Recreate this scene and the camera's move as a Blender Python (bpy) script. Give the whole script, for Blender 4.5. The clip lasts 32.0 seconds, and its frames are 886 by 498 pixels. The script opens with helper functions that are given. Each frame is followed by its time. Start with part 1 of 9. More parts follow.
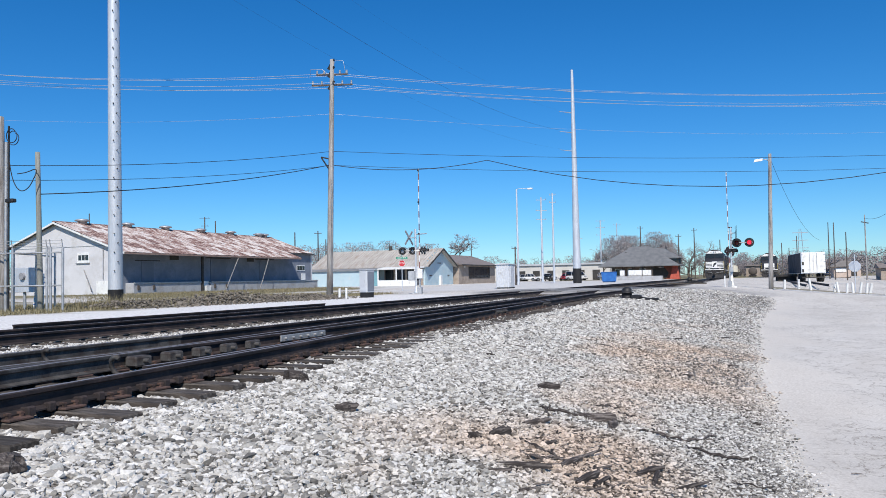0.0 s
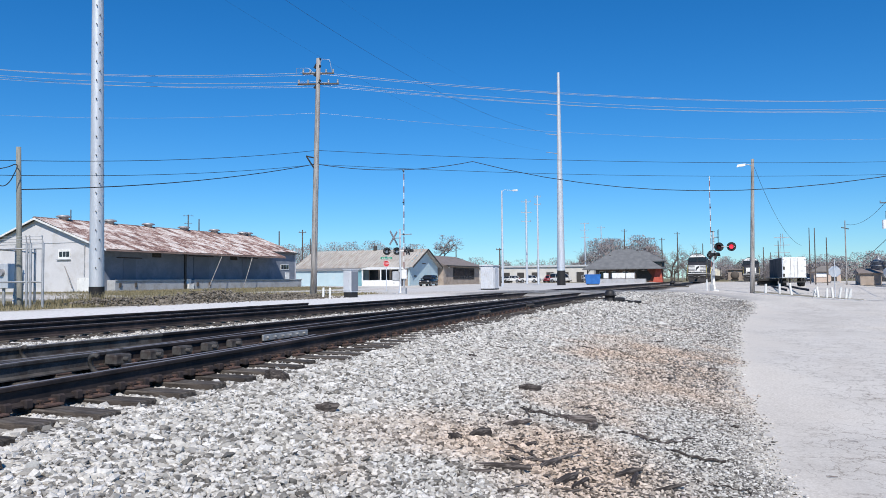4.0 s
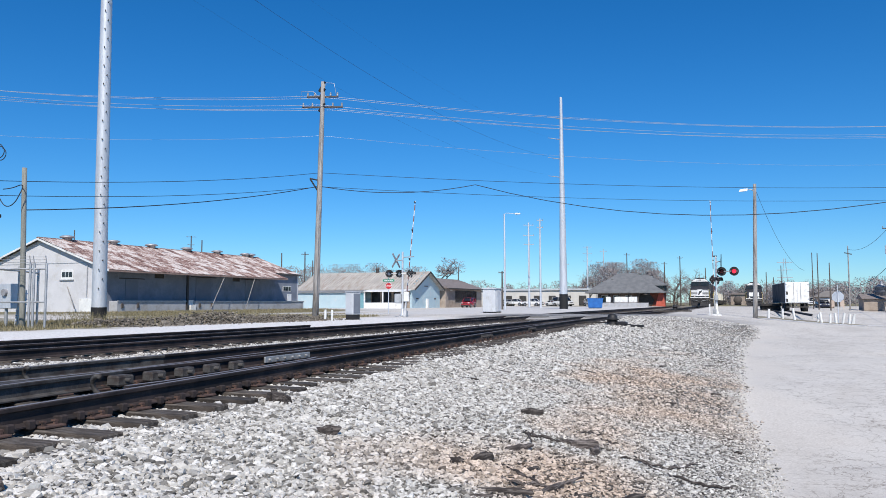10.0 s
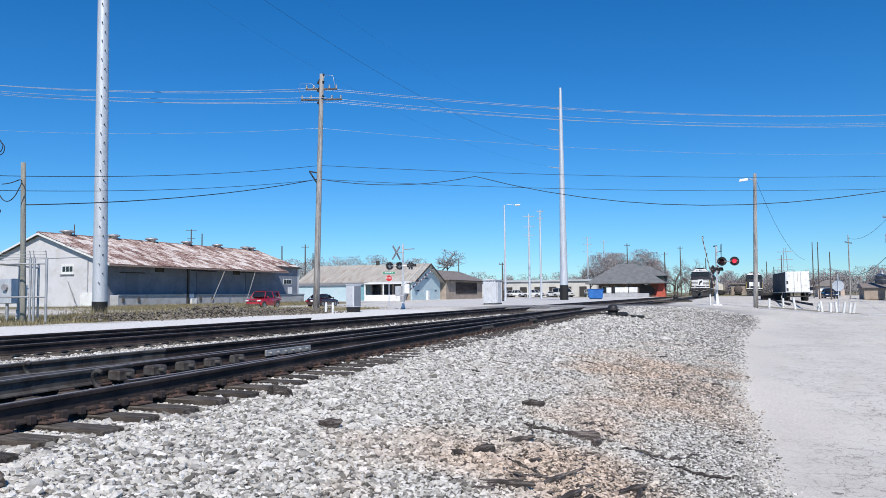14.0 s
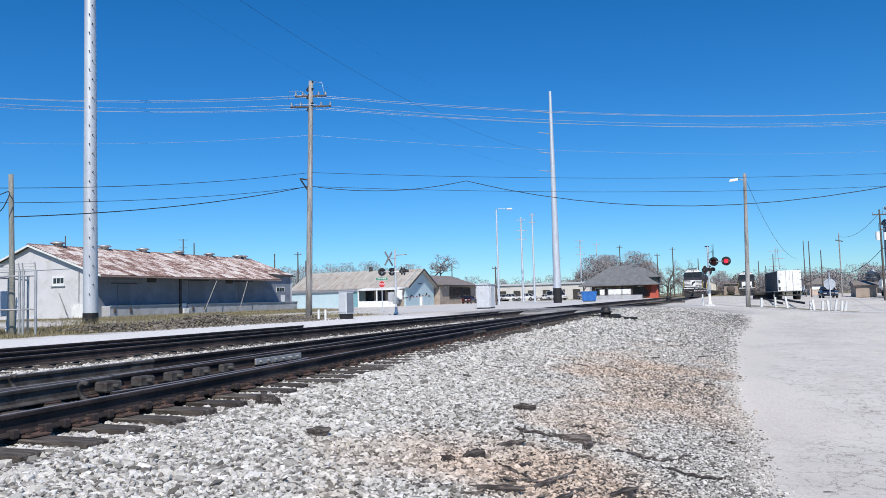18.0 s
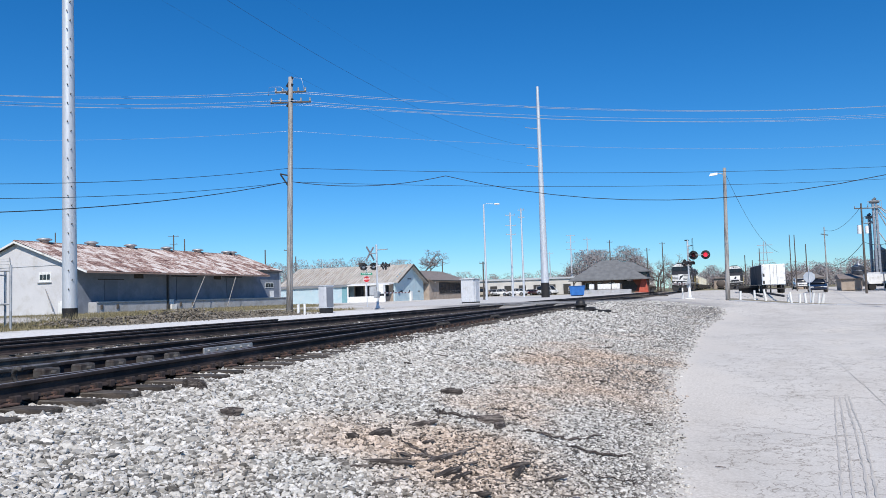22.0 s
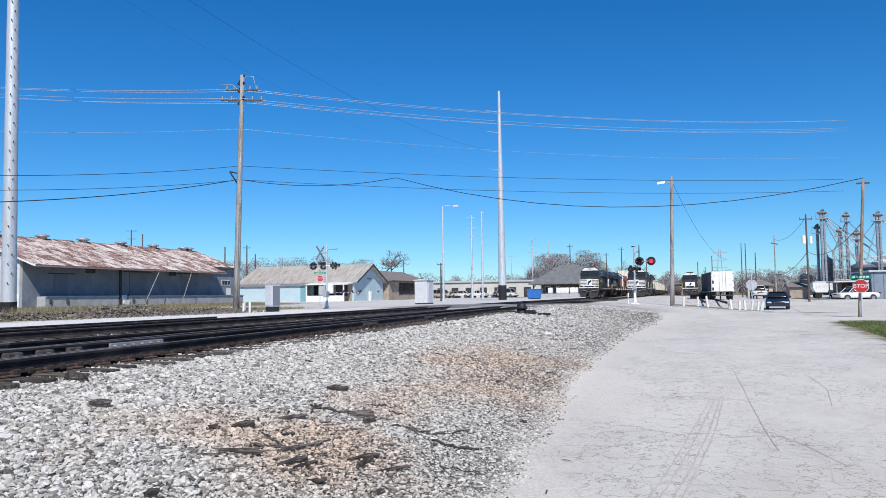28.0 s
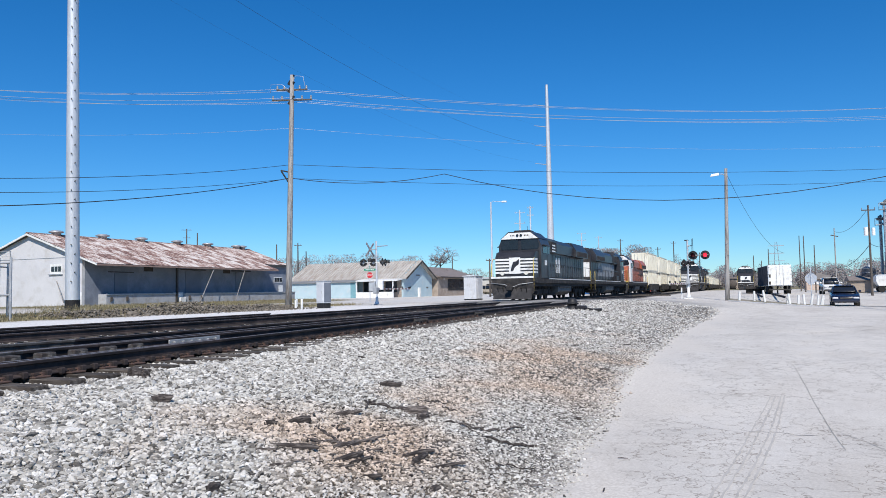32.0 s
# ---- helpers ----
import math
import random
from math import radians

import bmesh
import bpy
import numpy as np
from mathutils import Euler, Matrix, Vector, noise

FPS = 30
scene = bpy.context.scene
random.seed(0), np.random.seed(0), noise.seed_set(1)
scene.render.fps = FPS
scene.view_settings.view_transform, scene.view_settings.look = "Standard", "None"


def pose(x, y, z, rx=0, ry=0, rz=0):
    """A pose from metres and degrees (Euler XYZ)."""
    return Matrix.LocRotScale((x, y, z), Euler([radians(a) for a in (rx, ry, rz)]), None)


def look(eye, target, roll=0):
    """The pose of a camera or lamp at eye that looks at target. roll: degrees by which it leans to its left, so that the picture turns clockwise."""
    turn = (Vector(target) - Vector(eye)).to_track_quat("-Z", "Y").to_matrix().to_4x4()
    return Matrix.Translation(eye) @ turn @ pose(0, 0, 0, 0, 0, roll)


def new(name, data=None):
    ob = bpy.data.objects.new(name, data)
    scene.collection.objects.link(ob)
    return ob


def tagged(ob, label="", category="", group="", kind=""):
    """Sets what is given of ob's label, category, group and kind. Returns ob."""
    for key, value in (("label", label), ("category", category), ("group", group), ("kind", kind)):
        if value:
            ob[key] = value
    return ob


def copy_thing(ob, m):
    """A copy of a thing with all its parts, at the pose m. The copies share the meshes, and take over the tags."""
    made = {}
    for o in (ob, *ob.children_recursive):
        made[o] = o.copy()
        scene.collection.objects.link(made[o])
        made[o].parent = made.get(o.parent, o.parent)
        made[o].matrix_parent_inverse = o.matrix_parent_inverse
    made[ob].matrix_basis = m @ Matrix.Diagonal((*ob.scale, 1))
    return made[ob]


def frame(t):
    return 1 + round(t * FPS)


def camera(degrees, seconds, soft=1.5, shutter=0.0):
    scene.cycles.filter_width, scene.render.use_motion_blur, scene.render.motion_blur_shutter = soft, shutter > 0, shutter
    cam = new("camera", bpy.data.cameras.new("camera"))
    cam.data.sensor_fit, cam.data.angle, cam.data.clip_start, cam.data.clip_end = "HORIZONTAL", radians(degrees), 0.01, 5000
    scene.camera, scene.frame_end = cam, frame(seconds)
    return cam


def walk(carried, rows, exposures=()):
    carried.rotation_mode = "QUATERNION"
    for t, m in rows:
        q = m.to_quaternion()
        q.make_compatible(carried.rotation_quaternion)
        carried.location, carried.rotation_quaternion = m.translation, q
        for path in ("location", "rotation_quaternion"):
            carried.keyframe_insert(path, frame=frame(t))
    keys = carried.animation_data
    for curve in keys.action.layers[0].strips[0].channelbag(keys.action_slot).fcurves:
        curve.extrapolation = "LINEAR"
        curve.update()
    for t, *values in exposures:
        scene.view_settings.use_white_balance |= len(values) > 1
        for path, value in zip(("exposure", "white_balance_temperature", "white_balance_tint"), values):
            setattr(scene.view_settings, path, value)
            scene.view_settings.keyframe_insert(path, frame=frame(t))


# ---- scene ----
# ---- camera and its way ----
cam = camera(61.9, 32.0, soft=0.78)
PATH = [
    (0.0, 0.0068, 0.0036, 0.7919, 92.367, 1.103, 22.795),
    (0.5, -0.0059, 0.0172, 0.7843, 91.865, 0.902, 22.639),
    (1.0, 0.0165, 0.0003, 0.7979, 92.103, 0.528, 22.256),
    (1.5, 0.0099, 0.0162, 0.7915, 91.890, -0.090, 21.916),
    (2.0, 0.0187, 0.0431, 0.7901, 91.994, -0.005, 21.826),
    (2.5, 0.0309, 0.0442, 0.8005, 92.008, 0.441, 21.362),
    (3.0, 0.0323, 0.0090, 0.8005, 92.011, 0.723, 22.142),
    (3.5, 0.0328, 0.0005, 0.7937, 92.515, 0.643, 21.742),
    (5.5, 0.0246, -0.0122, 0.8015, 91.839, 0.362, 21.585),
    (6.0, 0.0233, -0.0134, 0.8019, 91.957, 1.087, 22.021),
    (6.5, 0.0262, -0.0127, 0.8066, 92.421, 0.717, 21.792),
    (7.0, 0.0206, -0.0177, 0.8027, 92.825, 0.484, 21.772),
    (7.5, 0.0285, -0.0168, 0.8052, 93.525, 0.597, 21.988),
    (8.0, 0.0304, -0.0227, 0.8031, 93.681, 0.639, 21.514),
    (8.5, 0.0395, -0.0336, 0.8050, 94.213, 0.178, 21.934),
    (9.0, 0.0462, -0.0398, 0.8050, 94.166, 0.241, 21.913),
    (9.5, 0.0439, -0.0364, 0.8071, 94.185, 0.262, 21.924),
    (10.0, 0.0381, -0.0346, 0.8004, 94.161, 0.112, 21.758),
    (10.5, 0.0417, -0.0417, 0.8050, 94.223, 0.250, 21.992),
    (11.0, 0.0495, -0.0428, 0.8076, 94.204, 0.554, 21.969),
    (11.5, 0.0429, -0.0344, 0.8040, 94.074, 0.419, 21.926),
    (12.0, 0.0406, -0.0407, 0.8031, 94.059, 0.385, 22.097),
    (12.5, 0.0373, -0.0283, 0.8065, 94.044, 0.298, 21.744),
    (13.0, 0.0328, -0.0239, 0.8096, 93.912, 0.457, 21.574),
    (13.5, 0.0367, -0.0242, 0.8082, 93.509, 0.423, 21.628),
    (14.0, 0.0329, -0.0170, 0.8052, 93.530, 0.514, 21.802),
    (14.5, 0.0324, -0.0017, 0.8060, 93.527, 0.766, 21.984),
    (16.5, 0.0412, 0.0138, 0.8036, 93.523, 1.361, 21.675),
    (17.0, 0.0499, 0.0120, 0.8053, 93.484, 1.557, 21.784),
    (17.5, 0.0667, 0.0165, 0.8053, 93.766, 1.582, 21.740),
    (18.0, 0.0768, 0.0398, 0.8017, 93.914, 1.536, 21.337),
    (18.5, 0.0789, 0.0666, 0.7946, 93.590, 1.177, 21.251),
    (19.0, 0.1065, 0.0894, 0.7842, 93.094, 1.042, 21.097),
    (19.5, 0.1488, 0.0924, 0.7854, 93.078, 1.180, 21.365),
    (20.0, 0.2243, 0.0474, 0.7571, 93.183, 1.407, 22.112),
    (20.5, 0.4352, -0.0072, 0.7271, 93.081, 1.688, 20.962),
    (21.0, 0.5984, -0.0094, 0.7101, 94.238, 2.103, 20.442),
    (21.5, 0.8251, 0.0205, 0.6909, 93.858, 0.397, 21.105),
    (22.0, 0.9634, 0.0151, 0.6908, 93.562, 1.772, 20.885),
    (22.5, 1.0890, -0.0605, 0.6797, 94.125, 1.162, 19.366),
    (23.0, 1.2232, -0.1851, 0.6811, 93.456, 0.887, 20.340),
    (23.5, 1.3418, -0.2278, 0.6864, 93.027, 1.151, 20.539),
    (24.0, 1.5515, -0.1668, 0.6898, 93.574, 1.076, 20.505),
    (24.5, 1.7670, -0.1377, 0.6781, 93.671, 0.283, 21.324),
    (25.0, 1.8783, -0.1966, 0.6687, 93.003, 0.899, 20.867),
    (25.5, 1.9904, -0.2354, 0.6783, 92.450, 1.283, 19.952),
    (26.0, 2.0590, -0.1844, 0.6738, 92.864, 0.903, 18.954),
    (26.5, 2.1129, -0.1271, 0.6748, 93.229, 0.440, 18.805),
    (28.5, 2.0912, -0.0882, 0.6817, 93.599, 0.803, 18.099),
    (29.0, 2.0816, -0.0821, 0.6800, 93.433, 0.743, 18.292),
    (29.5, 2.0729, -0.0757, 0.6825, 93.570, 0.494, 18.255),
    (30.0, 2.0614, -0.0840, 0.6786, 93.545, 0.585, 18.857),
    (30.5, 2.0498, -0.0789, 0.6819, 93.461, 0.619, 19.533),
    (31.0, 2.0382, -0.0583, 0.6798, 93.433, 0.634, 19.869),
    (31.5, 2.0333, -0.0663, 0.6842, 93.248, 0.816, 20.730),
    (32.0, 2.0486, -0.0790, 0.6843, 93.316, 1.032, 21.952),
]
walk(cam, [(t, pose(x, y, z, rx, ry, rz)) for t, x, y, z, rx, ry, rz in PATH])

# ---- sky and sun ----
SUN_TO = Vector((0.42, -0.92, 1.0)).normalized()
world = bpy.data.worlds.new("sky")
scene.world = world
world.use_nodes = True
wn = world.node_tree
sky = wn.nodes.new("ShaderNodeTexSky")
sky.sky_type = "NISHITA"
sky.sun_disc = False
sky.sun_elevation = math.asin(SUN_TO.z)
sky.sun_rotation = math.atan2(SUN_TO.x, SUN_TO.y)
sky.altitude = 200.0
sky.air_density = 1.0
sky.dust_density = 0.0
sky.ozone_density = 4.0
wn.nodes["Background"].inputs["Strength"].default_value = 0.100
deep = wn.nodes.new("ShaderNodeHueSaturation")
deep.inputs["Saturation"].default_value = 1.15
deep.inputs["Value"].default_value = 1.0
blue = wn.nodes.new("ShaderNodeMix")
blue.data_type, blue.blend_type = "RGBA", "MULTIPLY"
blue.inputs["Factor"].default_value = 1.0
blue.inputs["B"].default_value = (0.62, 0.90, 1.18, 1)
wn.links.new(sky.outputs["Color"], blue.inputs["A"])
wn.links.new(blue.outputs["Result"], deep.inputs["Color"])
wn.links.new(deep.outputs["Color"], wn.nodes["Background"].inputs["Color"])
sun = new("sun", bpy.data.lights.new("sun", "SUN"))
sun.data.energy = 4.9
sun.data.angle = radians(0.53)
sun.data.color = (1.0, 0.94, 0.86)
sun.matrix_world = look((0, 0, 60), Vector((0, 0, 60)) - SUN_TO)
scene.view_settings.exposure = 0.0

# ---- materials ----
def surface(name, dark, light, scale=6.0, rough=0.8, bump=0.0, metal=0.0, fine=60.0, spec=0.4,
            stain=None, stain_scale=1.2, stain_amount=0.5, stretch=(1, 1, 1), vary=0.0, rough_vary=0.12, island=0.0):
    """A worn surface: two scales of colour variation, an optional stain colour, relief and gloss that follow them."""
    m = bpy.data.materials.new(name)
    m.use_nodes = True
    nt = m.node_tree
    n, l = nt.nodes, nt.links
    bsdf = n["Principled BSDF"]
    tc = n.new("ShaderNodeTexCoord")
    mp = n.new("ShaderNodeMapping")
    mp.inputs["Scale"].default_value = stretch
    l.new(tc.outputs["Object"], mp.inputs["Vector"])
    big = n.new("ShaderNodeTexNoise")
    big.inputs["Scale"].default_value, big.inputs["Detail"].default_value = scale, 6.0
    small = n.new("ShaderNodeTexNoise")
    small.inputs["Scale"].default_value, small.inputs["Detail"].default_value = fine, 4.0
    for q in (big, small):
        l.new(mp.outputs["Vector"], q.inputs["Vector"])
    mix = n.new("ShaderNodeMath")
    mix.operation = "MULTIPLY_ADD"
    mix.inputs[1].default_value, mix.inputs[2].default_value = 0.55, 0.0
    l.new(big.outputs["Fac"], mix.inputs[0])
    add = n.new("ShaderNodeMath")
    add.operation = "MULTIPLY_ADD"
    add.inputs[1].default_value = 0.45
    l.new(small.outputs["Fac"], add.inputs[0])
    l.new(mix.outputs[0], add.inputs[2])
    ramp = n.new("ShaderNodeValToRGB")
    ramp.color_ramp.elements[0].position, ramp.color_ramp.elements[1].position = 0.36, 0.64
    ramp.color_ramp.elements[0].color, ramp.color_ramp.elements[1].color = (*dark, 1), (*light, 1)
    l.new(add.outputs[0], ramp.inputs["Fac"])
    col = ramp.outputs["Color"]
    if stain:
        sn = n.new("ShaderNodeTexNoise")
        sn.inputs["Scale"].default_value, sn.inputs["Detail"].default_value = stain_scale, 8.0
        sn.inputs["Roughness"].default_value = 0.65
        l.new(mp.outputs["Vector"], sn.inputs["Vector"])
        sr = n.new("ShaderNodeValToRGB")
        sr.color_ramp.elements[0].position = 0.62 - 0.3 * stain_amount
        sr.color_ramp.elements[1].position = 0.80 - 0.3 * stain_amount
        l.new(sn.outputs["Fac"], sr.inputs["Fac"])
        sm = n.new("ShaderNodeMix")
        sm.data_type = "RGBA"
        l.new(sr.outputs["Color"], sm.inputs["Factor"])
        l.new(col, sm.inputs["A"])
        sm.inputs["B"].default_value = (*stain, 1)
        col = sm.outputs["Result"]
    if vary or island:
        if island:
            src = n.new("ShaderNodeNewGeometry").outputs["Random Per Island"]
        else:
            src = n.new("ShaderNodeObjectInfo").outputs["Random"]
        amount = island or vary
        mr = n.new("ShaderNodeMapRange")
        mr.inputs["To Min"].default_value, mr.inputs["To Max"].default_value = 1 - amount, 1 + amount
        l.new(src, mr.inputs["Value"])
        hv = n.new("ShaderNodeHueSaturation")
        l.new(mr.outputs["Result"], hv.inputs["Value"])
        l.new(col, hv.inputs["Color"])
        col = hv.outputs["Color"]
    l.new(col, bsdf.inputs["Base Color"])
    rr = n.new("ShaderNodeMapRange")
    rr.inputs["To Min"].default_value, rr.inputs["To Max"].default_value = max(0.02, rough - rough_vary), min(1, rough + rough_vary)
    l.new(add.outputs[0], rr.inputs["Value"])
    l.new(rr.outputs["Result"], bsdf.inputs["Roughness"])
    bsdf.inputs["Metallic"].default_value = metal
    bsdf.inputs["Specular IOR Level"].default_value = spec
    if bump:
        bn = n.new("ShaderNodeBump")
        bn.inputs["Strength"].default_value, bn.inputs["Distance"].default_value = 0.7, bump
        l.new(add.outputs[0], bn.inputs["Height"])
        l.new(bn.outputs["Normal"], bsdf.inputs["Normal"])
    return m


def glow(name, colour, strength):
    m = bpy.data.materials.new(name)
    m.use_nodes = True
    b = m.node_tree.nodes["Principled BSDF"]
    b.inputs["Base Color"].default_value = (*colour, 1)
    b.inputs["Emission Color"].default_value = (*colour, 1)
    b.inputs["Emission Strength"].default_value = strength
    b.inputs["Roughness"].default_value = 0.3
    return m


def pane(name, tint=(0.02, 0.025, 0.03), rough=0.06):
    """Dark window glass with nothing but gloom behind it: a glossy dark sheet."""
    m = surface(name, tint, tuple(c * 1.8 for c in tint), scale=0.8, rough=rough, fine=3.0, spec=0.6, rough_vary=0.03)
    return m


STEEL_RAIL = surface("rail_rust", (0.034, 0.026, 0.026), (0.080, 0.058, 0.054), 8, 0.85, 0.002, 0.05, 90, stain=(0.018, 0.015, 0.016), stain_scale=1.5, stain_amount=0.8)
RAIL_TOP = surface("rail_running_surface", (0.18, 0.165, 0.165), (0.32, 0.30, 0.30), 3, 0.6, 0.0, 0.45, 50, stretch=(8, 0.6, 8))
PLATE_RUST = surface("tie_plate_rust", (0.075, 0.045, 0.036), (0.17, 0.105, 0.085), 12, 0.9, 0.003, 0.1, 110, stain=(0.035, 0.025, 0.022), stain_scale=6)
TIE_WOOD = surface("tie_creosote_wood", (0.022, 0.018, 0.015), (0.085, 0.070, 0.058), 5, 0.9, 0.006, 0, 40, stain=(0.14, 0.125, 0.11), stain_scale=3, stain_amount=0.45, stretch=(1, 8, 8), vary=0.35)
DARK_WOOD = surface("weathered_dark_wood", (0.022, 0.018, 0.017), (0.085, 0.070, 0.063), 7, 0.92, 0.006, 0, 60, stain=(0.24, 0.21, 0.19), stain_scale=6, stain_amount=0.42, stretch=(1, 9, 9), vary=0.35)
FROG_STEEL = surface("worn_switch_steel", (0.04, 0.038, 0.037), (0.115, 0.11, 0.105), 6, 0.75, 0.002, 0.2, 70, stain=(0.04, 0.030, 0.026), stain_scale=5)
POLE_WOOD = surface("pole_wood", (0.24, 0.225, 0.215), (0.43, 0.415, 0.40), 3, 0.9, 0.006, 0, 50, stain=(0.16, 0.14, 0.125), stain_scale=1.0, stretch=(6, 6, 0.7))
POLE_WOOD_RED = surface("pole_wood_brown", (0.16, 0.11, 0.085), (0.34, 0.26, 0.21), 3, 0.9, 0.006, 0, 50, stain=(0.42, 0.38, 0.34), stain_scale=0.9, stretch=(6, 6, 0.7))
POLE_WOOD_GREEN = surface("pole_wood_treated", (0.17, 0.175, 0.155), (0.30, 0.30, 0.27), 3, 0.9, 0.005, 0, 50, stretch=(6, 6, 0.7))
POLE_DARK = surface("pole_wood_dark", (0.055, 0.045, 0.04), (0.14, 0.12, 0.105), 3, 0.9, 0.004, 0, 50, stretch=(6, 6, 0.7))
GALV = surface("galvanised_steel", (0.50, 0.53, 0.57), (0.66, 0.69, 0.73), 1.2, 0.5, 0.0008, 0.35, 12, stretch=(3, 3, 0.4))
GALV_DULL = surface("dull_galvanised_pipe", (0.33, 0.34, 0.35), (0.52, 0.53, 0.54), 4, 0.5, 0.001, 0.5, 60)
BLACK_COAT = surface("black_bitumen_coating", (0.010, 0.010, 0.011), (0.024, 0.024, 0.026), 5, 0.7, 0.002)
BLACK_PAINT = surface("black_paint", (0.010, 0.010, 0.011), (0.022, 0.022, 0.024), 2, 0.4, 0.0006, 0, 20, stain=(0.05, 0.047, 0.043), stain_scale=1.4, stain_amount=0.35)
LOCO_BLACK = surface("locomotive_black_paint", (0.018, 0.019, 0.024), (0.036, 0.037, 0.044), 1.2, 0.40, 0.0006, 0, 14, stain=(0.060, 0.058, 0.062), stain_scale=0.8, stain_amount=0.40)
FUEL_GRIME = surface("fuel_tank_grime", (0.09, 0.092, 0.096), (0.18, 0.182, 0.186), 2, 0.6, stain=(0.05, 0.048, 0.046), stain_scale=1.5)
PLOUGH_GRIME = surface("plough_grime", (0.016, 0.016, 0.018), (0.050, 0.048, 0.050), 3, 0.8, 0.002, stain=(0.085, 0.078, 0.072), stain_scale=2.5, stain_amount=0.3)
LOCO_FRAME = surface("grimy_underframe", (0.012, 0.012, 0.013), (0.042, 0.040, 0.040), 3, 0.85, 0.003, 0, 40, stain=(0.065, 0.058, 0.054), stain_scale=2)
LOCO_WHITE = surface("locomotive_white_paint", (0.74, 0.74, 0.72), (0.86, 0.86, 0.84), 2, 0.45, 0, 0, 20, stain=(0.42, 0.41, 0.39), stain_scale=2, stain_amount=0.3)
LOCO_GREY = surface("dusty_grey_paint", (0.20, 0.21, 0.23), (0.33, 0.34, 0.36), 1.5, 0.5, 0, 0, 20, stain=(0.08, 0.08, 0.085), stain_scale=1.2, stain_amount=0.45)
LOCO_ORANGE = surface("locomotive_orange_paint", (0.33, 0.085, 0.045), (0.46, 0.135, 0.075), 2, 0.45, 0, 0, 20, stain=(0.22, 0.07, 0.03), stain_scale=1.5, stain_amount=0.4)
HANDRAIL_YELLOW = surface("faded_yellow_paint", (0.55, 0.40, 0.08), (0.72, 0.56, 0.16), 6, 0.5)
CAR_GLASS = pane("dark_vehicle_glass", (0.010, 0.012, 0.016), 0.22)
WINDOW_GLASS = pane("window_glass", (0.018, 0.02, 0.024), 0.06)
CONTAINER_CREAM = surface("cream_container_paint", (0.70, 0.66, 0.53), (0.84, 0.81, 0.70), 1.2, 0.5, 0.001, 0, 14, stain=(0.42, 0.30, 0.19), stain_scale=1.0, stain_amount=0.25)
WHITE_PAINT = surface("white_paint", (0.66, 0.67, 0.66), (0.82, 0.82, 0.80), 2, 0.55, 0.0008, 0, 30, stain=(0.48, 0.46, 0.42), stain_scale=1.5, stain_amount=0.3)
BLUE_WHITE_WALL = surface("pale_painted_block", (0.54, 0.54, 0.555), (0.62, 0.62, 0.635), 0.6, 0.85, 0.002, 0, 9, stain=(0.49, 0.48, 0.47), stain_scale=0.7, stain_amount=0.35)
DOCK_CONCRETE = surface("dock_concrete", (0.33, 0.34, 0.36), (0.45, 0.46, 0.48), 0.9, 0.9, 0.003, 0, 14, stain=(0.30, 0.29, 0.28), stain_scale=1.2, stain_amount=0.4)
DOOR_GREY = surface("grey_door_paint", (0.14, 0.16, 0.20), (0.19, 0.21, 0.25), 1, 0.7, 0.001)
# gable paint darkened to grey-blue: the canopy's shade is put into the colour
FRONT_SHADE = surface("shaded_front_wall", (0.18, 0.205, 0.255), (0.24, 0.265, 0.315), 0.6, 0.85, 0.002, 0, 9, stain=(0.155, 0.175, 0.215), stain_scale=0.5)
SKYBLUE_WALL = surface("pale_blue_siding", (0.38, 0.51, 0.56), (0.46, 0.585, 0.635), 0.8, 0.8, 0.002, 0, 14, stain=(0.50, 0.56, 0.58), stain_scale=1.1, stain_amount=0.35)
TEAL_TRIM = surface("teal_trim_paint", (0.14, 0.30, 0.34), (0.20, 0.38, 0.42), 2, 0.6)
BROWN_BLOCK = surface("tan_block_wall", (0.27, 0.22, 0.18), (0.40, 0.34, 0.29), 1.2, 0.9, 0.003, 0, 12)
BROWN_SHINGLE = surface("brown_shingle_roof", (0.17, 0.145, 0.135), (0.26, 0.225, 0.21), 1.6, 0.95, 0.004, 0, 22)
GREY_SHINGLE = surface("grey_slate_roof", (0.115, 0.12, 0.125), (0.19, 0.195, 0.20), 1.1, 0.9, 0.004, 0, 18)
TRIM_DARK = surface("dark_trim", (0.03, 0.028, 0.026), (0.07, 0.065, 0.06), 3, 0.7)
BRICK_RED = surface("red_brick_wall", (0.19, 0.060, 0.040), (0.30, 0.11, 0.075), 1.8, 0.9, 0.003, 0, 18)
CLOTH_RED = surface("faded_red_paint", (0.40, 0.075, 0.05), (0.54, 0.13, 0.09), 2, 0.8)
HUT_WHITE = surface("dull_white_enamel", (0.50, 0.52, 0.55), (0.60, 0.62, 0.65), 2, 0.55, 0.0008, 0, 30, stain=(0.42, 0.42, 0.41), stain_scale=1.5, stain_amount=0.3)
BIN_BLUE = surface("blue_bin_paint", (0.015, 0.10, 0.34), (0.03, 0.16, 0.46), 2, 0.5, 0.001)
SIGN_RED = surface("sign_red", (0.42, 0.02, 0.025), (0.55, 0.04, 0.045), 3, 0.5)
SIGN_GREEN = surface("sign_green", (0.0, 0.19, 0.11), (0.01, 0.26, 0.16), 3, 0.5)
SIGN_WHITE = surface("sign_white", (0.70, 0.70, 0.70), (0.84, 0.84, 0.84), 3, 0.5)
RUBBER = surface("tyre_rubber", (0.012, 0.012, 0.012), (0.03, 0.03, 0.03), 6, 0.85)
HEADLAMP = surface("pale_lamp_glass", (0.62, 0.60, 0.54), (0.80, 0.78, 0.70), 8, 0.2)
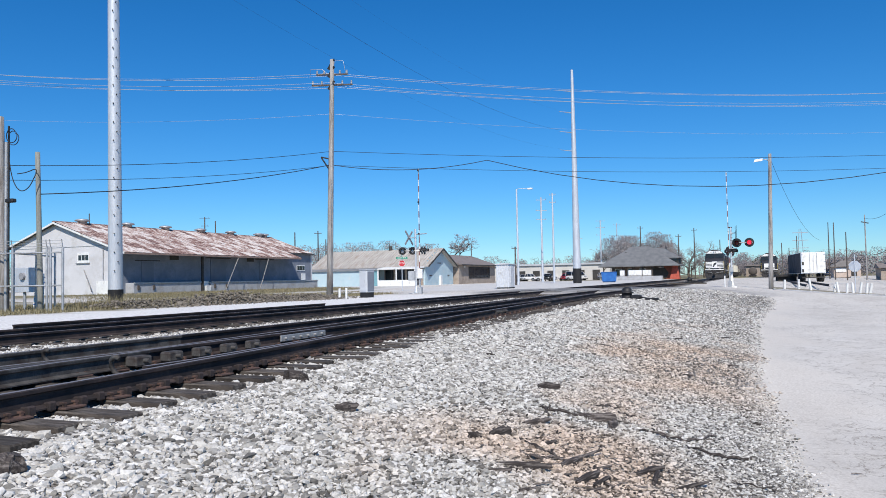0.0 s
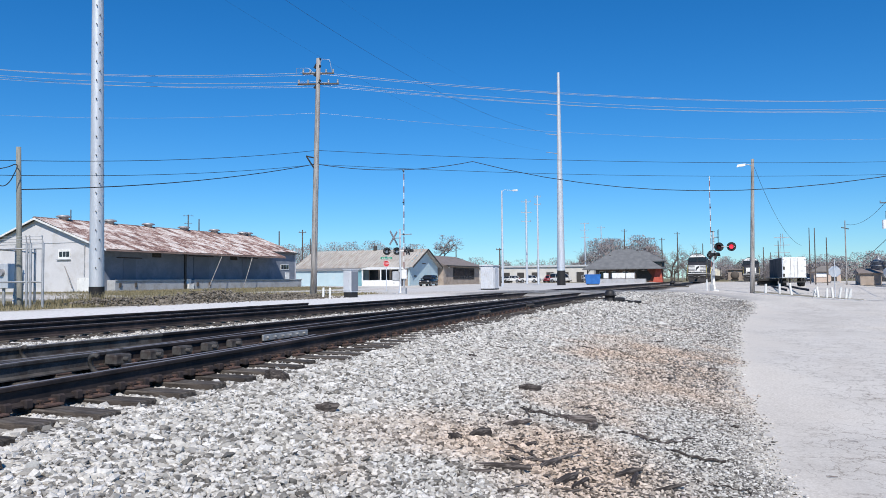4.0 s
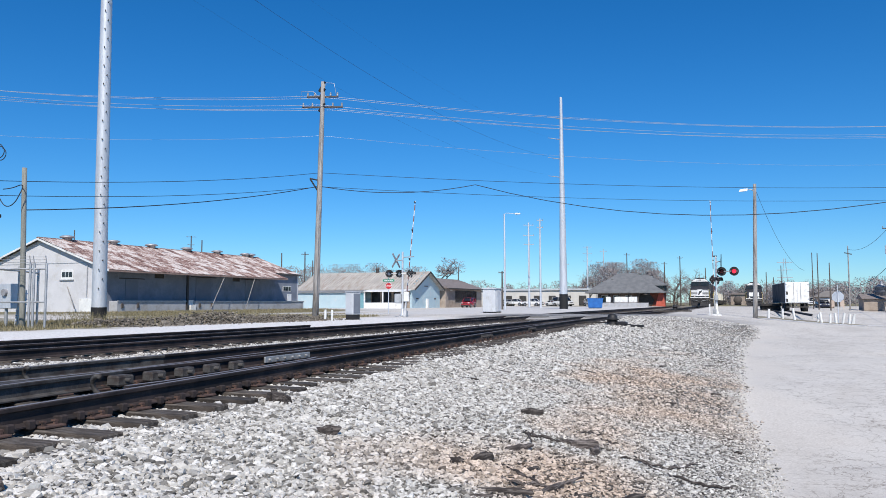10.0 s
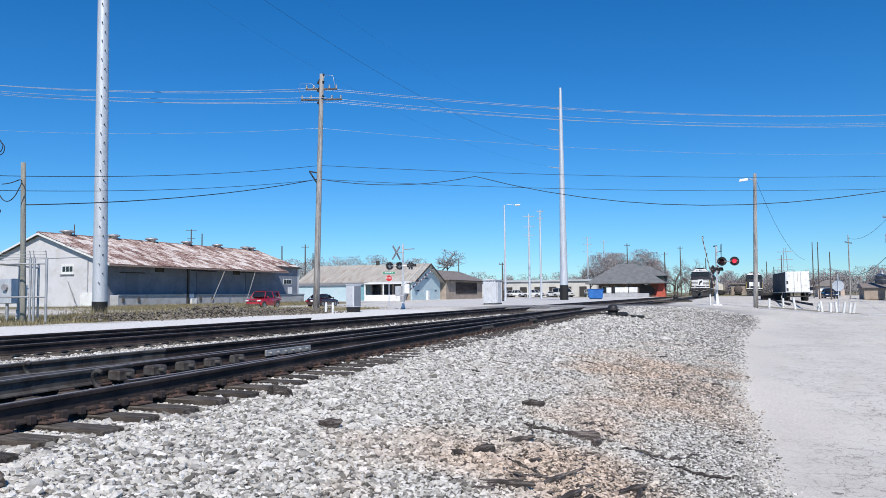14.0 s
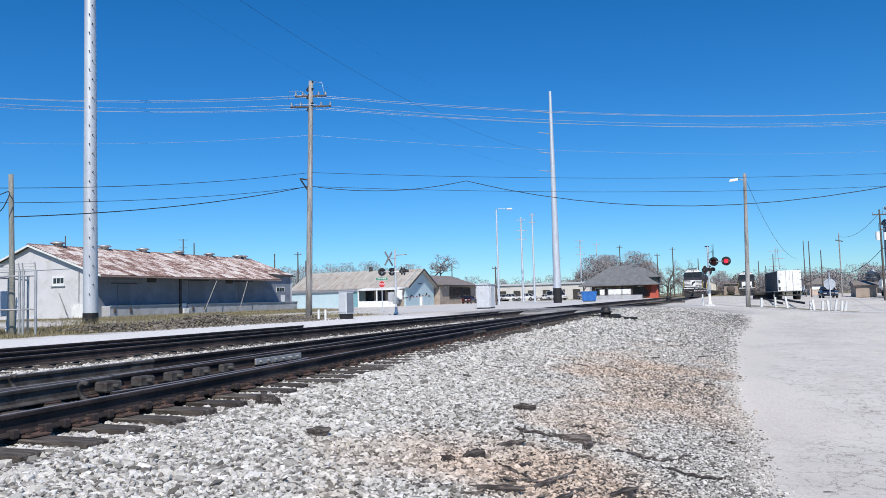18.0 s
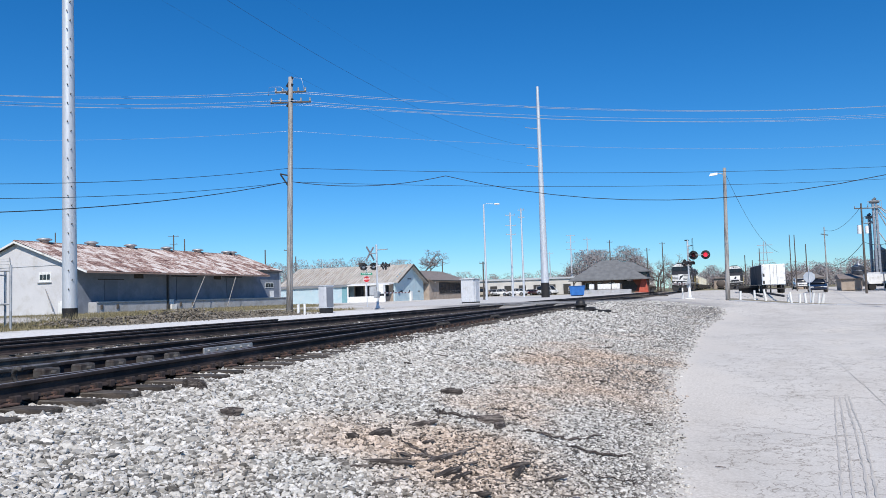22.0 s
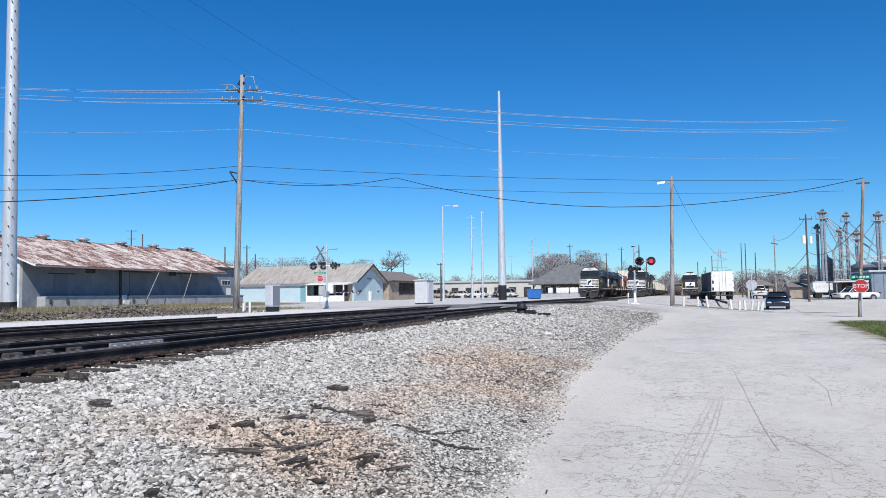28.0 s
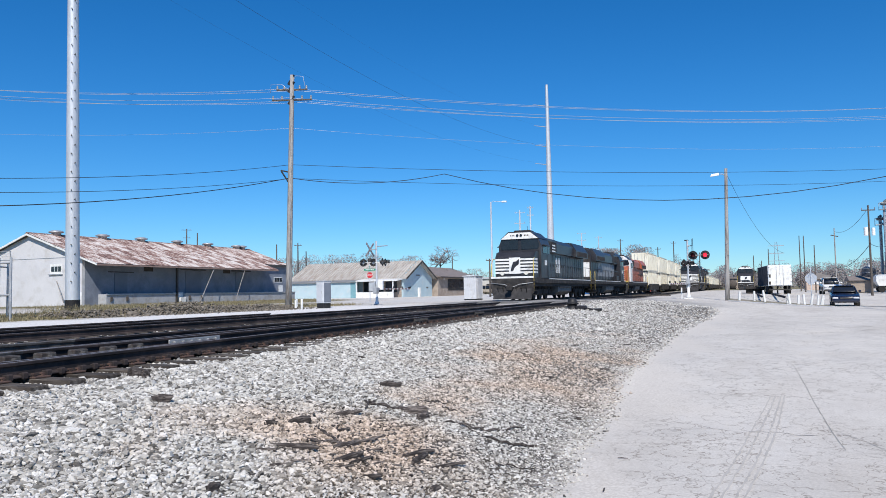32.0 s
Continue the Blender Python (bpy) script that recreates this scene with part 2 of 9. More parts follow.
CHROME = surface("wheel_alloy", (0.34, 0.34, 0.35), (0.5, 0.5, 0.51), 6, 0.35, 0, 0.8)
CABLE = surface("black_cable", (0.010, 0.010, 0.012), (0.022, 0.022, 0.024), 3, 0.6)
WIRE = surface("bare_wire", (0.42, 0.44, 0.47), (0.60, 0.62, 0.65), 3, 0.45, 0, 0.4)
PORCELAIN = surface("insulator_grey", (0.20, 0.20, 0.21), (0.34, 0.34, 0.36), 6, 0.3)
SIGNAL_BLACK = surface("signal_black", (0.012, 0.012, 0.013), (0.03, 0.03, 0.032), 4, 0.55)
LENS_RED = surface("unlit_red_lens", (0.09, 0.012, 0.014), (0.16, 0.02, 0.022), 9, 0.2)
LENS_LIT = glow("lit_red_lens", (0.9, 0.04, 0.08), 1.1)
BARK = surface("bare_bark", (0.11, 0.090, 0.075), (0.22, 0.185, 0.16), 3, 0.95, 0.01, 0, 30)
TWIG = surface("bare_twigs", (0.10, 0.075, 0.064), (0.18, 0.14, 0.12), 3, 0.95, 0, 0, 20, island=0.3)
# paler, greyer copy of TWIG: distance haze mixed into the colour
HAZE_TWIG = surface("hazed_bare_woods", (0.25, 0.228, 0.23), (0.35, 0.32, 0.322), 0.3, 0.97, 0, 0, 5, spec=0.03, island=0.13)
EVERGREEN = surface("dark_evergreen", (0.018, 0.035, 0.018), (0.05, 0.08, 0.04), 1.5, 0.95, 0, 0, 9, island=0.35)
GRASS_BLADE = surface("dry_grass", (0.13, 0.115, 0.055), (0.32, 0.275, 0.17), 0.7, 0.95, 0, 0, 9, island=0.4)
GRASS_GREEN = surface("green_grass", (0.065, 0.10, 0.03), (0.17, 0.21, 0.08), 0.7, 0.95, 0, 0, 9, island=0.35)
SILO_METAL = surface("grain_bin_metal", (0.20, 0.22, 0.25), (0.33, 0.35, 0.39), 0.7, 0.5, 0.001, 0.4, 8, stretch=(1, 1, 6))
STEEL_BLUE_WALL = surface("steel_blue_shed", (0.16, 0.20, 0.26), (0.24, 0.29, 0.36), 1, 0.7, 0.001)
# dark grey that paints the shade on the trailer's unlit side
TRAILER_SHADE = surface("shaded_trailer_side", (0.07, 0.07, 0.075), (0.13, 0.13, 0.135), 0.8, 0.97, 0.002, 0, 10, spec=0.02, rough_vary=0.03)
PALE_EDGE = surface("pale_roof_edge", (0.48, 0.5, 0.52), (0.6, 0.62, 0.64), 1, 0.6)
DIRT_HEAP = surface("dark_soil_clod", (0.085, 0.074, 0.060), (0.25, 0.22, 0.18), 2, 0.98, 0.01, 0, 20, island=0.35)
PINKSTONE = surface("pink_stucco", (0.46, 0.37, 0.31), (0.58, 0.48, 0.41), 1, 0.9, 0.002)


# ---- mesh tools ----
class Shape:
    """Gathers vertices and faces; every method adds one simple solid."""

    def __init__(self):
        self.v, self.f, self.smooth, self.m = [], [], [], []
        self.slot = 0

    def add(self, verts, faces, smooth=False, m=None):
        b = len(self.v)
        self.v.extend([tuple(m @ Vector(p)) for p in verts] if m is not None else [tuple(p) for p in verts])
        self.f.extend([tuple(b + i for i in f) for f in faces])
        self.smooth.extend([smooth] * len(faces))
        self.m.extend([self.slot] * len(faces))
        return self

    def box(self, x0, x1, y0, y1, z0, z1, bevel=0.0, m=None):
        if bevel <= 0:
            v = [(x, y, z) for z in (z0, z1) for y in (y0, y1) for x in (x0, x1)]
            return self.add(v, [(0, 2, 3, 1), (4, 5, 7, 6), (0, 1, 5, 4), (2, 6, 7, 3), (0, 4, 6, 2), (1, 3, 7, 5)], m=m)
        c = ((x0 + x1) / 2, (y0 + y1) / 2, (z0 + z1) / 2)
        h = (abs(x1 - x0) / 2, abs(y1 - y0) / 2, abs(z1 - z0) / 2)
        bevel = min(bevel, min(h) * 0.9)
        v, key = [], {}
        for sx in (-1, 1):
            for sy in (-1, 1):
                for sz in (-1, 1):
                    s = (sx, sy, sz)
                    for a in range(3):
                        key[(s, a)] = len(v)
                        v.append(tuple(c[k] + s[k] * (h[k] - (0 if k == a else bevel)) for k in range(3)))
        f = []
        for a in range(3):
            b1, b2 = (a + 1) % 3, (a + 2) % 3
            for sg in (-1, 1):
                ring = []
                for p, q in ((-1, -1), (1, -1), (1, 1), (-1, 1)):
                    s = [0, 0, 0]
                    s[a], s[b1], s[b2] = sg, p, q
                    ring.append(key[(tuple(s), a)])
                f.append(tuple(ring if sg > 0 else ring[::-1]))
        for a in range(3):
            b1, b2 = (a + 1) % 3, (a + 2) % 3
            for p in (-1, 1):
                for q in (-1, 1):
                    s0, s1 = [0, 0, 0], [0, 0, 0]
                    s0[a], s1[a] = -1, 1
                    s0[b1] = s1[b1] = p
                    s0[b2] = s1[b2] = q
                    s0, s1 = tuple(s0), tuple(s1)
                    ring = [key[(s0, b1)], key[(s1, b1)], key[(s1, b2)], key[(s0, b2)]]
                    f.append(tuple(ring if p * q < 0 else ring[::-1]))
        for sx in (-1, 1):
            for sy in (-1, 1):
                for sz in (-1, 1):
                    s = (sx, sy, sz)
                    ring = [key[(s, 0)], key[(s, 1)], key[(s, 2)]]
                    f.append(tuple(ring if sx * sy * sz > 0 else ring[::-1]))
        return self.add(v, f, m=m)

    def rod(self, p0, p1, r0, r1=None, n=8, caps=True, smooth=True):
        p0, p1 = Vector(p0), Vector(p1)
        r1 = r0 if r1 is None else r1
        d = (p1 - p0).normalized()
        a = d.orthogonal().normalized()
        b = d.cross(a)
        v = []
        for p, r in ((p0, r0), (p1, r1)):
            v += [p + (a * math.cos(2 * math.pi * i / n) + b * math.sin(2 * math.pi * i / n)) * r for i in range(n)]
        f = [(i, (i + 1) % n, n + (i + 1) % n, n + i) for i in range(n)]
        self.add(v, f, smooth)
        if caps:
            self.add(v[:n], [tuple(range(n))[::-1]])
            self.add(v[n:], [tuple(range(n))])
        return self

    def tube(self, pts, r, n=6):
        """One bent pipe through the points."""
        pts = [Vector(p) for p in pts]
        v, f = [], []
        up = Vector((0.13, 0.21, 1)).normalized()
        for i, p in enumerate(pts):
            d = (pts[min(i + 1, len(pts) - 1)] - pts[max(i - 1, 0)]).normalized()
            a = d.cross(up)
            a = a.normalized() if a.length > 1e-4 else d.orthogonal().normalized()
            b = d.cross(a)
            rr = r[i] if isinstance(r, (list, tuple)) else r
            v += [p + (a * math.cos(2 * math.pi * k / n) + b * math.sin(2 * math.pi * k / n)) * rr for k in range(n)]
            if i:
                o = (i - 1) * n
                f += [(o + k, o + n + k, o + n + (k + 1) % n, o + (k + 1) % n) for k in range(n)]
        f.append(tuple(range(n)))
        f.append(tuple(range(len(pts) * n - 1, len(pts) * n - n - 1, -1)))
        return self.add(v, f, True)

    def prism(self, outline, axis, a, b, smooth=False):
        """An outline in the two other axes, in their order, drawn out along an axis from a to b."""
        n = len(outline)
        area = sum(outline[i][0] * outline[(i + 1) % n][1] - outline[(i + 1) % n][0] * outline[i][1] for i in range(n))
        if (area < 0) != (axis == "y"):
            outline = outline[::-1]

        def at(p, t):
            return (t, p[0], p[1]) if axis == "x" else (p[0], t, p[1]) if axis == "y" else (p[0], p[1], t)
        v = [at(p, min(a, b)) for p in outline] + [at(p, max(a, b)) for p in outline]
        f = [tuple(range(n))[::-1], tuple(range(n, 2 * n))]
        self.add(v, f)
        self.add(v, [(i, (i + 1) % n, n + (i + 1) % n, n + i) for i in range(n)], smooth)
        return self

    def disc(self, c, axis, r, depth, n=20):
        c = Vector(c)
        d = Vector(axis).normalized() * depth / 2
        return self.rod(c - d, c + d, r, r, n)

    def lathe(self, profile, n=16, m=None, smooth=True):
        v = [(r * math.cos(2 * math.pi * k / n), r * math.sin(2 * math.pi * k / n), z) for r, z in profile for k in range(n)]
        f = [(i * n + k, i * n + (k + 1) % n, (i + 1) * n + (k + 1) % n, (i + 1) * n + k) for i in range(len(profile) - 1) for k in range(n)]
        f += [tuple(range(n))[::-1], tuple(range((len(profile) - 1) * n, len(profile) * n))]
        return self.add(v, f, smooth, m)

    def mesh(self, name):
        me = bpy.data.meshes.new(name)
        me.from_pydata(self.v, [], self.f)
        me.polygons.foreach_set("use_smooth", self.smooth)
        me.polygons.foreach_set("material_index", self.m)
        me.update()
        return me


def part(name, shape, material, parent=None, label="", m=None):
    """One mesh object, under a thing, or a thing of its own."""
    ob = new(name, shape if isinstance(shape, bpy.types.Mesh) else shape.mesh(name))
    mats = material if isinstance(material, (list, tuple)) else [material]
    if not ob.data.materials:
        for q in mats:
            ob.data.materials.append(q)
    if parent:
        ob.parent = parent
    if m is not None:
        ob.matrix_basis = m
    if label:
        ob["label"] = label
    return ob


def thing(name, m, label, category, group="", kind=""):
    ob = new(name)
    ob.empty_display_size = 0.3
    ob.matrix_basis = m
    return tagged(ob, label, category, group, kind)


def step(a, b, x):
    t = np.clip((np.asarray(x, float) - a) / (b - a), 0, 1)
    return t * t * (3 - 2 * t)


# ---- the lie of the land ----
MAIN_X = -12.4            # centre of the through track
GAUGE = 0.75              # half of the distance between rail-head centres


def main_x(y):
    """The through track: straight past the crossing, then bending away behind the station."""
    y = np.asarray(y, float)
    v = np.clip(y - 180, 0, 80)
    return MAIN_X - 0.004 * v * v - np.clip(y - 260, 0, None) * 0.64


def siding_x(y):
    """Centre of the second track: straight, drawing a little aside past the crossing."""
    return -7.65 + 1.65 * step(45, 130, y)


def spread(y):
    """How far the turnout's near rail has left the second track's near rail."""
    y = np.asarray(y, float)
    curve = 1.6 * np.clip((36.0 - y) / 31.0, 0, None) ** 1.5
    return np.where(y < 5.0, 1.6 + (5.0 - y) * 0.078, curve)


def near_rail_x(y):
    return siding_x(y) + GAUGE + spread(y)


def road_z(y):
    return -1.10 + 0.22 * step(9, 17, y) + 0.2 * step(20, 45, y) - 0.17 * step(46, 58, y) + 0.55 * step(68, 90, y) + 0.2 * step(110, 150, y)


def land(x, y):
    x, y = np.asarray(x, float), np.asarray(y, float)
    left = -0.10 - 0.38 * step(-30.5, -35.0, x) * (1 - step(-53, -59, x)) * (1 - step(85, 115, y))
    bed = -0.235
    z = left + (bed - left) * step(-18.0, -14.8, x)
    # the shoulder falls from the outermost rail to the lane
    edge = near_rail_x(np.clip(y, -40, 60)) + 0.85
    low = road_z(y)
    foot = np.maximum(edge + 3.0, 0.25)
    u = np.clip((x - edge) / (foot - edge), 0, 1)
    near = bed + (low - bed) * (u ** 1.2)
    # at the crossing and beyond, the lane's side falls away more gently
    gentle = -0.05 + (low + 0.05) * step(-4.0, 9.0, x)
    w = step(36, 47, y)
    right = near * (1 - w) + gentle * w
    z = np.where(x > edge - 0.01, right, z)
    # the street's bank over the rails
    cross = step(41, 44, y) * (1 - step(52, 56, y)) * step(-24, -16, x) * (1 - step(-4, 0, x))
    z = z + cross * (-0.015 - z)
    z = z - 0.45 * step(12.5, 18, x) * step(88, 102, y) * (1 - step(126, 150, y))
    far = step(110, 170, y)
    z = z + far * (-0.05 - z) * 0.8
    return z


def land_z(x, y):
    return float(land(x, y))


def steps(*spans):
    out = []
    for a, b, d in spans:
        out += list(np.arange(a, b - 1e-6, d))
    return np.array(out + [spans[-1][1]])


gx = steps((-1800, -300, 250), (-300, -100, 25), (-100, -50, 5), (-50, -20, 1.5), (-20, -5.5, 0.5), (-5.5, 3, 0.12), (3, 12, 0.4), (12, 60, 3), (60, 300, 30), (300, 1800, 250))
gy = steps((-1800, -200, 200), (-200, -30, 15), (-30, 1, 1.5), (1, 3.5, 0.25), (3.5, 20, 0.14), (20, 60, 0.4), (60, 130, 2.5), (130, 400, 20), (400, 1800, 200), (1800, 3000, 400))
mx, my = np.meshgrid(gx, gy)
mz = land(mx, my)


def lumps(x, y):
    """Small unevenness of the ballast and the lane."""
    v = np.sin(x * 2.1 + 1.3 * np.sin(y * 0.9)) * np.sin(y * 1.7 + np.sin(x * 1.1)) * 0.010 + np.sin(x * 0.31) * np.cos(y * 0.23) * 0.016
    return v * step(-17, -15, x)


mz = mz + lumps(mx, my)
nxv, nyv = len(gx), len(gy)
verts = np.stack([mx.ravel(), my.ravel(), mz.ravel()], 1)
ii, jj = np.meshgrid(np.arange(nxv - 1), np.arange(nyv - 1))
o = (jj * nxv + ii).ravel()
quads = np.stack([o, o + 1, o + 1 + nxv, o + nxv], 1)
me = bpy.data.meshes.new("ground")
me.vertices.add(len(verts))
me.vertices.foreach_set("co", verts.astype(np.float32).ravel())
me.loops.add(quads.size)
me.loops.foreach_set("vertex_index", quads.astype(np.int32).ravel())
me.polygons.add(len(quads))
me.polygons.foreach_set("loop_start", np.arange(0, quads.size, 4, dtype=np.int32))
me.polygons.foreach_set("use_smooth", np.ones(len(quads), bool))
me.update(calc_edges=True)


# the street beyond the tracks
STREET_Y = [-40, 20, 33, 42, 53, 63, 73, 80, 100, 120, 140, 165, 190]
STREET_X = [-44, -39.6, -37.4, -39.7, -43, -44.5, -45.5, -44.6, -45.4, -46.3, -47, -47.6, -49]


def lane_edge(y):
    """Where the ballast gives way to the lane."""
    y = np.asarray(y, float)
    line = np.interp(y, [-40, 6, 8, 9, 10.2, 11.2, 13, 15, 20, 28, 30, 38.4, 41.7], [0.45, 0.46, 0.45, 0.37, 0.28, 0.19, 0.15, 0.08, 0.09, 0.2, 0.31, 0.93, 0.8])
    return line + 0.05 * np.sin(y * 1.3) + 0.03 * np.sin(y * 3.7) - 5.4 * step(42.3, 45.0, y)


fx, fy = mx.ravel(), my.ravel()
wob = 0.16 * np.sin(fx * 3.1 + fy * 2.3) + 0.12 * np.sin(fy * 5.7 - fx * 1.9)
pav = step(-0.4, 0.12, fx - lane_edge(fy) + 0.5 * wob) * (1 - step(150, 170, fy))
pav = np.maximum(pav, step(42, 42.6, fy) * (1 - step(53, 54, fy)) * step(-60, -59, fx))          # the street over the crossing
lane_x = np.interp(fy, STREET_Y, STREET_X)
pav = np.maximum(pav, (1 - step(2.2, 2.7, np.abs(fx - lane_x + 0.7) + wob)) * step(-30, -29, fy) * (1 - step(190, 194, fy)))
verge = step(7.3, 7.8, fx + wob - 0.04 * (fy - 25)) * (1 - step(36.5, 38, fy + 3 * wob - 0.5 * (fx - 8)))
pav = pav * (1 - verge)
gra = ((1 - step(-22.5, -20.5, fx + 3 * wob)) * (1 - step(36, 44, fy + 4 * wob)) + (1 - step(-53.5, -50.5, fx + 2 * wob)) * (1 - step(96, 104, fy)) + step(150, 175, fy))
gra = np.clip(gra, 0, 1) * (1 - pav)
gra = np.maximum(gra, verge)
bal = step(-15.6, -15.0, fx + wob) * (1 - pav) * (1 - verge) * (1 - step(160, 170, fy))
past_edge = fx - lane_edge(fy) + wob
san = (1 - step(0.15, 1.3, past_edge + 0.5 * np.sin(fy * 0.8 + fx))) * (1 - step(38, 43, fy)) * 0.85
tary = step(41.8, 42.6, fy) * (1 - step(53, 55, fy)) * step(-16.5, -15.5, fx) * (1 - step(-4.6, -1.2, fx + 0.5 * wob)) * 0.8
tary = np.maximum(tary, step(42.2, 42.8, fy) * (1 - step(44.0, 46.5, fy + 0.3 * fx + wob)) * step(-5, -4, fx) * (1 - step(-1, 3.5, fx)) * 0.6)
chalk = step(-22.8, -20.6, fx + 2.5 * wob + 0.6 * np.sin(fy * 0.5)) * (1 - step(-15.4, -14.9, fx)) * (1 - step(39, 42, fy))
gra = gra * (1 - chalk)
for nm, val in (("paved", pav), ("grassy", gra), ("ballast", bal), ("sandy", san), ("tarry", tary), ("chalky", chalk)):
    at = me.attributes.new(nm, "FLOAT", "POINT")
    at.data.foreach_set("value", val.astype(np.float32))
ground = new("ground", me)
tagged(ground, "pale gravel, sun-bleached worn asphalt and dry grass ground", "ground", kind="structure")


def ground_material():
    m = bpy.data.materials.new("ground_surface")
    m.use_nodes = True
    n, l = m.node_tree.nodes, m.node_tree.links
    bsdf = n["Principled BSDF"]
    geo = n.new("ShaderNodeNewGeometry")

    def noise_tex(scale, detail=6.0, rough=0.6, stretch=None):
        q = n.new("ShaderNodeTexNoise")
        q.inputs["Scale"].default_value, q.inputs["Detail"].default_value, q.inputs["Roughness"].default_value = scale, detail, rough
        if stretch:
            mp = n.new("ShaderNodeMapping")
            mp.inputs["Scale"].default_value = stretch
            l.new(geo.outputs["Position"], mp.inputs["Vector"])
            l.new(mp.outputs["Vector"], q.inputs["Vector"])
        else:
            l.new(geo.outputs["Position"], q.inputs["Vector"])
        return q.outputs["Fac"]

    def ramp(src, *stops):
        r = n.new("ShaderNodeValToRGB")
        e = r.color_ramp.elements
        while len(e) < len(stops):
            e.new(0.5)
        for k, (p, c) in enumerate(stops):
            e[k].position, e[k].color = p, (*c, 1) if len(c) == 3 else c
        l.new(src, r.inputs["Fac"])
        return r.outputs["Color"]

    def mix(f, a, b, mode="MIX"):
        q = n.new("ShaderNodeMix")
        q.data_type, q.blend_type = "RGBA", mode
        if isinstance(f, float):
            q.inputs["Factor"].default_value = f
        else:
            l.new(f, q.inputs["Factor"])
        l.new(a, q.inputs["A"])
        l.new(b, q.inputs["B"])
        return q.outputs["Result"]

    def attr(nm):
        q = n.new("ShaderNodeAttribute")
        q.attribute_name = nm
        return q.outputs["Fac"]
    # ground between the laid stones, and stones that are too small or too far to be laid singly
    vor = n.new("ShaderNodeTexVoronoi")
    vor.inputs["Scale"].default_value = 27.0
    l.new(geo.outputs["Position"], vor.inputs["Vector"])
    cell = n.new("ShaderNodeSeparateColor")
    l.new(vor.outputs["Color"], cell.inputs["Color"])
    stone = ramp(cell.outputs[0], (0.0, (0.15, 0.142, 0.135)), (0.25, (0.33, 0.317, 0.295)), (0.7, (0.51, 0.495, 0.465)), (1.0, (0.64, 0.63, 0.60)))
    # cells darken towards their edges: shade between stones, painted in
    gap_shade = ramp(vor.outputs["Distance"], (0.22, (1, 1, 1)), (0.56, (0.20, 0.192, 0.185)))
    stone = mix(1.0, stone, gap_shade, "MULTIPLY")
    tint = ramp(noise_tex(0.35, 4), (0.42, (1, 1, 1)), (0.62, (1.0, 0.86, 0.74)))
    stone = mix(1.0, stone, tint, "MULTIPLY")
    asphalt = ramp(noise_tex(0.5, 8, 0.65), (0.30, (0.46, 0.435, 0.395)), (0.5, (0.595, 0.565, 0.52)), (0.72, (0.67, 0.64, 0.595)))
    asphalt = mix(0.55, asphalt, ramp(noise_tex(45, 3), (0.3, (0.45, 0.425, 0.385)), (0.7, (0.72, 0.69, 0.64))))
    # fine crazing
    dist = n.new("ShaderNodeVectorMath")
    dist.operation = "ADD"
    wn_ = n.new("ShaderNodeTexNoise")
    wn_.inputs["Scale"].default_value, wn_.inputs["Detail"].default_value = 2.6, 6
    l.new(geo.outputs["Position"], wn_.inputs["Vector"])
    l.new(geo.outputs["Position"], dist.inputs[0])
    l.new(wn_.outputs["Color"], dist.inputs[1])
    crack = n.new("ShaderNodeTexVoronoi")
    crack.feature = "DISTANCE_TO_EDGE"
    crack.inputs["Scale"].default_value = 2.7
    l.new(dist.outputs[0], crack.inputs["Vector"])
    thin = ramp(crack.outputs["Distance"], (0.0, (0.46, 0.44, 0.42)), (0.014, (0.74, 0.72, 0.70)), (0.034, (1, 1, 1)))
    some = ramp(noise_tex(0.16, 4, 0.6), (0.36, (0, 0, 0)), (0.50, (1, 1, 1)))
    one = n.new("ShaderNodeRGB")
    one.outputs[0].default_value = (1, 1, 1, 1)
    asphalt = mix(1.0, asphalt, mix(some, one.outputs[0], thin), "MULTIPLY")
    # a wider network of older cracks
    wide = n.new("ShaderNodeTexVoronoi")
    wide.feature = "DISTANCE_TO_EDGE"
    wide.inputs["Scale"].default_value = 0.75
    l.new(dist.outputs[0], wide.inputs["Vector"])
    old = ramp(wide.outputs["Distance"], (0.0, (0.52, 0.50, 0.48)), (0.010, (1, 1, 1)))
    broken = ramp(noise_tex(0.9, 3), (0.45, (0, 0, 0)), (0.55, (1, 1, 1)))
    asphalt = mix(1.0, asphalt, mix(broken, one.outputs[0], old), "MULTIPLY")
    # smears of pale sand and of darker dust
    asphalt = mix(0.7, asphalt, ramp(noise_tex(0.33, 7, 0.7, (1.0, 0.35, 1.0)), (0.36, (0.86, 0.84, 0.82)), (0.5, (1, 1, 1)), (0.66, (1.10, 1.08, 1.04))), "MULTIPLY")
    sand = ramp(noise_tex(35, 4), (0.3, (0.48, 0.44, 0.385)), (0.7, (0.72, 0.68, 0.62)))
    asphalt = mix(attr("sandy"), asphalt, sand)
    tar = ramp(noise_tex(1.2, 6, 0.65), (0.35, (0.15, 0.148, 0.146)), (0.65, (0.31, 0.305, 0.30)))
    asphalt = mix(attr("tarry"), asphalt, tar)
    white = ramp(noise_tex(0.6, 6), (0.35, (0.48, 0.465, 0.44)), (0.65, (0.65, 0.635, 0.61)))
    white = mix(0.4, white, ramp(noise_tex(30, 3), (0.3, (0.38, 0.365, 0.34)), (0.7, (0.72, 0.705, 0.68))))
    grass = ramp(noise_tex(0.4, 8, 0.7), (0.3, (0.085, 0.09, 0.042)), (0.5, (0.19, 0.17, 0.095)), (0.7, (0.31, 0.27, 0.185)))
    grass = mix(0.5, grass, ramp(noise_tex(12, 5), (0.3, (0.07, 0.07, 0.03)), (0.7, (0.36, 0.31, 0.2))))
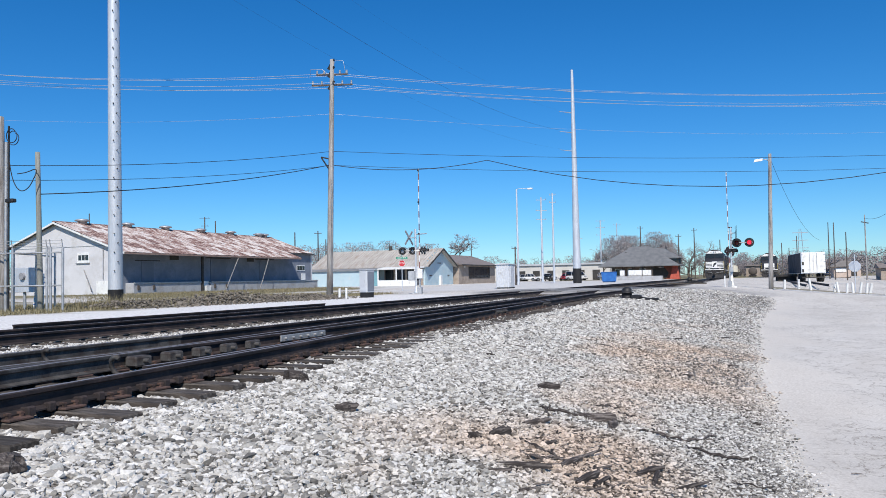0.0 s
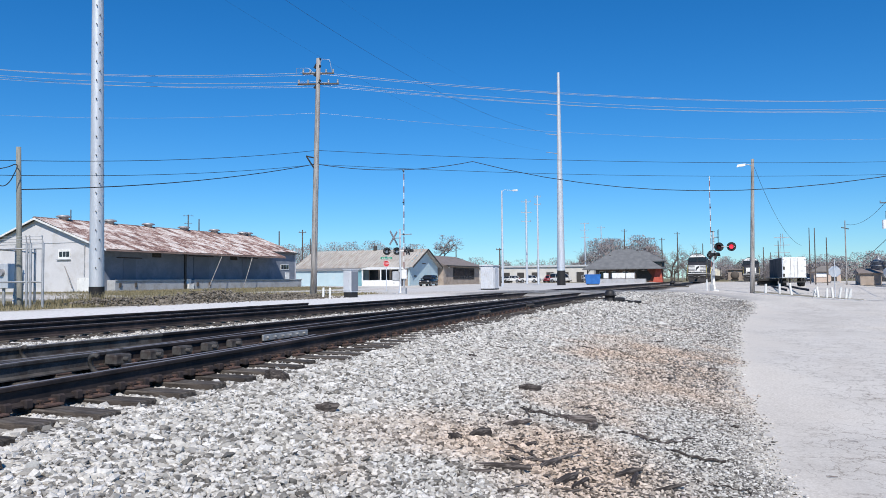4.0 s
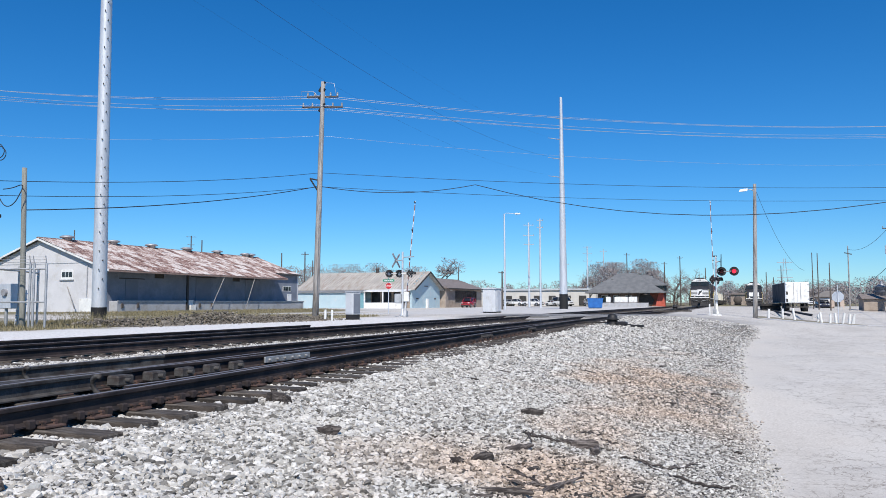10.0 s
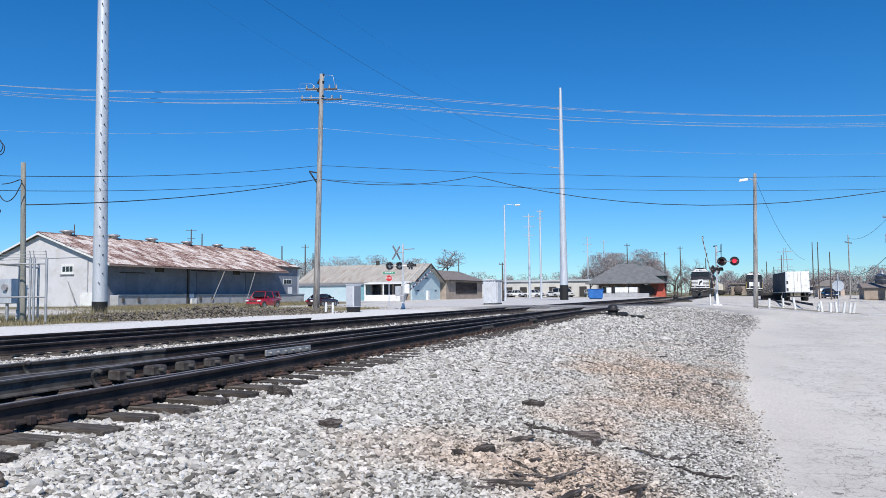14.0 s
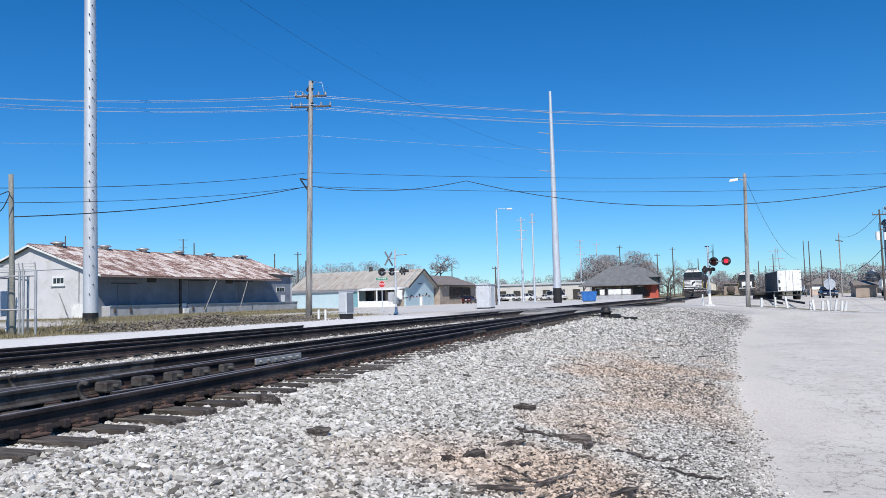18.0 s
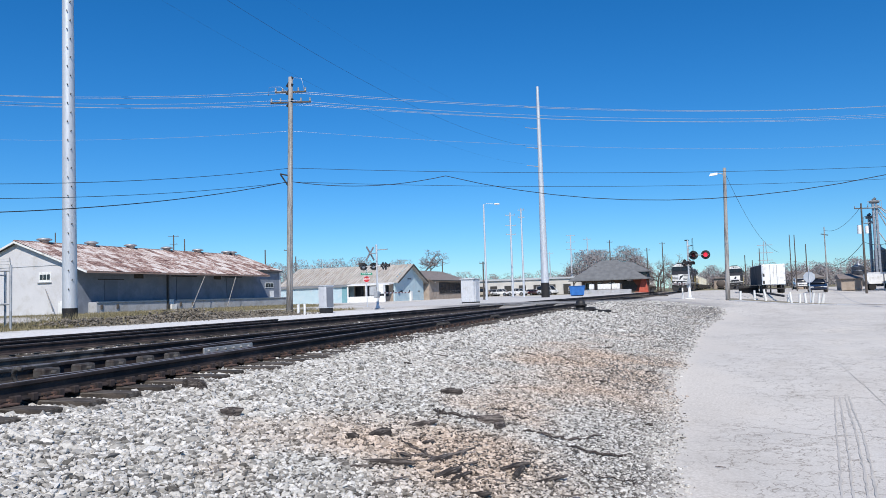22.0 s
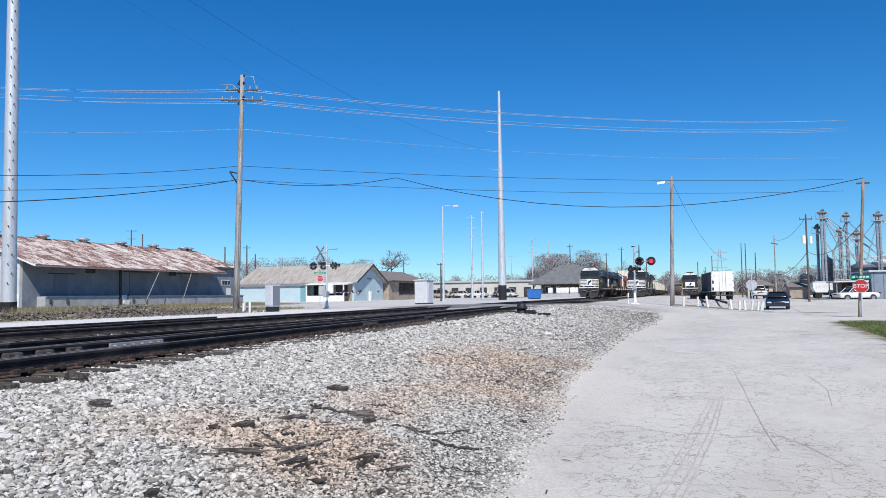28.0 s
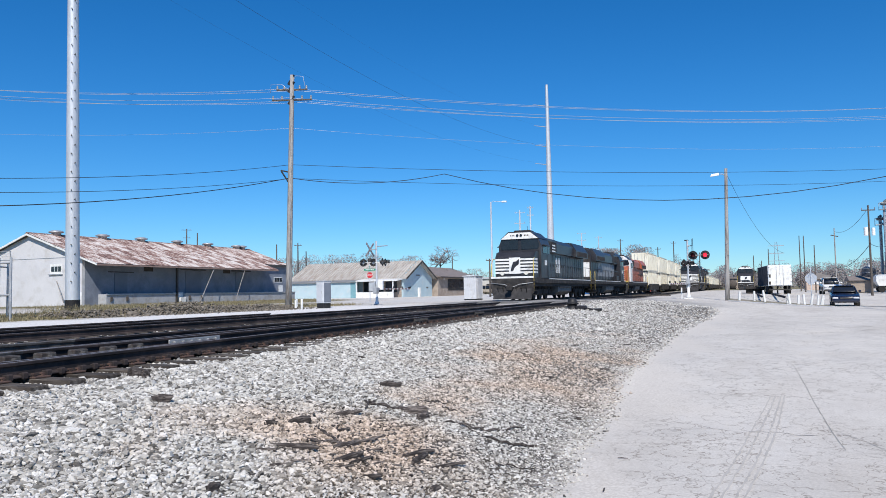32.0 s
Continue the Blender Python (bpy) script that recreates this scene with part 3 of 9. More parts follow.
    chalk = ramp(noise_tex(9, 6, 0.7), (0.34, (0.46, 0.445, 0.42)), (0.48, (0.68, 0.665, 0.64)), (0.7, (0.80, 0.79, 0.77)))
    white = mix(attr("chalky"), white, chalk)
    col = mix(attr("grassy"), white, grass)
    col = mix(attr("ballast"), col, stone)
    col = mix(attr("paved"), col, asphalt)
    l.new(col, bsdf.inputs["Base Color"])
    bsdf.inputs["Roughness"].default_value = 0.95
    bsdf.inputs["Specular IOR Level"].default_value = 0.25
    bn = n.new("ShaderNodeBump")
    bn.inputs["Strength"].default_value, bn.inputs["Distance"].default_value = 0.8, 0.03
    hb = n.new("ShaderNodeMath")
    hb.operation = "MULTIPLY"
    inv = n.new("ShaderNodeMath")
    inv.operation = "SUBTRACT"
    inv.inputs[0].default_value = 1.0
    l.new(vor.outputs["Distance"], inv.inputs[1])
    l.new(inv.outputs[0], hb.inputs[0])
    l.new(attr("ballast"), hb.inputs[1])
    hb2 = n.new("ShaderNodeMath")
    hb2.operation = "MULTIPLY_ADD"
    hb2.inputs[1].default_value = 0.12
    l.new(noise_tex(60, 3), hb2.inputs[0])
    l.new(hb.outputs[0], hb2.inputs[2])
    l.new(hb2.outputs[0], bn.inputs["Height"])
    l.new(bn.outputs["Normal"], bsdf.inputs["Normal"])
    return m


me.materials.append(ground_material())


# ---- tracks ----
RAIL_SECTION = [(-0.070, -0.172), (0.070, -0.172), (0.070, -0.160), (0.012, -0.138), (0.009, -0.050), (0.034, -0.036), (0.036, -0.010), (0.028, -0.001),
                (-0.028, -0.001), (-0.036, -0.010), (-0.034, -0.036), (-0.009, -0.050), (-0.012, -0.138), (-0.070, -0.160)]


def rail_mesh(name, xs, ys, z=0.0):
    s = Shape()
    n = len(RAIL_SECTION)
    v = [(x + p, y, z + q) for x, y in zip(xs, ys) for p, q in RAIL_SECTION]
    f, slot = [], []
    for i in range(len(xs) - 1):
        for k in range(n):
            f.append((i * n + k, i * n + (k + 1) % n, (i + 1) * n + (k + 1) % n, (i + 1) * n + k))
            slot.append(1 if k == 7 else 0)
    s.add(v, f)
    s.m = slot
    s.add(v[:n], [tuple(range(n))[::-1]])
    s.add(v[-n:], [tuple(range(n))])
    return s.mesh(name)


def rail_ys(a, b):
    return np.concatenate([np.arange(a, 60, 1.5), np.arange(60, b + 1, 10.0)]) if b > 60 else np.arange(a, b + 0.01, 1.0)


RAILS = [STEEL_RAIL, RAIL_TOP]
ys = rail_ys(-35, 420)
track_main = thing("railway_track", pose(0, 0, 0), "straight through track with dark rusty rails on wooden ties", "railway track", kind="structure")
track_side = thing("railway_track", pose(0, 0, 0), "second track with a turnout, rusty rails and long dark wooden ties", "railway track", kind="structure")
for sgn in (-1, 1):
    part("rail", rail_mesh("rail", main_x(ys) + sgn * GAUGE, ys), RAILS, track_main)
part("rail", rail_mesh("rail", siding_x(ys) - GAUGE, ys), RAILS, track_side)
FROG_Y = 5.7
ya = rail_ys(FROG_Y + 1.2, 420)
yb = rail_ys(-35, FROG_Y - 1.2)
part("rail", rail_mesh("rail", siding_x(ya) + GAUGE, ya), RAILS, track_side)
part("rail", rail_mesh("rail", siding_x(yb) + GAUGE, yb), RAILS, track_side)
yt = rail_ys(-35, 36)
part("rail", rail_mesh("rail", near_rail_x(yt), yt), RAILS, track_side)
yc = rail_ys(-35, FROG_Y - 1.2)
part("rail", rail_mesh("rail", near_rail_x(yc) - 2 * GAUGE, yc), RAILS, track_side)
yd = np.arange(FROG_Y + 1.2, 33.9, 1.0)
part("rail", rail_mesh("rail", np.maximum(near_rail_x(yd) - 2 * GAUGE, siding_x(yd) - GAUGE + 0.085), yd), RAILS, track_side)
# the third track, past the crossing only
ye = np.arange(62, 420, 8.0)
track_yard = thing("railway_track", pose(0, 0, 0), "yard track beyond the crossing", "railway track", kind="structure")
for sgn in (-1, 1):
    part("rail", rail_mesh("rail", [4.4 + sgn * GAUGE] * len(ye), ye, -0.1), RAILS, track_yard)


# ---- locomotives and wagons ----
def truck(parent, y, axles=3):
    t = part("truck", Shape().box(-1.05, -0.92, y - 2.1, y + 2.1, 0.42, 0.78, 0.05).box(0.92, 1.05, y - 2.1, y + 2.1, 0.42, 0.78, 0.05)
             .box(-0.95, 0.95, y - 0.25, y + 0.25, 0.5, 0.8), LOCO_FRAME, parent)
    s = Shape()
    for k in range(axles):
        ya = y + (k - (axles - 1) / 2) * 1.75
        s.box(-1.12, -1.03, ya - 0.2, ya + 0.2, 0.36, 0.72, 0.03).box(1.03, 1.12, ya - 0.2, ya + 0.2, 0.36, 0.72, 0.03)
        for x in (-1.08, 1.08):
            s.rod((x, ya - 0.45, 0.75), (x, ya - 0.45, 1.0), 0.09, n=8).rod((x, ya + 0.45, 0.75), (x, ya + 0.45, 1.0), 0.09, n=8)
    part("springs", s, LOCO_FRAME, t)
    for k in range(axles):
        ya = y + (k - (axles - 1) / 2) * 1.75
        w = Shape()
        for x in (-0.75, 0.75):
            w.disc((x, ya, 0.51), (1, 0, 0), 0.51, 0.13, 24)
            w.disc((x - 0.08 * (1 if x > 0 else -1), ya, 0.51), (1, 0, 0), 0.54, 0.03, 24)
        w.rod((-0.75, ya, 0.51), (0.75, ya, 0.51), 0.09)
        part("wheelset", w, LOCO_FRAME, t)
    return t


def locomotive(m, paint, label, nose_stripes=True, roof=None, length=22.0, band=None, cab_paint=None):
    L = thing("locomotive", m, label, "locomotive", "locomotives")
    s = Shape().box(-1.5, 1.5, 0.9, length - 0.9, 1.15, 1.55, 0.04)
    s.box(-1.35, 1.35, 1.0, length - 1.0, 0.95, 1.15)
    part("underframe", s, LOCO_FRAME, L)
    part("fuel_tank", Shape().prism([(-1.25, 1.15), (1.25, 1.15), (1.25, 0.55), (0.85, 0.28), (-0.85, 0.28), (-1.25, 0.55)], "y", length * 0.40, length * 0.62), FUEL_GRIME, L)
    truck(L, length * 0.225)
    truck(L, length * 0.80)
    # pilot, plough and coupler
    s = Shape().prism([(-1.5, 1.5), (1.5, 1.5), (1.5, 0.55), (1.2, 0.12), (-1.2, 0.12), (-1.5, 0.55)], "y", 0.62, 0.9)
    pil = part("pilot", s, LOCO_FRAME, L)
    s = Shape()
    for sg in (-1, 1):
        s.add([(0, 0.05, 0.10), (0, 0.42, 0.80), (sg * 1.35, 0.62, 0.80), (sg * 1.35, 0.50, 0.10), (0, 0.20, 0.10), (0, 0.55, 0.8), (sg * 1.35, 0.70, 0.8), (sg * 1.35, 0.65, 0.10)],
              [(0, 1, 2, 3), (4, 7, 6, 5), (0, 3, 7, 4), (1, 5, 6, 2), (0, 4, 5, 1), (3, 2, 6, 7)])
    part("snow_plough", s, PLOUGH_GRIME, L)
    part("coupler", Shape().box(-0.12, 0.12, -0.15, 0.7, 0.72, 0.98, 0.04).box(-0.2, 0.2, -0.3, -0.05, 0.66, 1.02, 0.06), LOCO_FRAME, L)
    hose = Shape()
    for k in range(6):
        x = -0.9 + k * 0.36 + (0.1 if k > 2 else -0.1)
        hose.tube([(x, 0.6, 1.12), (x + 0.03, 0.42, 0.95), (x + 0.06, 0.40, 0.7), (x + 0.03, 0.48, 0.55)], 0.025, 5)
    part("brake_hoses", hose, RUBBER, L)
    part("uncoupling_lever", Shape().tube([(-1.45, 0.6, 1.2), (-0.5, 0.5, 1.1), (-0.2, 0.4, 0.95), (0.2, 0.4, 0.95), (0.5, 0.5, 1.1), (1.45, 0.6, 1.2)], 0.025, 5), GALV_DULL, L)
    for x in (-1.42, 1.42):
        st = Shape()
        for k in range(4):
            st.box(x - 0.22, x + 0.22, 0.66, 1.15, 0.35 + 0.3 * k, 0.39 + 0.3 * k)
        part("steps", st, LOCO_FRAME, L)
    part("front_sill", Shape().box(-1.5, 1.5, 0.58, 0.66, 1.52, 1.64), LOCO_WHITE if nose_stripes else HANDRAIL_YELLOW, L, "pale edge of the front platform")
    for sg in (-1, 1):
        part("sill_stripe", Shape().box(sg * 1.502, sg * 1.508, 5.0, length - 1.0, 1.47, 1.53), LOCO_WHITE, L)
    # nose: nearly as wide as the cab, its upper half sloping back to the windscreen
    nz = part("nose", Shape().prism([(1.32, 1.55), (1.32, 2.98), (1.62, 3.32), (2.75, 3.52), (2.75, 1.55)], "x", -1.40, 1.40), paint, L)
    if nose_stripes == "panel":
        part("nose_panel", Shape().box(-0.95, 0.95, 1.305, 1.6, 2.05, 2.85), LOCO_WHITE, nz)
        part("emblem", Shape().prism([(-0.2, 2.2), (0.1, 2.2), (0.3, 2.5), (0.2, 2.75), (-0.05, 2.6)], "y", 1.29, 1.304), LOCO_BLACK, nz)
    elif nose_stripes:
        for k in range(5):
            z = 1.86 + k * 0.225
            part("nose_stripe", Shape().box(-1.404, 1.404, 1.305, 2.2, z, z + 0.125), LOCO_WHITE, nz)
        part("emblem_field", Shape().box(-0.40, 0.40, 1.290, 1.318, 1.84, 2.96), LOCO_WHITE, nz)
        part("emblem", Shape().prism([(-0.30, 2.02), (-0.12, 2.02), (0.02, 2.30), (0.30, 2.50), (0.32, 2.86), (0.12, 2.70), (-0.10, 2.66), (-0.20, 2.40)], "y", 1.278, 1.289), LOCO_BLACK, nz)
    # cab: a wide wedge-roofed box with two windscreens
    cab = Shape().prism([(-1.52, 1.55), (1.52, 1.55), (1.56, 3.85), (1.34, 4.38), (0.78, 4.78), (-0.78, 4.78), (-1.34, 4.38), (-1.56, 3.85)], "y", 2.7, 5.3)
    cb = part("cab", cab, cab_paint or paint, L)
    part("cab_roof", Shape().prism([(-1.40, 4.34), (1.40, 4.34), (0.82, 4.85), (-0.82, 4.85)], "y", 2.62, 5.4), roof or LOCO_BLACK, cb)
    part("number_board", Shape().prism([(-1.36, 4.33), (1.36, 4.33), (0.80, 4.77), (-0.80, 4.77)], "y", 2.585, 2.615), LOCO_WHITE, cb, "white number boards with a headlight between")
    hl = Shape()
    for x in (-0.13, 0.13):
        hl.disc((x, 2.56, 4.58), (0, 1, 0), 0.09, 0.05, 14)
    part("headlight", hl, CAR_GLASS, cb)
    for sg in (-1, 1):
        for k in range(3):
            part("number_bar", Shape().box(sg * (0.35 + 0.12 * k), sg * (0.42 + 0.12 * k), 2.578, 2.586, 4.53, 4.62), LOCO_FRAME, cb)
        part("windscreen", Shape().prism([(sg * 0.12, 3.60), (sg * 1.34, 3.60), (sg * 1.42, 3.88), (sg * 1.28, 4.24), (sg * 0.12, 4.26)], "y", 2.66, 2.70), CAR_GLASS, cb)
        part("side_window", Shape().box(sg * 1.545, sg * 1.575, 3.1, 4.4, 3.3, 3.8).box(sg * 1.53, sg * 1.56, 4.65, 5.05, 3.3, 3.8), CAR_GLASS, cb)
        part("ditch_light", Shape().disc((sg * 0.85, 1.20, 1.86), (0, 1, 0), 0.13, 0.20, 14), HEADLAMP, L, "round pale ditch light")
        r = Shape()
        r.tube([(sg * 1.48, 0.7, 0.6), (sg * 1.50, 0.7, 2.5), (sg * 1.46, 1.0, 2.85), (sg * 1.42, 1.3, 2.9)], 0.03, 6)
        part("handrail", r, HANDRAIL_YELLOW, L, "yellow front grab rail")
        r = Shape()
        r.tube([(sg * 1.46, 5.6, 2.6), (sg * 1.46, length - 1.2, 2.6)], 0.02, 5)
        for k in range(9):
            y = 5.8 + k * (length - 7.2) / 8
            r.rod((sg * 1.46, y, 1.5), (sg * 1.46, y, 2.62), 0.018, n=5)
        part("handrail", r, LOCO_BLACK, L)
        r = Shape().tube([(sg * 1.48, length - 0.8, 0.6), (sg * 1.5, length - 0.8, 2.4)], 0.022, 6)
        part("handrail", r, HANDRAIL_YELLOW, L)
    # hood: narrow below, wider shoulders above from the cab to the radiators
    h = Shape().prism([(-0.98, 1.55), (0.98, 1.55), (1.0, 4.1), (0.78, 4.50), (-0.78, 4.50), (-1.0, 4.1)], "y", 5.3, length - 1.6)
    hd = part("hood", h, paint, L)
    nd = 16
    pitch = (length - 7.8) / nd
    for k in range(nd):
        y = 5.6 + k * pitch
        for sg in (-1, 1):
            dr = part("hood_door", Shape().box(sg * 0.984, sg * 1.02, y + 0.05, y + pitch - 0.06, 1.72, 3.35, 0.012), paint, hd)
            part("latch", Shape().box(sg * 1.02, sg * 1.045, y + 0.12, y + 0.19, 2.45, 2.62), LOCO_FRAME, dr)
    part("inertial_filter", Shape().box(-1.30, 1.30, 5.35, 8.6, 3.42, 4.52, 0.10), paint, hd)
    part("dynamic_brake", Shape().prism([(-1.22, 3.5), (1.22, 3.5), (1.22, 4.25), (0.95, 4.56), (-0.95, 4.56), (-1.22, 4.25)], "y", 8.61, length - 7.0), paint, hd)
    part("radiator", Shape().prism([(-1.48, 3.45), (1.48, 3.45), (1.48, 3.98), (1.05, 4.66), (-1.05, 4.66), (-1.48, 3.98)], "y", length - 6.99, length - 2.0), paint, hd)
    grid = Shape()
    for sg in (-1, 1):
        for k in range(9):
            grid.box(sg * 1.484, sg * 1.50, length - 6.7 + k * 0.5, length - 6.35 + k * 0.5, 3.52, 3.92)
        for k in range(6):
            grid.box(sg * 1.305, sg * 1.32, 5.6 + k * 0.48, 5.95 + k * 0.48, 3.62, 4.3)
    part("intake_grilles", grid, LOCO_FRAME, hd)
    fan = Shape()
    for k in range(3):
        fan.rod((0, length - 5.8 + k * 1.5, 4.62), (0, length - 5.8 + k * 1.5, 4.76), 0.62, 0.60, 20)
    for k in range(2):
        fan.rod((0, 9.6 + k * 1.5, 4.54), (0, 9.6 + k * 1.5, 4.66), 0.55, 0.53, 20)
    part("radiator_fans", fan, LOCO_FRAME, hd)
    part("exhaust", Shape().box(-0.3, 0.3, 12.6, 13.8, 4.5, 4.76, 0.05), LOCO_FRAME, hd)
    # walkway with its pale edge, battery boxes, air tanks, sand hatches, rear steps
    for sg in (-1, 1):
        part("walkway", Shape().box(sg * 1.0, sg * 1.5, 5.3, length - 1.0, 1.552, 1.60), LOCO_FRAME, L)
        part("air_tank", Shape().rod((sg * 1.18, length * 0.42, 0.98), (sg * 1.18, length * 0.60, 0.98), 0.17, n=12), FUEL_GRIME, L)
        part("battery_box", Shape().box(sg * 1.02, sg * 1.42, 5.5, 7.2, 1.61, 2.15, 0.03), paint, L)
        st = Shape()
        for k in range(4):
            st.box(sg * 1.2, sg * 1.5, length - 1.15, length - 0.66, 0.35 + 0.3 * k, 0.39 + 0.3 * k)
        part("steps", st, LOCO_FRAME, L)
        part("cab_marking", Shape().box(sg * 1.563, sg * 1.570, 3.55, 3.85, 2.45, 2.8).box(sg * 1.563, sg * 1.570, 3.95, 4.2, 2.45, 2.8), LOCO_WHITE, cb)
        part("cab_door", Shape().box(sg * 1.545, sg * 1.562, 4.55, 5.2, 1.62, 3.2, 0.01), paint, cb)
        part("sunshade", Shape().prism([(sg * 1.57, 3.86), (sg * 1.78, 3.80), (sg * 1.78, 3.84), (sg * 1.57, 3.92)], "y", 3.0, 4.5), LOCO_FRAME, cb)
    part("rear_panel", Shape().box(-0.9, 0.9, length - 1.6, length - 1.58, 1.7, 4.0, 0.0), LOCO_FRAME, hd)
    part("rear_platform", Shape().box(-1.5, 1.5, length - 1.0, length - 0.6, 1.15, 1.6, 0.03), LOCO_FRAME, L)
    part("rear_coupler", Shape().box(-0.12, 0.12, length - 0.7, length + 0.15, 0.72, 0.98, 0.04).box(-0.2, 0.2, length + 0.02, length + 0.22, 0.66, 1.02, 0.06), LOCO_FRAME, L)
    horn = Shape()
    for k in range(3):
        horn.rod((-0.2 + 0.2 * k, 5.0, 4.93), (-0.2 + 0.2 * k, 4.6, 4.95), 0.03, 0.08, 8)
    horn.box(-0.3, 0.3, 4.95, 5.1, 4.8, 4.97)
    part("horn", horn, LOCO_FRAME, cb)
    part("air_conditioner", Shape().box(-0.6, 0.6, 3.3, 4.4, 4.84, 5.0, 0.05), LOCO_FRAME, cb)
    part("antenna", Shape().rod((0.5, 3.0, 4.84), (0.5, 3.0, 5.25), 0.015, n=5), LOCO_FRAME, cb)
    if band:
        for sg in (-1, 1):
            part("hood_band", Shape().box(sg * 1.022, sg * 1.032, 6.6, length - 5.0, 2.0, 3.4), band, hd)
        part("hood_end_panel", Shape().box(-0.85, 0.85, length - 1.58, length - 1.56, 1.9, 3.3), LOCO_WHITE, hd, "white panel on the hood end")
    elif nose_stripes:
        for sg in (-1, 1):
            mk = Shape()
            for k in range(3):
                mk.box(sg * 1.322, sg * 1.332, 6.9 + 0.02 * k, 7.9, 3.55 + 0.22 * k, 3.66 + 0.22 * k)
            mk.box(sg * 1.021, sg * 1.03, 9.2, 9.75, 2.0, 3.2).box(sg * 1.021, sg * 1.03, 10.1, 10.65, 2.0, 3.2)
            part("side_marking", mk, LOCO_WHITE, hd)
    return L


def shipping_container(y0, z0, length, paint, parent_m, label):
    c = thing("shipping_container", parent_m, label, "shipping container", "stacked containers")
    s = Shape().box(-1.19, 1.19, y0 + 0.04, y0 + length - 0.04, z0 + 0.05, z0 + 2.84, 0.03)
    n = int(length / 0.32)
    for k in range(n):
        y = y0 + 0.25 + k * (length - 0.5) / n
        for sg in (-1, 1):
            s.box(sg * 1.188, sg * 1.222, y, y + 0.15, z0 + 0.2, z0 + 2.7)
    part("ribbed_box", s, paint, c)
    for y in (y0, y0 + length):
        for x in (-1.16, 1.16):
            part("corner_post", Shape().box(x - 0.07, x + 0.07, y - 0.06, y + 0.06, z0, z0 + 2.9, 0.015), paint, c)
    f = Shape()
    for z in (z0, z0 + 2.76):
        for x in (-1.18, 1.18):
            f.box(x - 0.06, x + 0.06, y0, y0 + length, z, z + 0.13)
    part("rails", f, paint, c)
    d = Shape()
    for x in (-0.75, -0.35, 0.35, 0.75):
        d.rod((x, y0 - 0.03, z0 + 0.15), (x, y0 - 0.03, z0 + 2.7), 0.025, n=6)
    part("lock_rods", d, GALV_DULL, c)
    return c


def well_wagon(m, label, length=18.0):
    w = thing("well_wagon", m, label, "freight wagon", "double-stack wagons")
    s = Shape()
    for sg in (-1, 1):
        s.box(sg * 1.30, sg * 1.44, 2.2, length - 2.2, 0.38, 1.35, 0.03)
        for k in range(9):
            y = 2.6 + k * (length - 5.2) / 8
            s.box(sg * 1.44, sg * 1.50, y - 0.06, y + 0.06, 0.4, 1.3)
    s.box(-1.3, 1.3, 2.2, length - 2.2, 0.30, 0.42)
    part("well_body", s, LOCO_FRAME, w)
    for y0, y1 in ((0.1, 2.4), (length - 2.4, length - 0.1)):
        part("end_platform", Shape().box(-1.4, 1.4, y0, y1, 0.95, 1.15, 0.03).box(-0.3, 0.3, y0 - 0.15, y1, 0.6, 0.95), LOCO_FRAME, w)
    truck(w, 1.3, 2)
    truck(w, length - 1.3, 2)
    return w


# ---- road vehicles ----
def car_paint(name, colour):
    m = surface(name, tuple(c * 0.9 for c in colour), colour, 1.0, 0.28, 0, 0.0, 6, spec=0.5, rough_vary=0.06)
    m.node_tree.nodes["Principled BSDF"].inputs["Coat Weight"].default_value = 0.5
    return m


PAINT_NAVY = car_paint("dark_blue_car_paint", (0.012, 0.017, 0.040))
PAINT_BLACK = car_paint("black_car_paint", (0.008, 0.008, 0.009))
PAINT_RED = car_paint("bright_red_car_paint", (0.38, 0.015, 0.03))
PAINT_DARKRED = car_paint("dark_red_car_paint", (0.040, 0.010, 0.012))
PAINT_WHITE = car_paint("white_car_paint", (0.74, 0.74, 0.73))
PAINT_SILVER = car_paint("silver_car_paint", (0.42, 0.43, 0.44))
PAINT_TAN = car_paint("tan_car_paint", (0.40, 0.35, 0.28))
LAMP_CLEAR = surface("headlamp_glass", (0.5, 0.5, 0.5), (0.7, 0.7, 0.7), 8, 0.15)
LAMP_RED = surface("tail_lamp_glass", (0.25, 0.01, 0.01), (0.36, 0.02, 0.02), 8, 0.2)

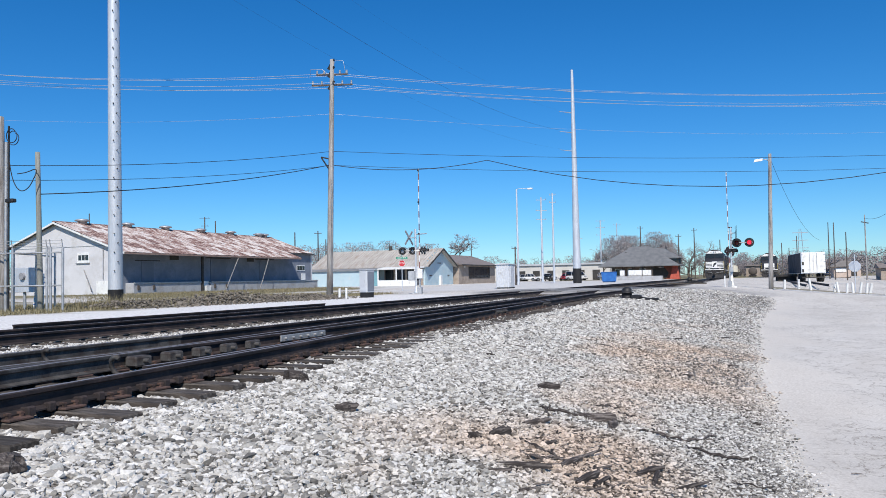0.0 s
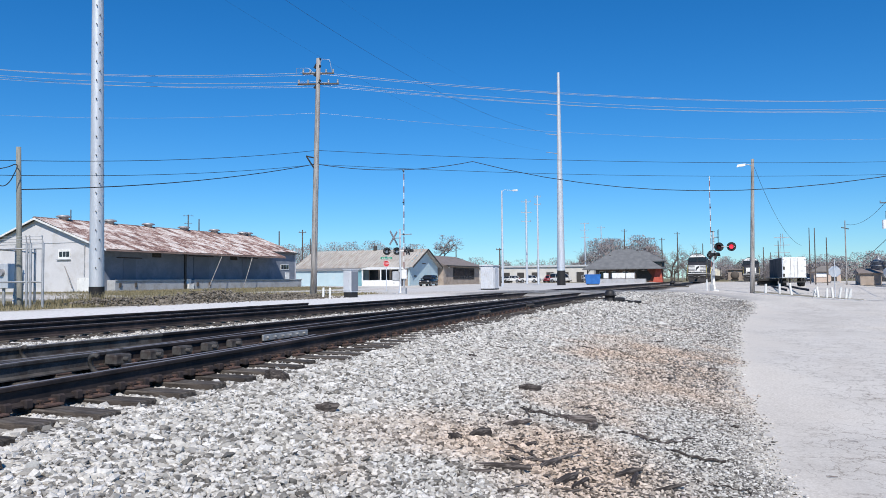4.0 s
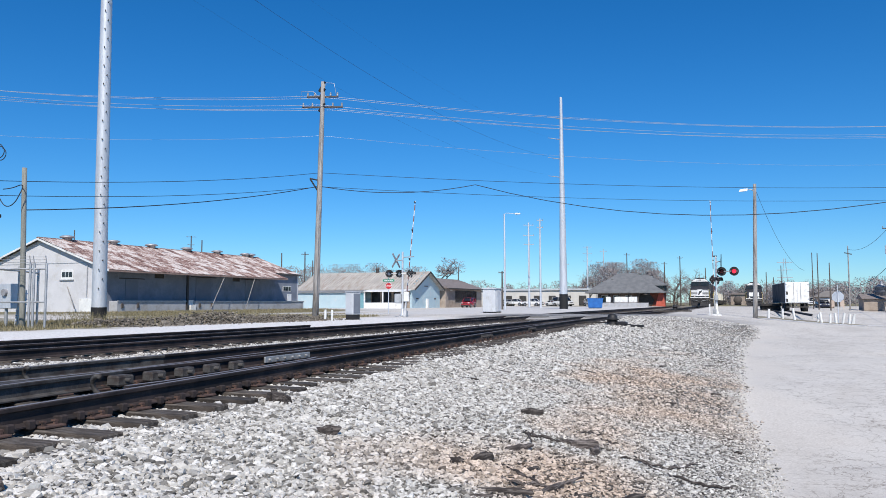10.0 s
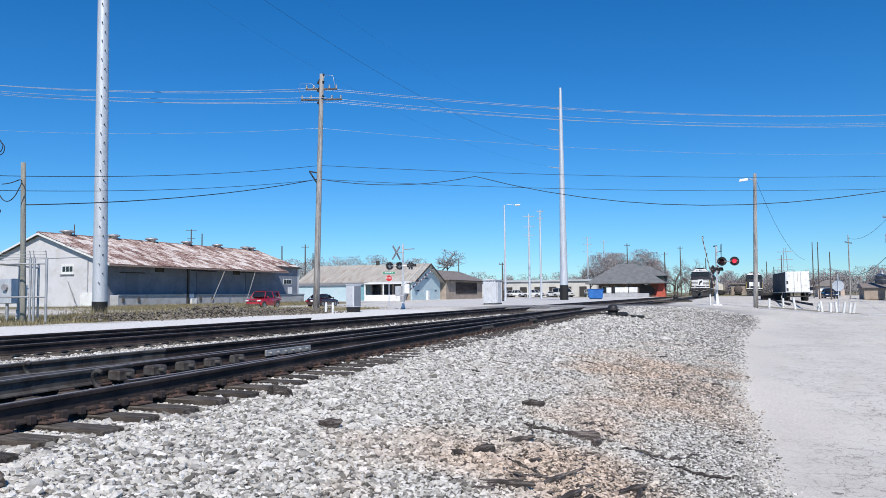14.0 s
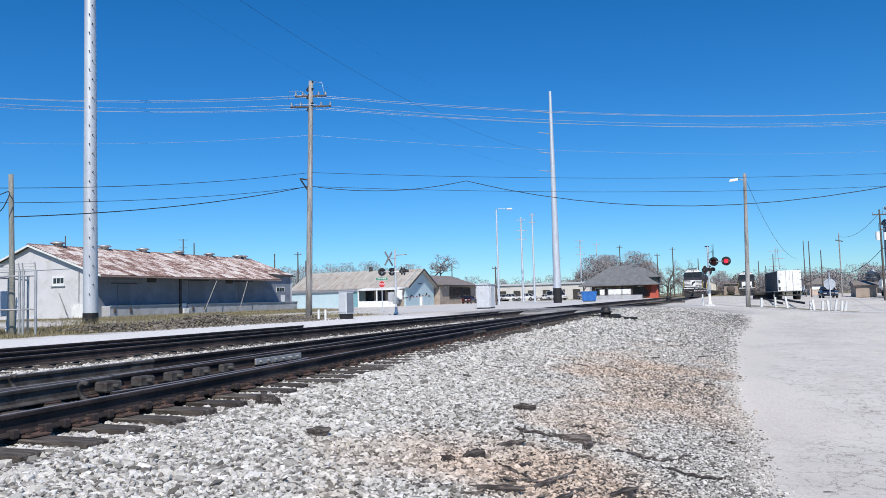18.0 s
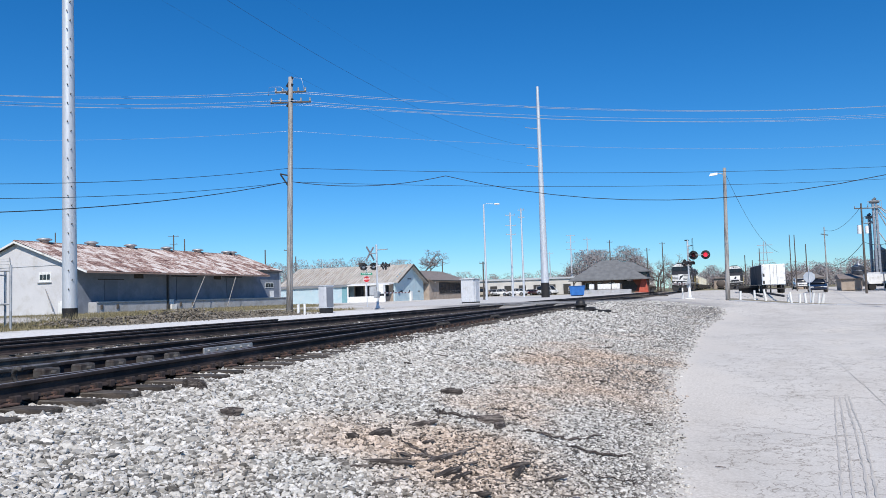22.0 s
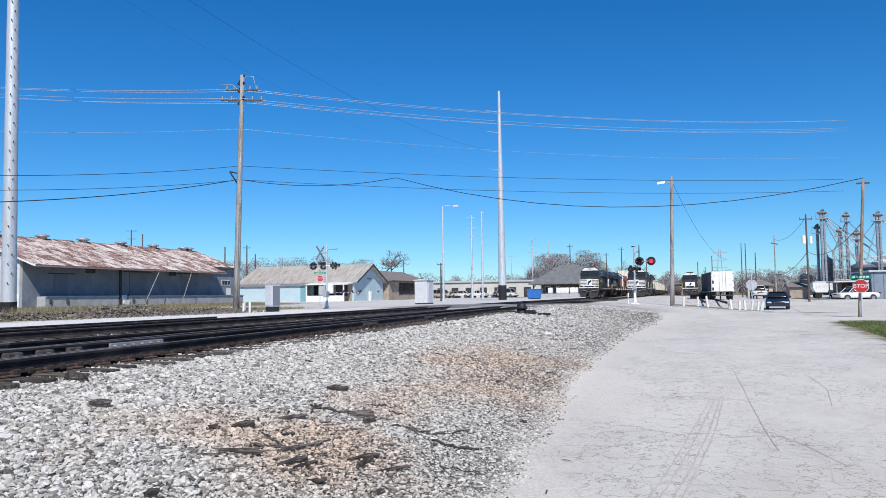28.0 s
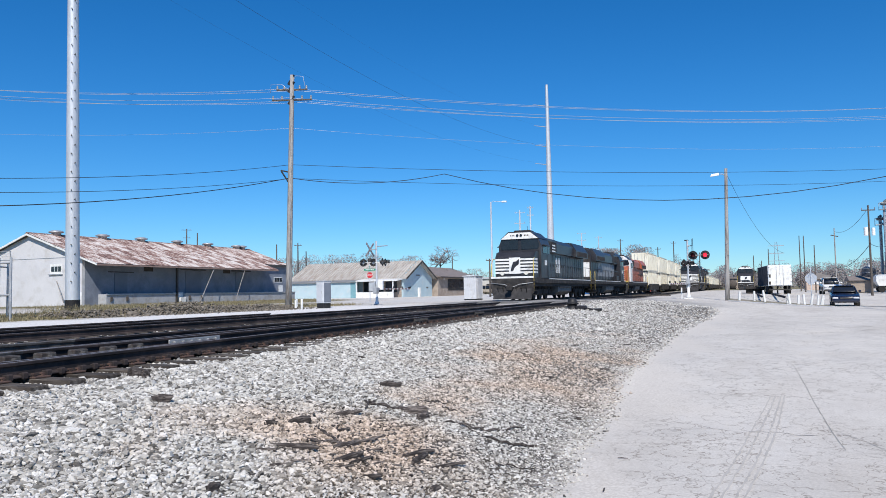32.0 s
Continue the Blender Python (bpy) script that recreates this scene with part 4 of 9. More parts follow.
CAR_FORMS = {
    # body outline (y back from the nose, z), cabin outline, length, half width, wheel radius, wheelbase start and end
    "sedan": ([(0.0, 0.35), (0.0, 0.62), (0.12, 0.74), (1.25, 0.92), (3.75, 0.96), (4.55, 0.92), (4.72, 0.75), (4.72, 0.40), (4.5, 0.24), (0.25, 0.22)],
              [(1.20, 0.91), (2.0, 1.36), (2.6, 1.44), (3.3, 1.42), (4.15, 0.95)], 4.72, 0.90, 0.33, 0.95, 3.75),
    "suv": ([(0.0, 0.42), (0.0, 0.85), (0.15, 0.98), (1.20, 1.08), (4.45, 1.12), (4.62, 1.0), (4.66, 0.5), (4.5, 0.32), (0.2, 0.30)],
            [(1.12, 1.07), (1.75, 1.60), (2.4, 1.72), (4.1, 1.70), (4.52, 1.11)], 4.66, 0.92, 0.36, 0.90, 3.65),
    "small_suv": ([(0.0, 0.45), (0.0, 0.88), (0.12, 1.0), (1.05, 1.06), (4.0, 1.10), (4.2, 1.0), (4.22, 0.5), (4.1, 0.35), (0.15, 0.33)],
                  [(1.0, 1.05), (1.40, 1.68), (1.7, 1.76), (3.95, 1.76), (4.16, 1.10)], 4.22, 0.88, 0.36, 0.80, 3.40),
    "van": ([(0.0, 0.4), (0.0, 0.95), (0.5, 1.15), (0.95, 1.2), (5.6, 1.2), (5.65, 0.5), (5.5, 0.35), (0.2, 0.33)],
            [(0.55, 1.15), (1.45, 2.1), (1.7, 2.2), (5.55, 2.2), (5.63, 1.2)], 5.65, 0.98, 0.36, 1.0, 4.6),
    "pickup": ([(0.0, 0.5), (0.0, 0.98), (0.15, 1.08), (1.45, 1.16), (5.65, 1.14), (5.7, 0.6), (5.5, 0.45), (0.2, 0.42)],
               [(1.35, 1.15), (2.0, 1.74), (2.4, 1.84), (3.35, 1.84), (3.6, 1.15)], 5.7, 0.98, 0.39, 1.05, 4.55),
}


def rounded(outline, turns=2):
    """Cut the corners of a closed outline."""
    for k in range(turns):
        out = []
        for (a, b) in zip(outline, outline[1:] + outline[:1]):
            out += [(a[0] * 0.8 + b[0] * 0.2, a[1] * 0.8 + b[1] * 0.2), (a[0] * 0.2 + b[0] * 0.8, a[1] * 0.2 + b[1] * 0.8)]
        outline = out
    return outline


def bevelled_profile(outline, half, inset, nose=0.0):
    """A side outline drawn across the car, its flanks rounded over, its ends drawn in a little in plan."""
    outline = rounded(outline)
    n = len(outline)
    y0, y1 = min(p[0] for p in outline), max(p[0] for p in outline)
    cy, cz = (y0 + y1) / 2, sum(p[1] for p in outline) / n
    rings = []
    for x, k in ((-1, 1 - inset), (-0.975, 1 - inset * 0.5), (-0.92, 1 - inset * 0.2), (-0.75, 1 - inset * 0.05), (0, 1.0), (0.75, 1 - inset * 0.05), (0.92, 1 - inset * 0.2), (0.975, 1 - inset * 0.5), (1, 1 - inset)):
        ring = []
        for y, z in outline:
            e = abs((y - cy) / (y1 - cy))
            bow = nose * abs(x) ** 2.5 * e ** 4
            ring.append((x * half * (1 - 0.06 * e ** 5 * (nose > 0)), y - math.copysign(bow, y - cy), cz + (z - cz) * k))
        rings.append(ring)
    v = [p for r in rings for p in r]
    f = []
    area = sum(outline[i][0] * outline[(i + 1) % n][1] - outline[(i + 1) % n][0] * outline[i][1] for i in range(n))
    flip = area < 0
    for i in range(len(rings) - 1):
        for k in range(n):
            q = (i * n + k, i * n + (k + 1) % n, (i + 1) * n + (k + 1) % n, (i + 1) * n + k)
            f.append(q[::-1] if flip else q)
    a, b = tuple(range(n)), tuple(range((len(rings) - 1) * n, len(rings) * n))
    f += [a if flip else a[::-1], b[::-1] if flip else b]
    return v, f


def car(form, m, paint, label, group="", category="car"):
    body, cabin, length, half, wr, w0, w1 = CAR_FORMS[form]
    c = thing({"pickup": "pickup_truck", "van": "delivery_van"}.get(form, "car"), m, label, category, group)
    s = Shape()
    v, f = bevelled_profile(body, half, 0.12, 0.22 if form != "van" else 0.1)
    s.add(v, f, True)
    part("body", s, paint, c)
    s = Shape()
    v, f = bevelled_profile(cabin, half * 0.90, 0.16, 0.1)
    # narrower towards the roof
    zt = max(p[1] for p in cabin)
    zb = min(p[1] for p in cabin)
    v = [(x * (1 - 0.17 * (z - zb) / (zt - zb)), y, z) for x, y, z in v]
    s.add(v, f, True)
    cb = part("cabin", s, CAR_GLASS, c, "dark glass cabin")
    zr = [p for p in cabin if p[1] > zt - 0.14]
    part("roof", Shape().box(-half * 0.70, half * 0.70, zr[0][0] + 0.05, zr[-1][0] - 0.03, zt - 0.035, zt + 0.025, 0.02), paint, cb)
    for sg in (-1, 1):
        for i in (0, len(cabin) - 1):
            p0, p1 = cabin[i], cabin[i + 1 if i == 0 else i - 1]
            a = Vector((sg * half * 0.88, p0[0], p0[1]))
            b = Vector((sg * half * 0.745, p1[0], p1[1]))
            part("pillar", Shape().rod(a, b, 0.045, 0.04, 6), paint, cb)
        ym = (cabin[1][0] + cabin[-2][0]) / 2 + 0.1
        part("pillar", Shape().rod((sg * half * 0.895, ym, zb + 0.02), (sg * half * 0.735, ym, zt - 0.03), 0.045, 0.04, 6), paint, cb)
        part("mirror", Shape().box(sg * (half - 0.02), sg * (half + 0.16), cabin[0][0] + 0.3, cabin[0][0] + 0.42, zb + 0.06, zb + 0.2, 0.03), paint, c)
        zh = body[1][1]
        part("headlight", Shape().box(sg * half * 0.52, sg * half * 0.93, 0.03, 0.3, zh - 0.12, zh + 0.02, 0.04), LAMP_CLEAR, c)
        part("tail_light", Shape().box(sg * half * 0.62, sg * half * 0.94, length - 0.12, length + 0.012, zh - 0.02, zh + 0.14, 0.02), LAMP_RED, c)
        part("door_seam", Shape().box(sg * (half * 0.995), sg * (half * 1.004), ym - 0.012, ym + 0.012, 0.42, zb - 0.04), TRIM_DARK, c)
        for yy in (w0, w1):
            w = part("wheel", Shape().disc((sg * (half - 0.11), yy, wr), (1, 0, 0), wr, 0.22, 24), RUBBER, c)
            part("rim", Shape().disc((sg * (half + 0.002), yy, wr), (1, 0, 0), wr * 0.62, 0.02, 16), CHROME, w)
            part("wheel_arch", Shape().disc((sg * (half - 0.10), yy, wr + 0.03), (1, 0, 0), wr * 1.17, 0.205, 24), TRIM_DARK, w)
    part("bumper", Shape().box(-half * 0.92, half * 0.92, -0.05, 0.10, 0.30, 0.50, 0.04), paint if form == "sedan" else TRIM_DARK, c)
    part("grille", Shape().box(-half * 0.42, half * 0.42, -0.03, 0.05, body[1][1] - 0.13, body[1][1] + 0.0, 0.02), TRIM_DARK, c)
    part("licence_plate", Shape().box(-0.16, 0.16, length - 0.01, length + 0.02, 0.62, 0.77), SIGN_WHITE, c)
    if form == "pickup":
        part("bed_floor", Shape().box(-half * 0.8, half * 0.8, 3.72, 5.55, 1.135, 1.15), TRIM_DARK, c)
    return c


# ---- warehouse, beyond the street ----
def warehouse():
    """A long gabled shed; its front slope runs on as a deep canopy over the dock, but for the last bay."""
    x0, x1, y0, y1 = -76.2, -61.6, 57.3, 95.5
    rx, ridge, fall, g = -69.2, 7.80, 0.3515, -0.3
    xc, yc = -59.1, 89.0                       # canopy edge, and where the canopy ends

    def top(x):
        return ridge - abs(x - rx) * fall
    w = thing("warehouse", pose(0, 0, 0), "long pale warehouse with rusty sheet-metal roof and loading dock", "warehouse")
    gable = [(x0, g), (x1, g), (x1, top(x1) - 0.14), (rx, ridge - 0.14), (x0, top(x0) - 0.14)]
    part("gable_wall", Shape().prism(gable, "y", y0, y0 + 0.35), BLUE_WHITE_WALL, w)
    part("end_wall", Shape().prism(gable, "y", y1 - 0.35, y1), BLUE_WHITE_WALL, w)
    part("front_wall", Shape().box(x1 - 0.35, x1 - 0.002, y0 + 0.36, y1 - 0.36, g, top(x1) - 0.16), FRONT_SHADE, w, "front wall with the canopy's shade in its grey-blue colour")
    part("rear_wall", Shape().box(x0 + 0.002, x0 + 0.35, y0 + 0.36, y1 - 0.36, g, top(x0) - 0.16), BLUE_WHITE_WALL, w)
    # the dock: two long concrete runs with a step block and a post between them
    for k, (a, b) in enumerate(((59.4, 69.8), (71.5, 95.2))):
        d = part("dock", Shape().box(x1 + 0.004, -60.45, a, b, g - 0.2, 1.06, 0.03), DOCK_CONCRETE, w)
        part("dock_edge", Shape().box(-60.47, -60.36, a, b, 0.96, 1.12, 0.02), GALV_DULL, d, "worn steel edge of the dock")
        for q in range(2):
            part("bumper_block", Shape().box(-60.44, -60.33, a + 0.5 + 2.2 * q, a + 0.8 + 2.2 * q, 0.3, 0.8, 0.02), POLE_DARK, d)
    part("dock_steps", Shape().box(x1 + 0.05, -60.3, 70.5, 71.4, g - 0.2, 0.62, 0.02).box(x1 + 0.05, -60.7, 70.5, 71.4, 0.62, 1.18, 0.02), WHITE_PAINT, w)
    part("canopy_post", Shape().box(-60.6, -60.4, 69.95, 70.2, g, top(-60.5) - 0.2), TRIM_DARK, w)
    for a, b, za, zb in ((61.6, 63.4, 1.2, 3.4), (72.8, 75.6, 1.2, 3.9), (82.5, 84.9, 1.2, 3.9)):
        dr = part("sliding_door", Shape().box(x1 + 0.003, x1 + 0.06, a, b, za, zb), DOOR_GREY, w)
        part("door_track", Shape().box(x1 + 0.003, x1 + 0.10, a - 0.9, b + 0.9, zb + 0.05, zb + 0.15), TRIM_DARK, dr)
    for yy in (65.9, 79.9):
        part("wall_vent", Shape().box(x1 + 0.003, x1 + 0.05, yy, yy + 1.4, 3.65, 4.2), TRIM_DARK, w)
    f = part("window", Shape().box(x1 + 0.003, x1 + 0.05, 91.4, 93.5, 2.5, 3.3), WHITE_PAINT, w)
    for q in range(3):
        part("window_pane", Shape().box(x1 + 0.05, x1 + 0.062, 91.52 + q * 0.65, 92.1 + q * 0.65, 2.6, 3.2), WINDOW_GLASS, f)
    part("side_door", Shape().box(x1 + 0.003, x1 + 0.06, 92.6, 93.6, 1.1, 2.1), WHITE_PAINT, w)
    # the gable's window, band and pipe
    f = part("window", Shape().box(-66.1, -64.4, y0 - 0.05, y0 - 0.004, 3.3, 4.35), WHITE_PAINT, w)
    for q in range(3):
        part("window_pane", Shape().box(-65.95 + q * 0.5, -65.53 + q * 0.5, y0 - 0.062, y0 - 0.05, 3.55, 4.1), WINDOW_GLASS, f)
    part("window_sill", Shape().box(-66.25, -64.3, y0 - 0.14, y0 - 0.004, 3.2, 3.29), GALV_DULL, f)
    part("wall_band", Shape().box(x0 + 0.2, x1 - 0.05, y0 - 0.03, y0 - 0.004, 5.0, 5.05), GALV_DULL, w)
    part("foundation_band", Shape().box(-63.4, x1 + 0.02, y0 - 0.04, y0 - 0.004, g, 1.3), WHITE_PAINT, w)
    part("downpipe", Shape().rod((-62.38, y0 - 0.08, 1.5), (-62.38, y0 - 0.08, 4.75), 0.05), GALV_DULL, w)
    part("leaning_pole", Shape().rod((-65.1, y0 - 0.1, 2.55), (-63.0, y0 - 1.0, 0.25), 0.045, n=6), POLE_WOOD, w)
    # roof decks under the sheets
    deck = Shape().prism([(rx, ridge - 0.06), (xc, top(xc) - 0.06), (xc, top(xc) - 0.16), (rx, ridge - 0.18)], "y", y0 - 0.4, yc)
    deck.prism([(rx, ridge - 0.06), (-61.15, top(-61.15) - 0.06), (-61.15, top(-61.15) - 0.16), (rx, ridge - 0.18)], "y", yc + 0.004, y1 + 0.35)
    deck.prism([(rx, ridge - 0.06), (x0 - 0.45, top(x0 - 0.45) - 0.06), (x0 - 0.45, top(x0 - 0.45) - 0.16), (rx, ridge - 0.18)], "y", y0 - 0.4, y1 + 0.35)
    part("roof_deck", deck, TRIM_DARK, w)
    for xe in (xc, x0 - 0.45):
        part("gable_trim", Shape().prism([(rx, ridge - 0.02), (xe, top(xe) - 0.02), (xe, top(xe) - 0.2), (rx, ridge - 0.22)], "y", y0 - 0.5, y0 - 0.41), WHITE_PAINT, w)
    part("eave_board", Shape().box(xc + 0.004, xc + 0.05, y0 - 0.4, yc, top(xc) - 0.22, top(xc) - 0.05), surface("rusty_eave", (0.20, 0.13, 0.11), (0.34, 0.25, 0.21), 2, 0.85), w)
    # overlapping rusty sheets
    cols, slope = 40, math.degrees(math.atan(fall))
    pw = (y1 - y0 + 0.75) / cols
    slen = (xc - rx) / math.cos(radians(slope))
    rows = 6
    pl = slen / rows
    prof = [(k * pw / 8, 0.022 if k % 2 else 0.0) for k in range(9)]

    def sheet_mesh(ln):
        v = [(x, y, z + dz) for dz in (0, -0.012) for x in (0, ln) for y, z in prof]
        n = len(prof)
        return Shape().add(v, [(k, n + k, n + k + 1, k + 1) for k in range(n - 1)] + [(2 * n + k, 2 * n + k + 1, 3 * n + k + 1, 3 * n + k) for k in range(n - 1)]
                           + [(n + k, 3 * n + k, 3 * n + k + 1, n + k + 1) for k in range(n - 1)]).mesh("roof_sheet")
    rust = roof_rust()
    sheet, short = sheet_mesh(pl + 0.14), sheet_mesh(pl * 0.62)
    rear = Shape().prism([(rx, ridge + 0.02), (x0 - 0.5, top(x0 - 0.5) + 0.02), (x0 - 0.5, top(x0 - 0.5) - 0.04), (rx, ridge - 0.04)], "y", y0 - 0.4, y1 + 0.35)
    part("rear_slope", rear, rust, w)
    rng = random.Random(5)
    for c in range(cols):
        y = y0 - 0.4 + c * pw
        for r in range(rows):
            last = y > yc - 0.5
            if last and r > 4:
                continue
            d0 = r * pl - (0.12 if r else 0)
            part("roof_sheet", short if last and r == 4 else sheet, rust, w,
                 m=pose(rx + d0 * math.cos(radians(slope)), y, ridge - d0 * math.sin(radians(slope)) - 0.03 + 0.014 * (rows - r) + rng.uniform(0, 0.014), 0, slope + rng.uniform(-0.5, 0.15), 0))
    part("ridge_cap", Shape().prism([(rx - 0.3, ridge - 0.02), (rx, ridge + 0.13), (rx + 0.3, ridge - 0.02)], "y", y0 - 0.45, y1 + 0.4), rust, w)
    vent = Shape().lathe([(0.5, -0.1), (0.5, 0.2), (0.78, 0.24), (0.80, 0.36), (0.5, 0.48), (0.1, 0.52)], 16).mesh("roof_vent")
    for yy in (60.6, 67.1, 73.3, 79.8, 86.1, 92.6, 93.9):
        part("roof_vent", vent, GALV_DULL, w, m=pose(rx, yy, ridge + 0.06))
    for a, b in (((xc - 0.05, 81.3, 4.0), (-58.3, 78.3, 0.1)), ((xc - 0.05, 75.1, 4.0), (-58.3, 71.6, 0.1))):
        part("brace", Shape().rod(a, b, 0.045, n=6), POLE_WOOD, w)
    return w


def roof_rust():
    """Galvanised sheets, streaked and patched with rust; every sheet has rusted in its own way."""
    m = bpy.data.materials.new("rusty_roof_sheet")
    m.use_nodes = True
    n, l = m.node_tree.nodes, m.node_tree.links
    b = n["Principled BSDF"]
    geo, info = n.new("ShaderNodeNewGeometry"), n.new("ShaderNodeObjectInfo")
    mp = n.new("ShaderNodeMapping")
    mp.inputs["Scale"].default_value = (1.5, 6.0, 1.5)
    l.new(geo.outputs["Position"], mp.inputs["Vector"])
    t = n.new("ShaderNodeTexNoise")
    t.inputs["Scale"].default_value, t.inputs["Detail"].default_value, t.inputs["Roughness"].default_value = 1.0, 8, 0.7
    l.new(mp.outputs["Vector"], t.inputs["Vector"])
    mr = n.new("ShaderNodeMapRange")
    mr.inputs["To Min"].default_value, mr.inputs["To Max"].default_value = -0.10, 0.10
    l.new(info.outputs["Random"], mr.inputs["Value"])
    a = n.new("ShaderNodeMath")
    l.new(t.outputs["Fac"], a.inputs[0])
    l.new(mr.outputs["Result"], a.inputs[1])
    r = n.new("ShaderNodeValToRGB")
    e = r.color_ramp.elements
    e[0].position, e[0].color = 0.41, (0.66, 0.61, 0.57, 1)
    e[1].position, e[1].color = 0.66, (0.10, 0.055, 0.046, 1)
    for p, c in ((0.47, (0.52, 0.42, 0.37, 1)), (0.525, (0.34, 0.22, 0.185, 1)), (0.575, (0.22, 0.125, 0.10, 1))):
        q = e.new(p)
        q.color = c
    l.new(a.outputs[0], r.inputs["Fac"])
    l.new(r.outputs["Color"], b.inputs["Base Color"])
    b.inputs["Roughness"].default_value = 0.75
    return m


warehouse()


# ---- pale blue shop, tan block shop ----
def blue_shop():
    x0, x1, y0, y1, g = -72.5, -50.5, 112.5, 125.0, -0.2
    eave, ridge, ry = 3.35, 6.25, 118.7
    b = thing("shop_building", pose(0, 0, 0), "low pale blue shop with weathered ribbed roof and white porch", "building")
    part("gable_wall", Shape().prism([(y0, g), (y1, g), (y1, eave), (ry, ridge - 0.12), (y0, eave)], "x", x1 - 0.3, x1), SKYBLUE_WALL, b)
    part("gable_wall", Shape().prism([(y0, g), (y1, g), (y1, eave), (ry, ridge - 0.12), (y0, eave)], "x", x0, x0 + 0.3), SKYBLUE_WALL, b)
    part("front_wall", Shape().box(x0 + 0.31, x1 - 0.31, y0 + 0.02, y0 + 0.3, g, eave), SKYBLUE_WALL, b)
    part("rear_wall", Shape().box(x0 + 0.31, x1 - 0.31, y1 - 0.3, y1, g, eave), SKYBLUE_WALL, b)
    ribbed = surface("weathered_metal_roof", (0.36, 0.335, 0.30), (0.55, 0.52, 0.48), 0.5, 0.75, 0.002, 0.1, 9, stain=(0.32, 0.255, 0.20), stain_scale=0.9, stain_amount=0.45, stretch=(2.2, 0.35, 1))
    for sg, ye in ((-1, y0 - 0.5), (1, y1 + 0.5)):
        ze = eave - 0.5 * (ridge - eave) / (ry - y0)
        part("roof_slope", Shape().prism([(ry, ridge), (ye, ze), (ye, ze - 0.14), (ry, ridge - 0.14)], "x", x0 - 0.4, x1 + 0.85), ribbed, b)
    ye = y0 - 0.5
    ang = math.degrees(math.atan2(ridge - ze, ry - ye))
    ln = math.hypot(ridge - ze, ry - ye)
    rib = Shape().box(-0.035, 0.035, 0, ln, 0, 0.05).mesh("roof_rib")
    for k in range(44):
        part("roof_rib", rib, ribbed, b, m=pose(x0 - 0.2 + k * (x1 - x0 + 0.95) / 43, ye, ze + 0.004, ang))
    for sg in (-1, 1):
        yy = y0 - 0.5 if sg < 0 else y1 + 0.5
        part("barge_board", Shape().prism([(ry, ridge + 0.02), (yy, ze + 0.02), (yy, ze - 0.28), (ry, ridge - 0.28)], "x", x1 + 0.85, x1 + 0.92), TRIM_DARK, b)
    for z in np.arange(g + 0.5, 5.8, 0.48):
        w = (ry - y0) * min(1.0, (ridge - z) / (ridge - eave)) - 0.2
        part("siding_board", Shape().box(x1 + 0.003, x1 + 0.009, ry - w, ry + w, z, z + 0.46), SKYBLUE_WALL, b)
    for yy, z, wd, hh in ((114.3, 1.4, 1.0, 0.22), (122.3, 1.4, 0.8, 0.22), (117.8, 3.6, 1.6, 0.16)):
        part("wall_vent", Shape().box(x1 + 0.011, x1 + 0.05, yy, yy + wd, z, z + hh), POLE_DARK, b)
    part("meter_box", Shape().box(x1 + 0.011, x1 + 0.35, 118.4, 119.2, g, 1.5, 0.05), WHITE_PAINT, b)
    # the lean-to and the porch along the front
    part("lean_to_roof", Shape().prism([(y0 - 0.1, 3.05), (y0 - 2.9, 2.62), (y0 - 2.9, 2.50), (y0 - 0.1, 2.93)], "x", x0 + 0.2, x1 - 7.6), surface("grey_felt_roof", (0.16, 0.165, 0.17), (0.26, 0.265, 0.27), 0.8, 0.95), b)
    part("lean_to_wall", Shape().box(x0 + 0.4, x1 - 8.6, y0 - 2.6, y0 - 2.4, g, 2.5), SKYBLUE_WALL, b)
    part("lean_to_wall", Shape().box(x1 - 8.6, x1 - 7.6, y0 - 2.6, y0 - 2.4, g, 2.7), TEAL_TRIM, b)
    part("porch_roof", Shape().prism([(y0, 3.1), (y0 - 2.7, 2.8), (y0 - 2.7, 2.62), (y0, 2.9)], "x", x1 - 7.6, x1 + 0.1), WHITE_PAINT, b)
    part("porch_wall", Shape().box(x1 - 7.6, x1 - 0.8, y0 - 2.55, y0 - 2.4, g, 0.85), WHITE_PAINT, b)
    part("porch_back_wall", Shape().box(x1 - 7.6, x1 - 0.32, y0 - 0.03, y0 + 0.018, g, 2.95), BROWN_BLOCK, b, "tan wall behind the porch")
    for k in range(3):
        x = x1 - 7.5 + k * 3.4
        part("porch_post", Shape().box(x - 0.09, x + 0.09, y0 - 2.6, y0 - 2.42, g, 2.66), WHITE_PAINT, b)
    for a, c in ((x1 - 7.3, x1 - 5.9), (x1 - 5.4, x1 - 3.8), (x1 - 3.2, x1 - 1.2)):
        wn2 = part("shop_window", Shape().box(a - 0.1, c + 0.1, y0 - 0.075, y0 - 0.032, 0.75, 2.6), TRIM_DARK, b)
        part("window_pane", Shape().box(a, c, y0 - 0.095, y0 - 0.075, 0.85, 2.5), WINDOW_GLASS, wn2)
    part("roof_vent", Shape().rod((-60, ry, ridge - 0.1), (-60, ry, ridge + 0.7), 0.35, n=10), TRIM_DARK, b)
    return b


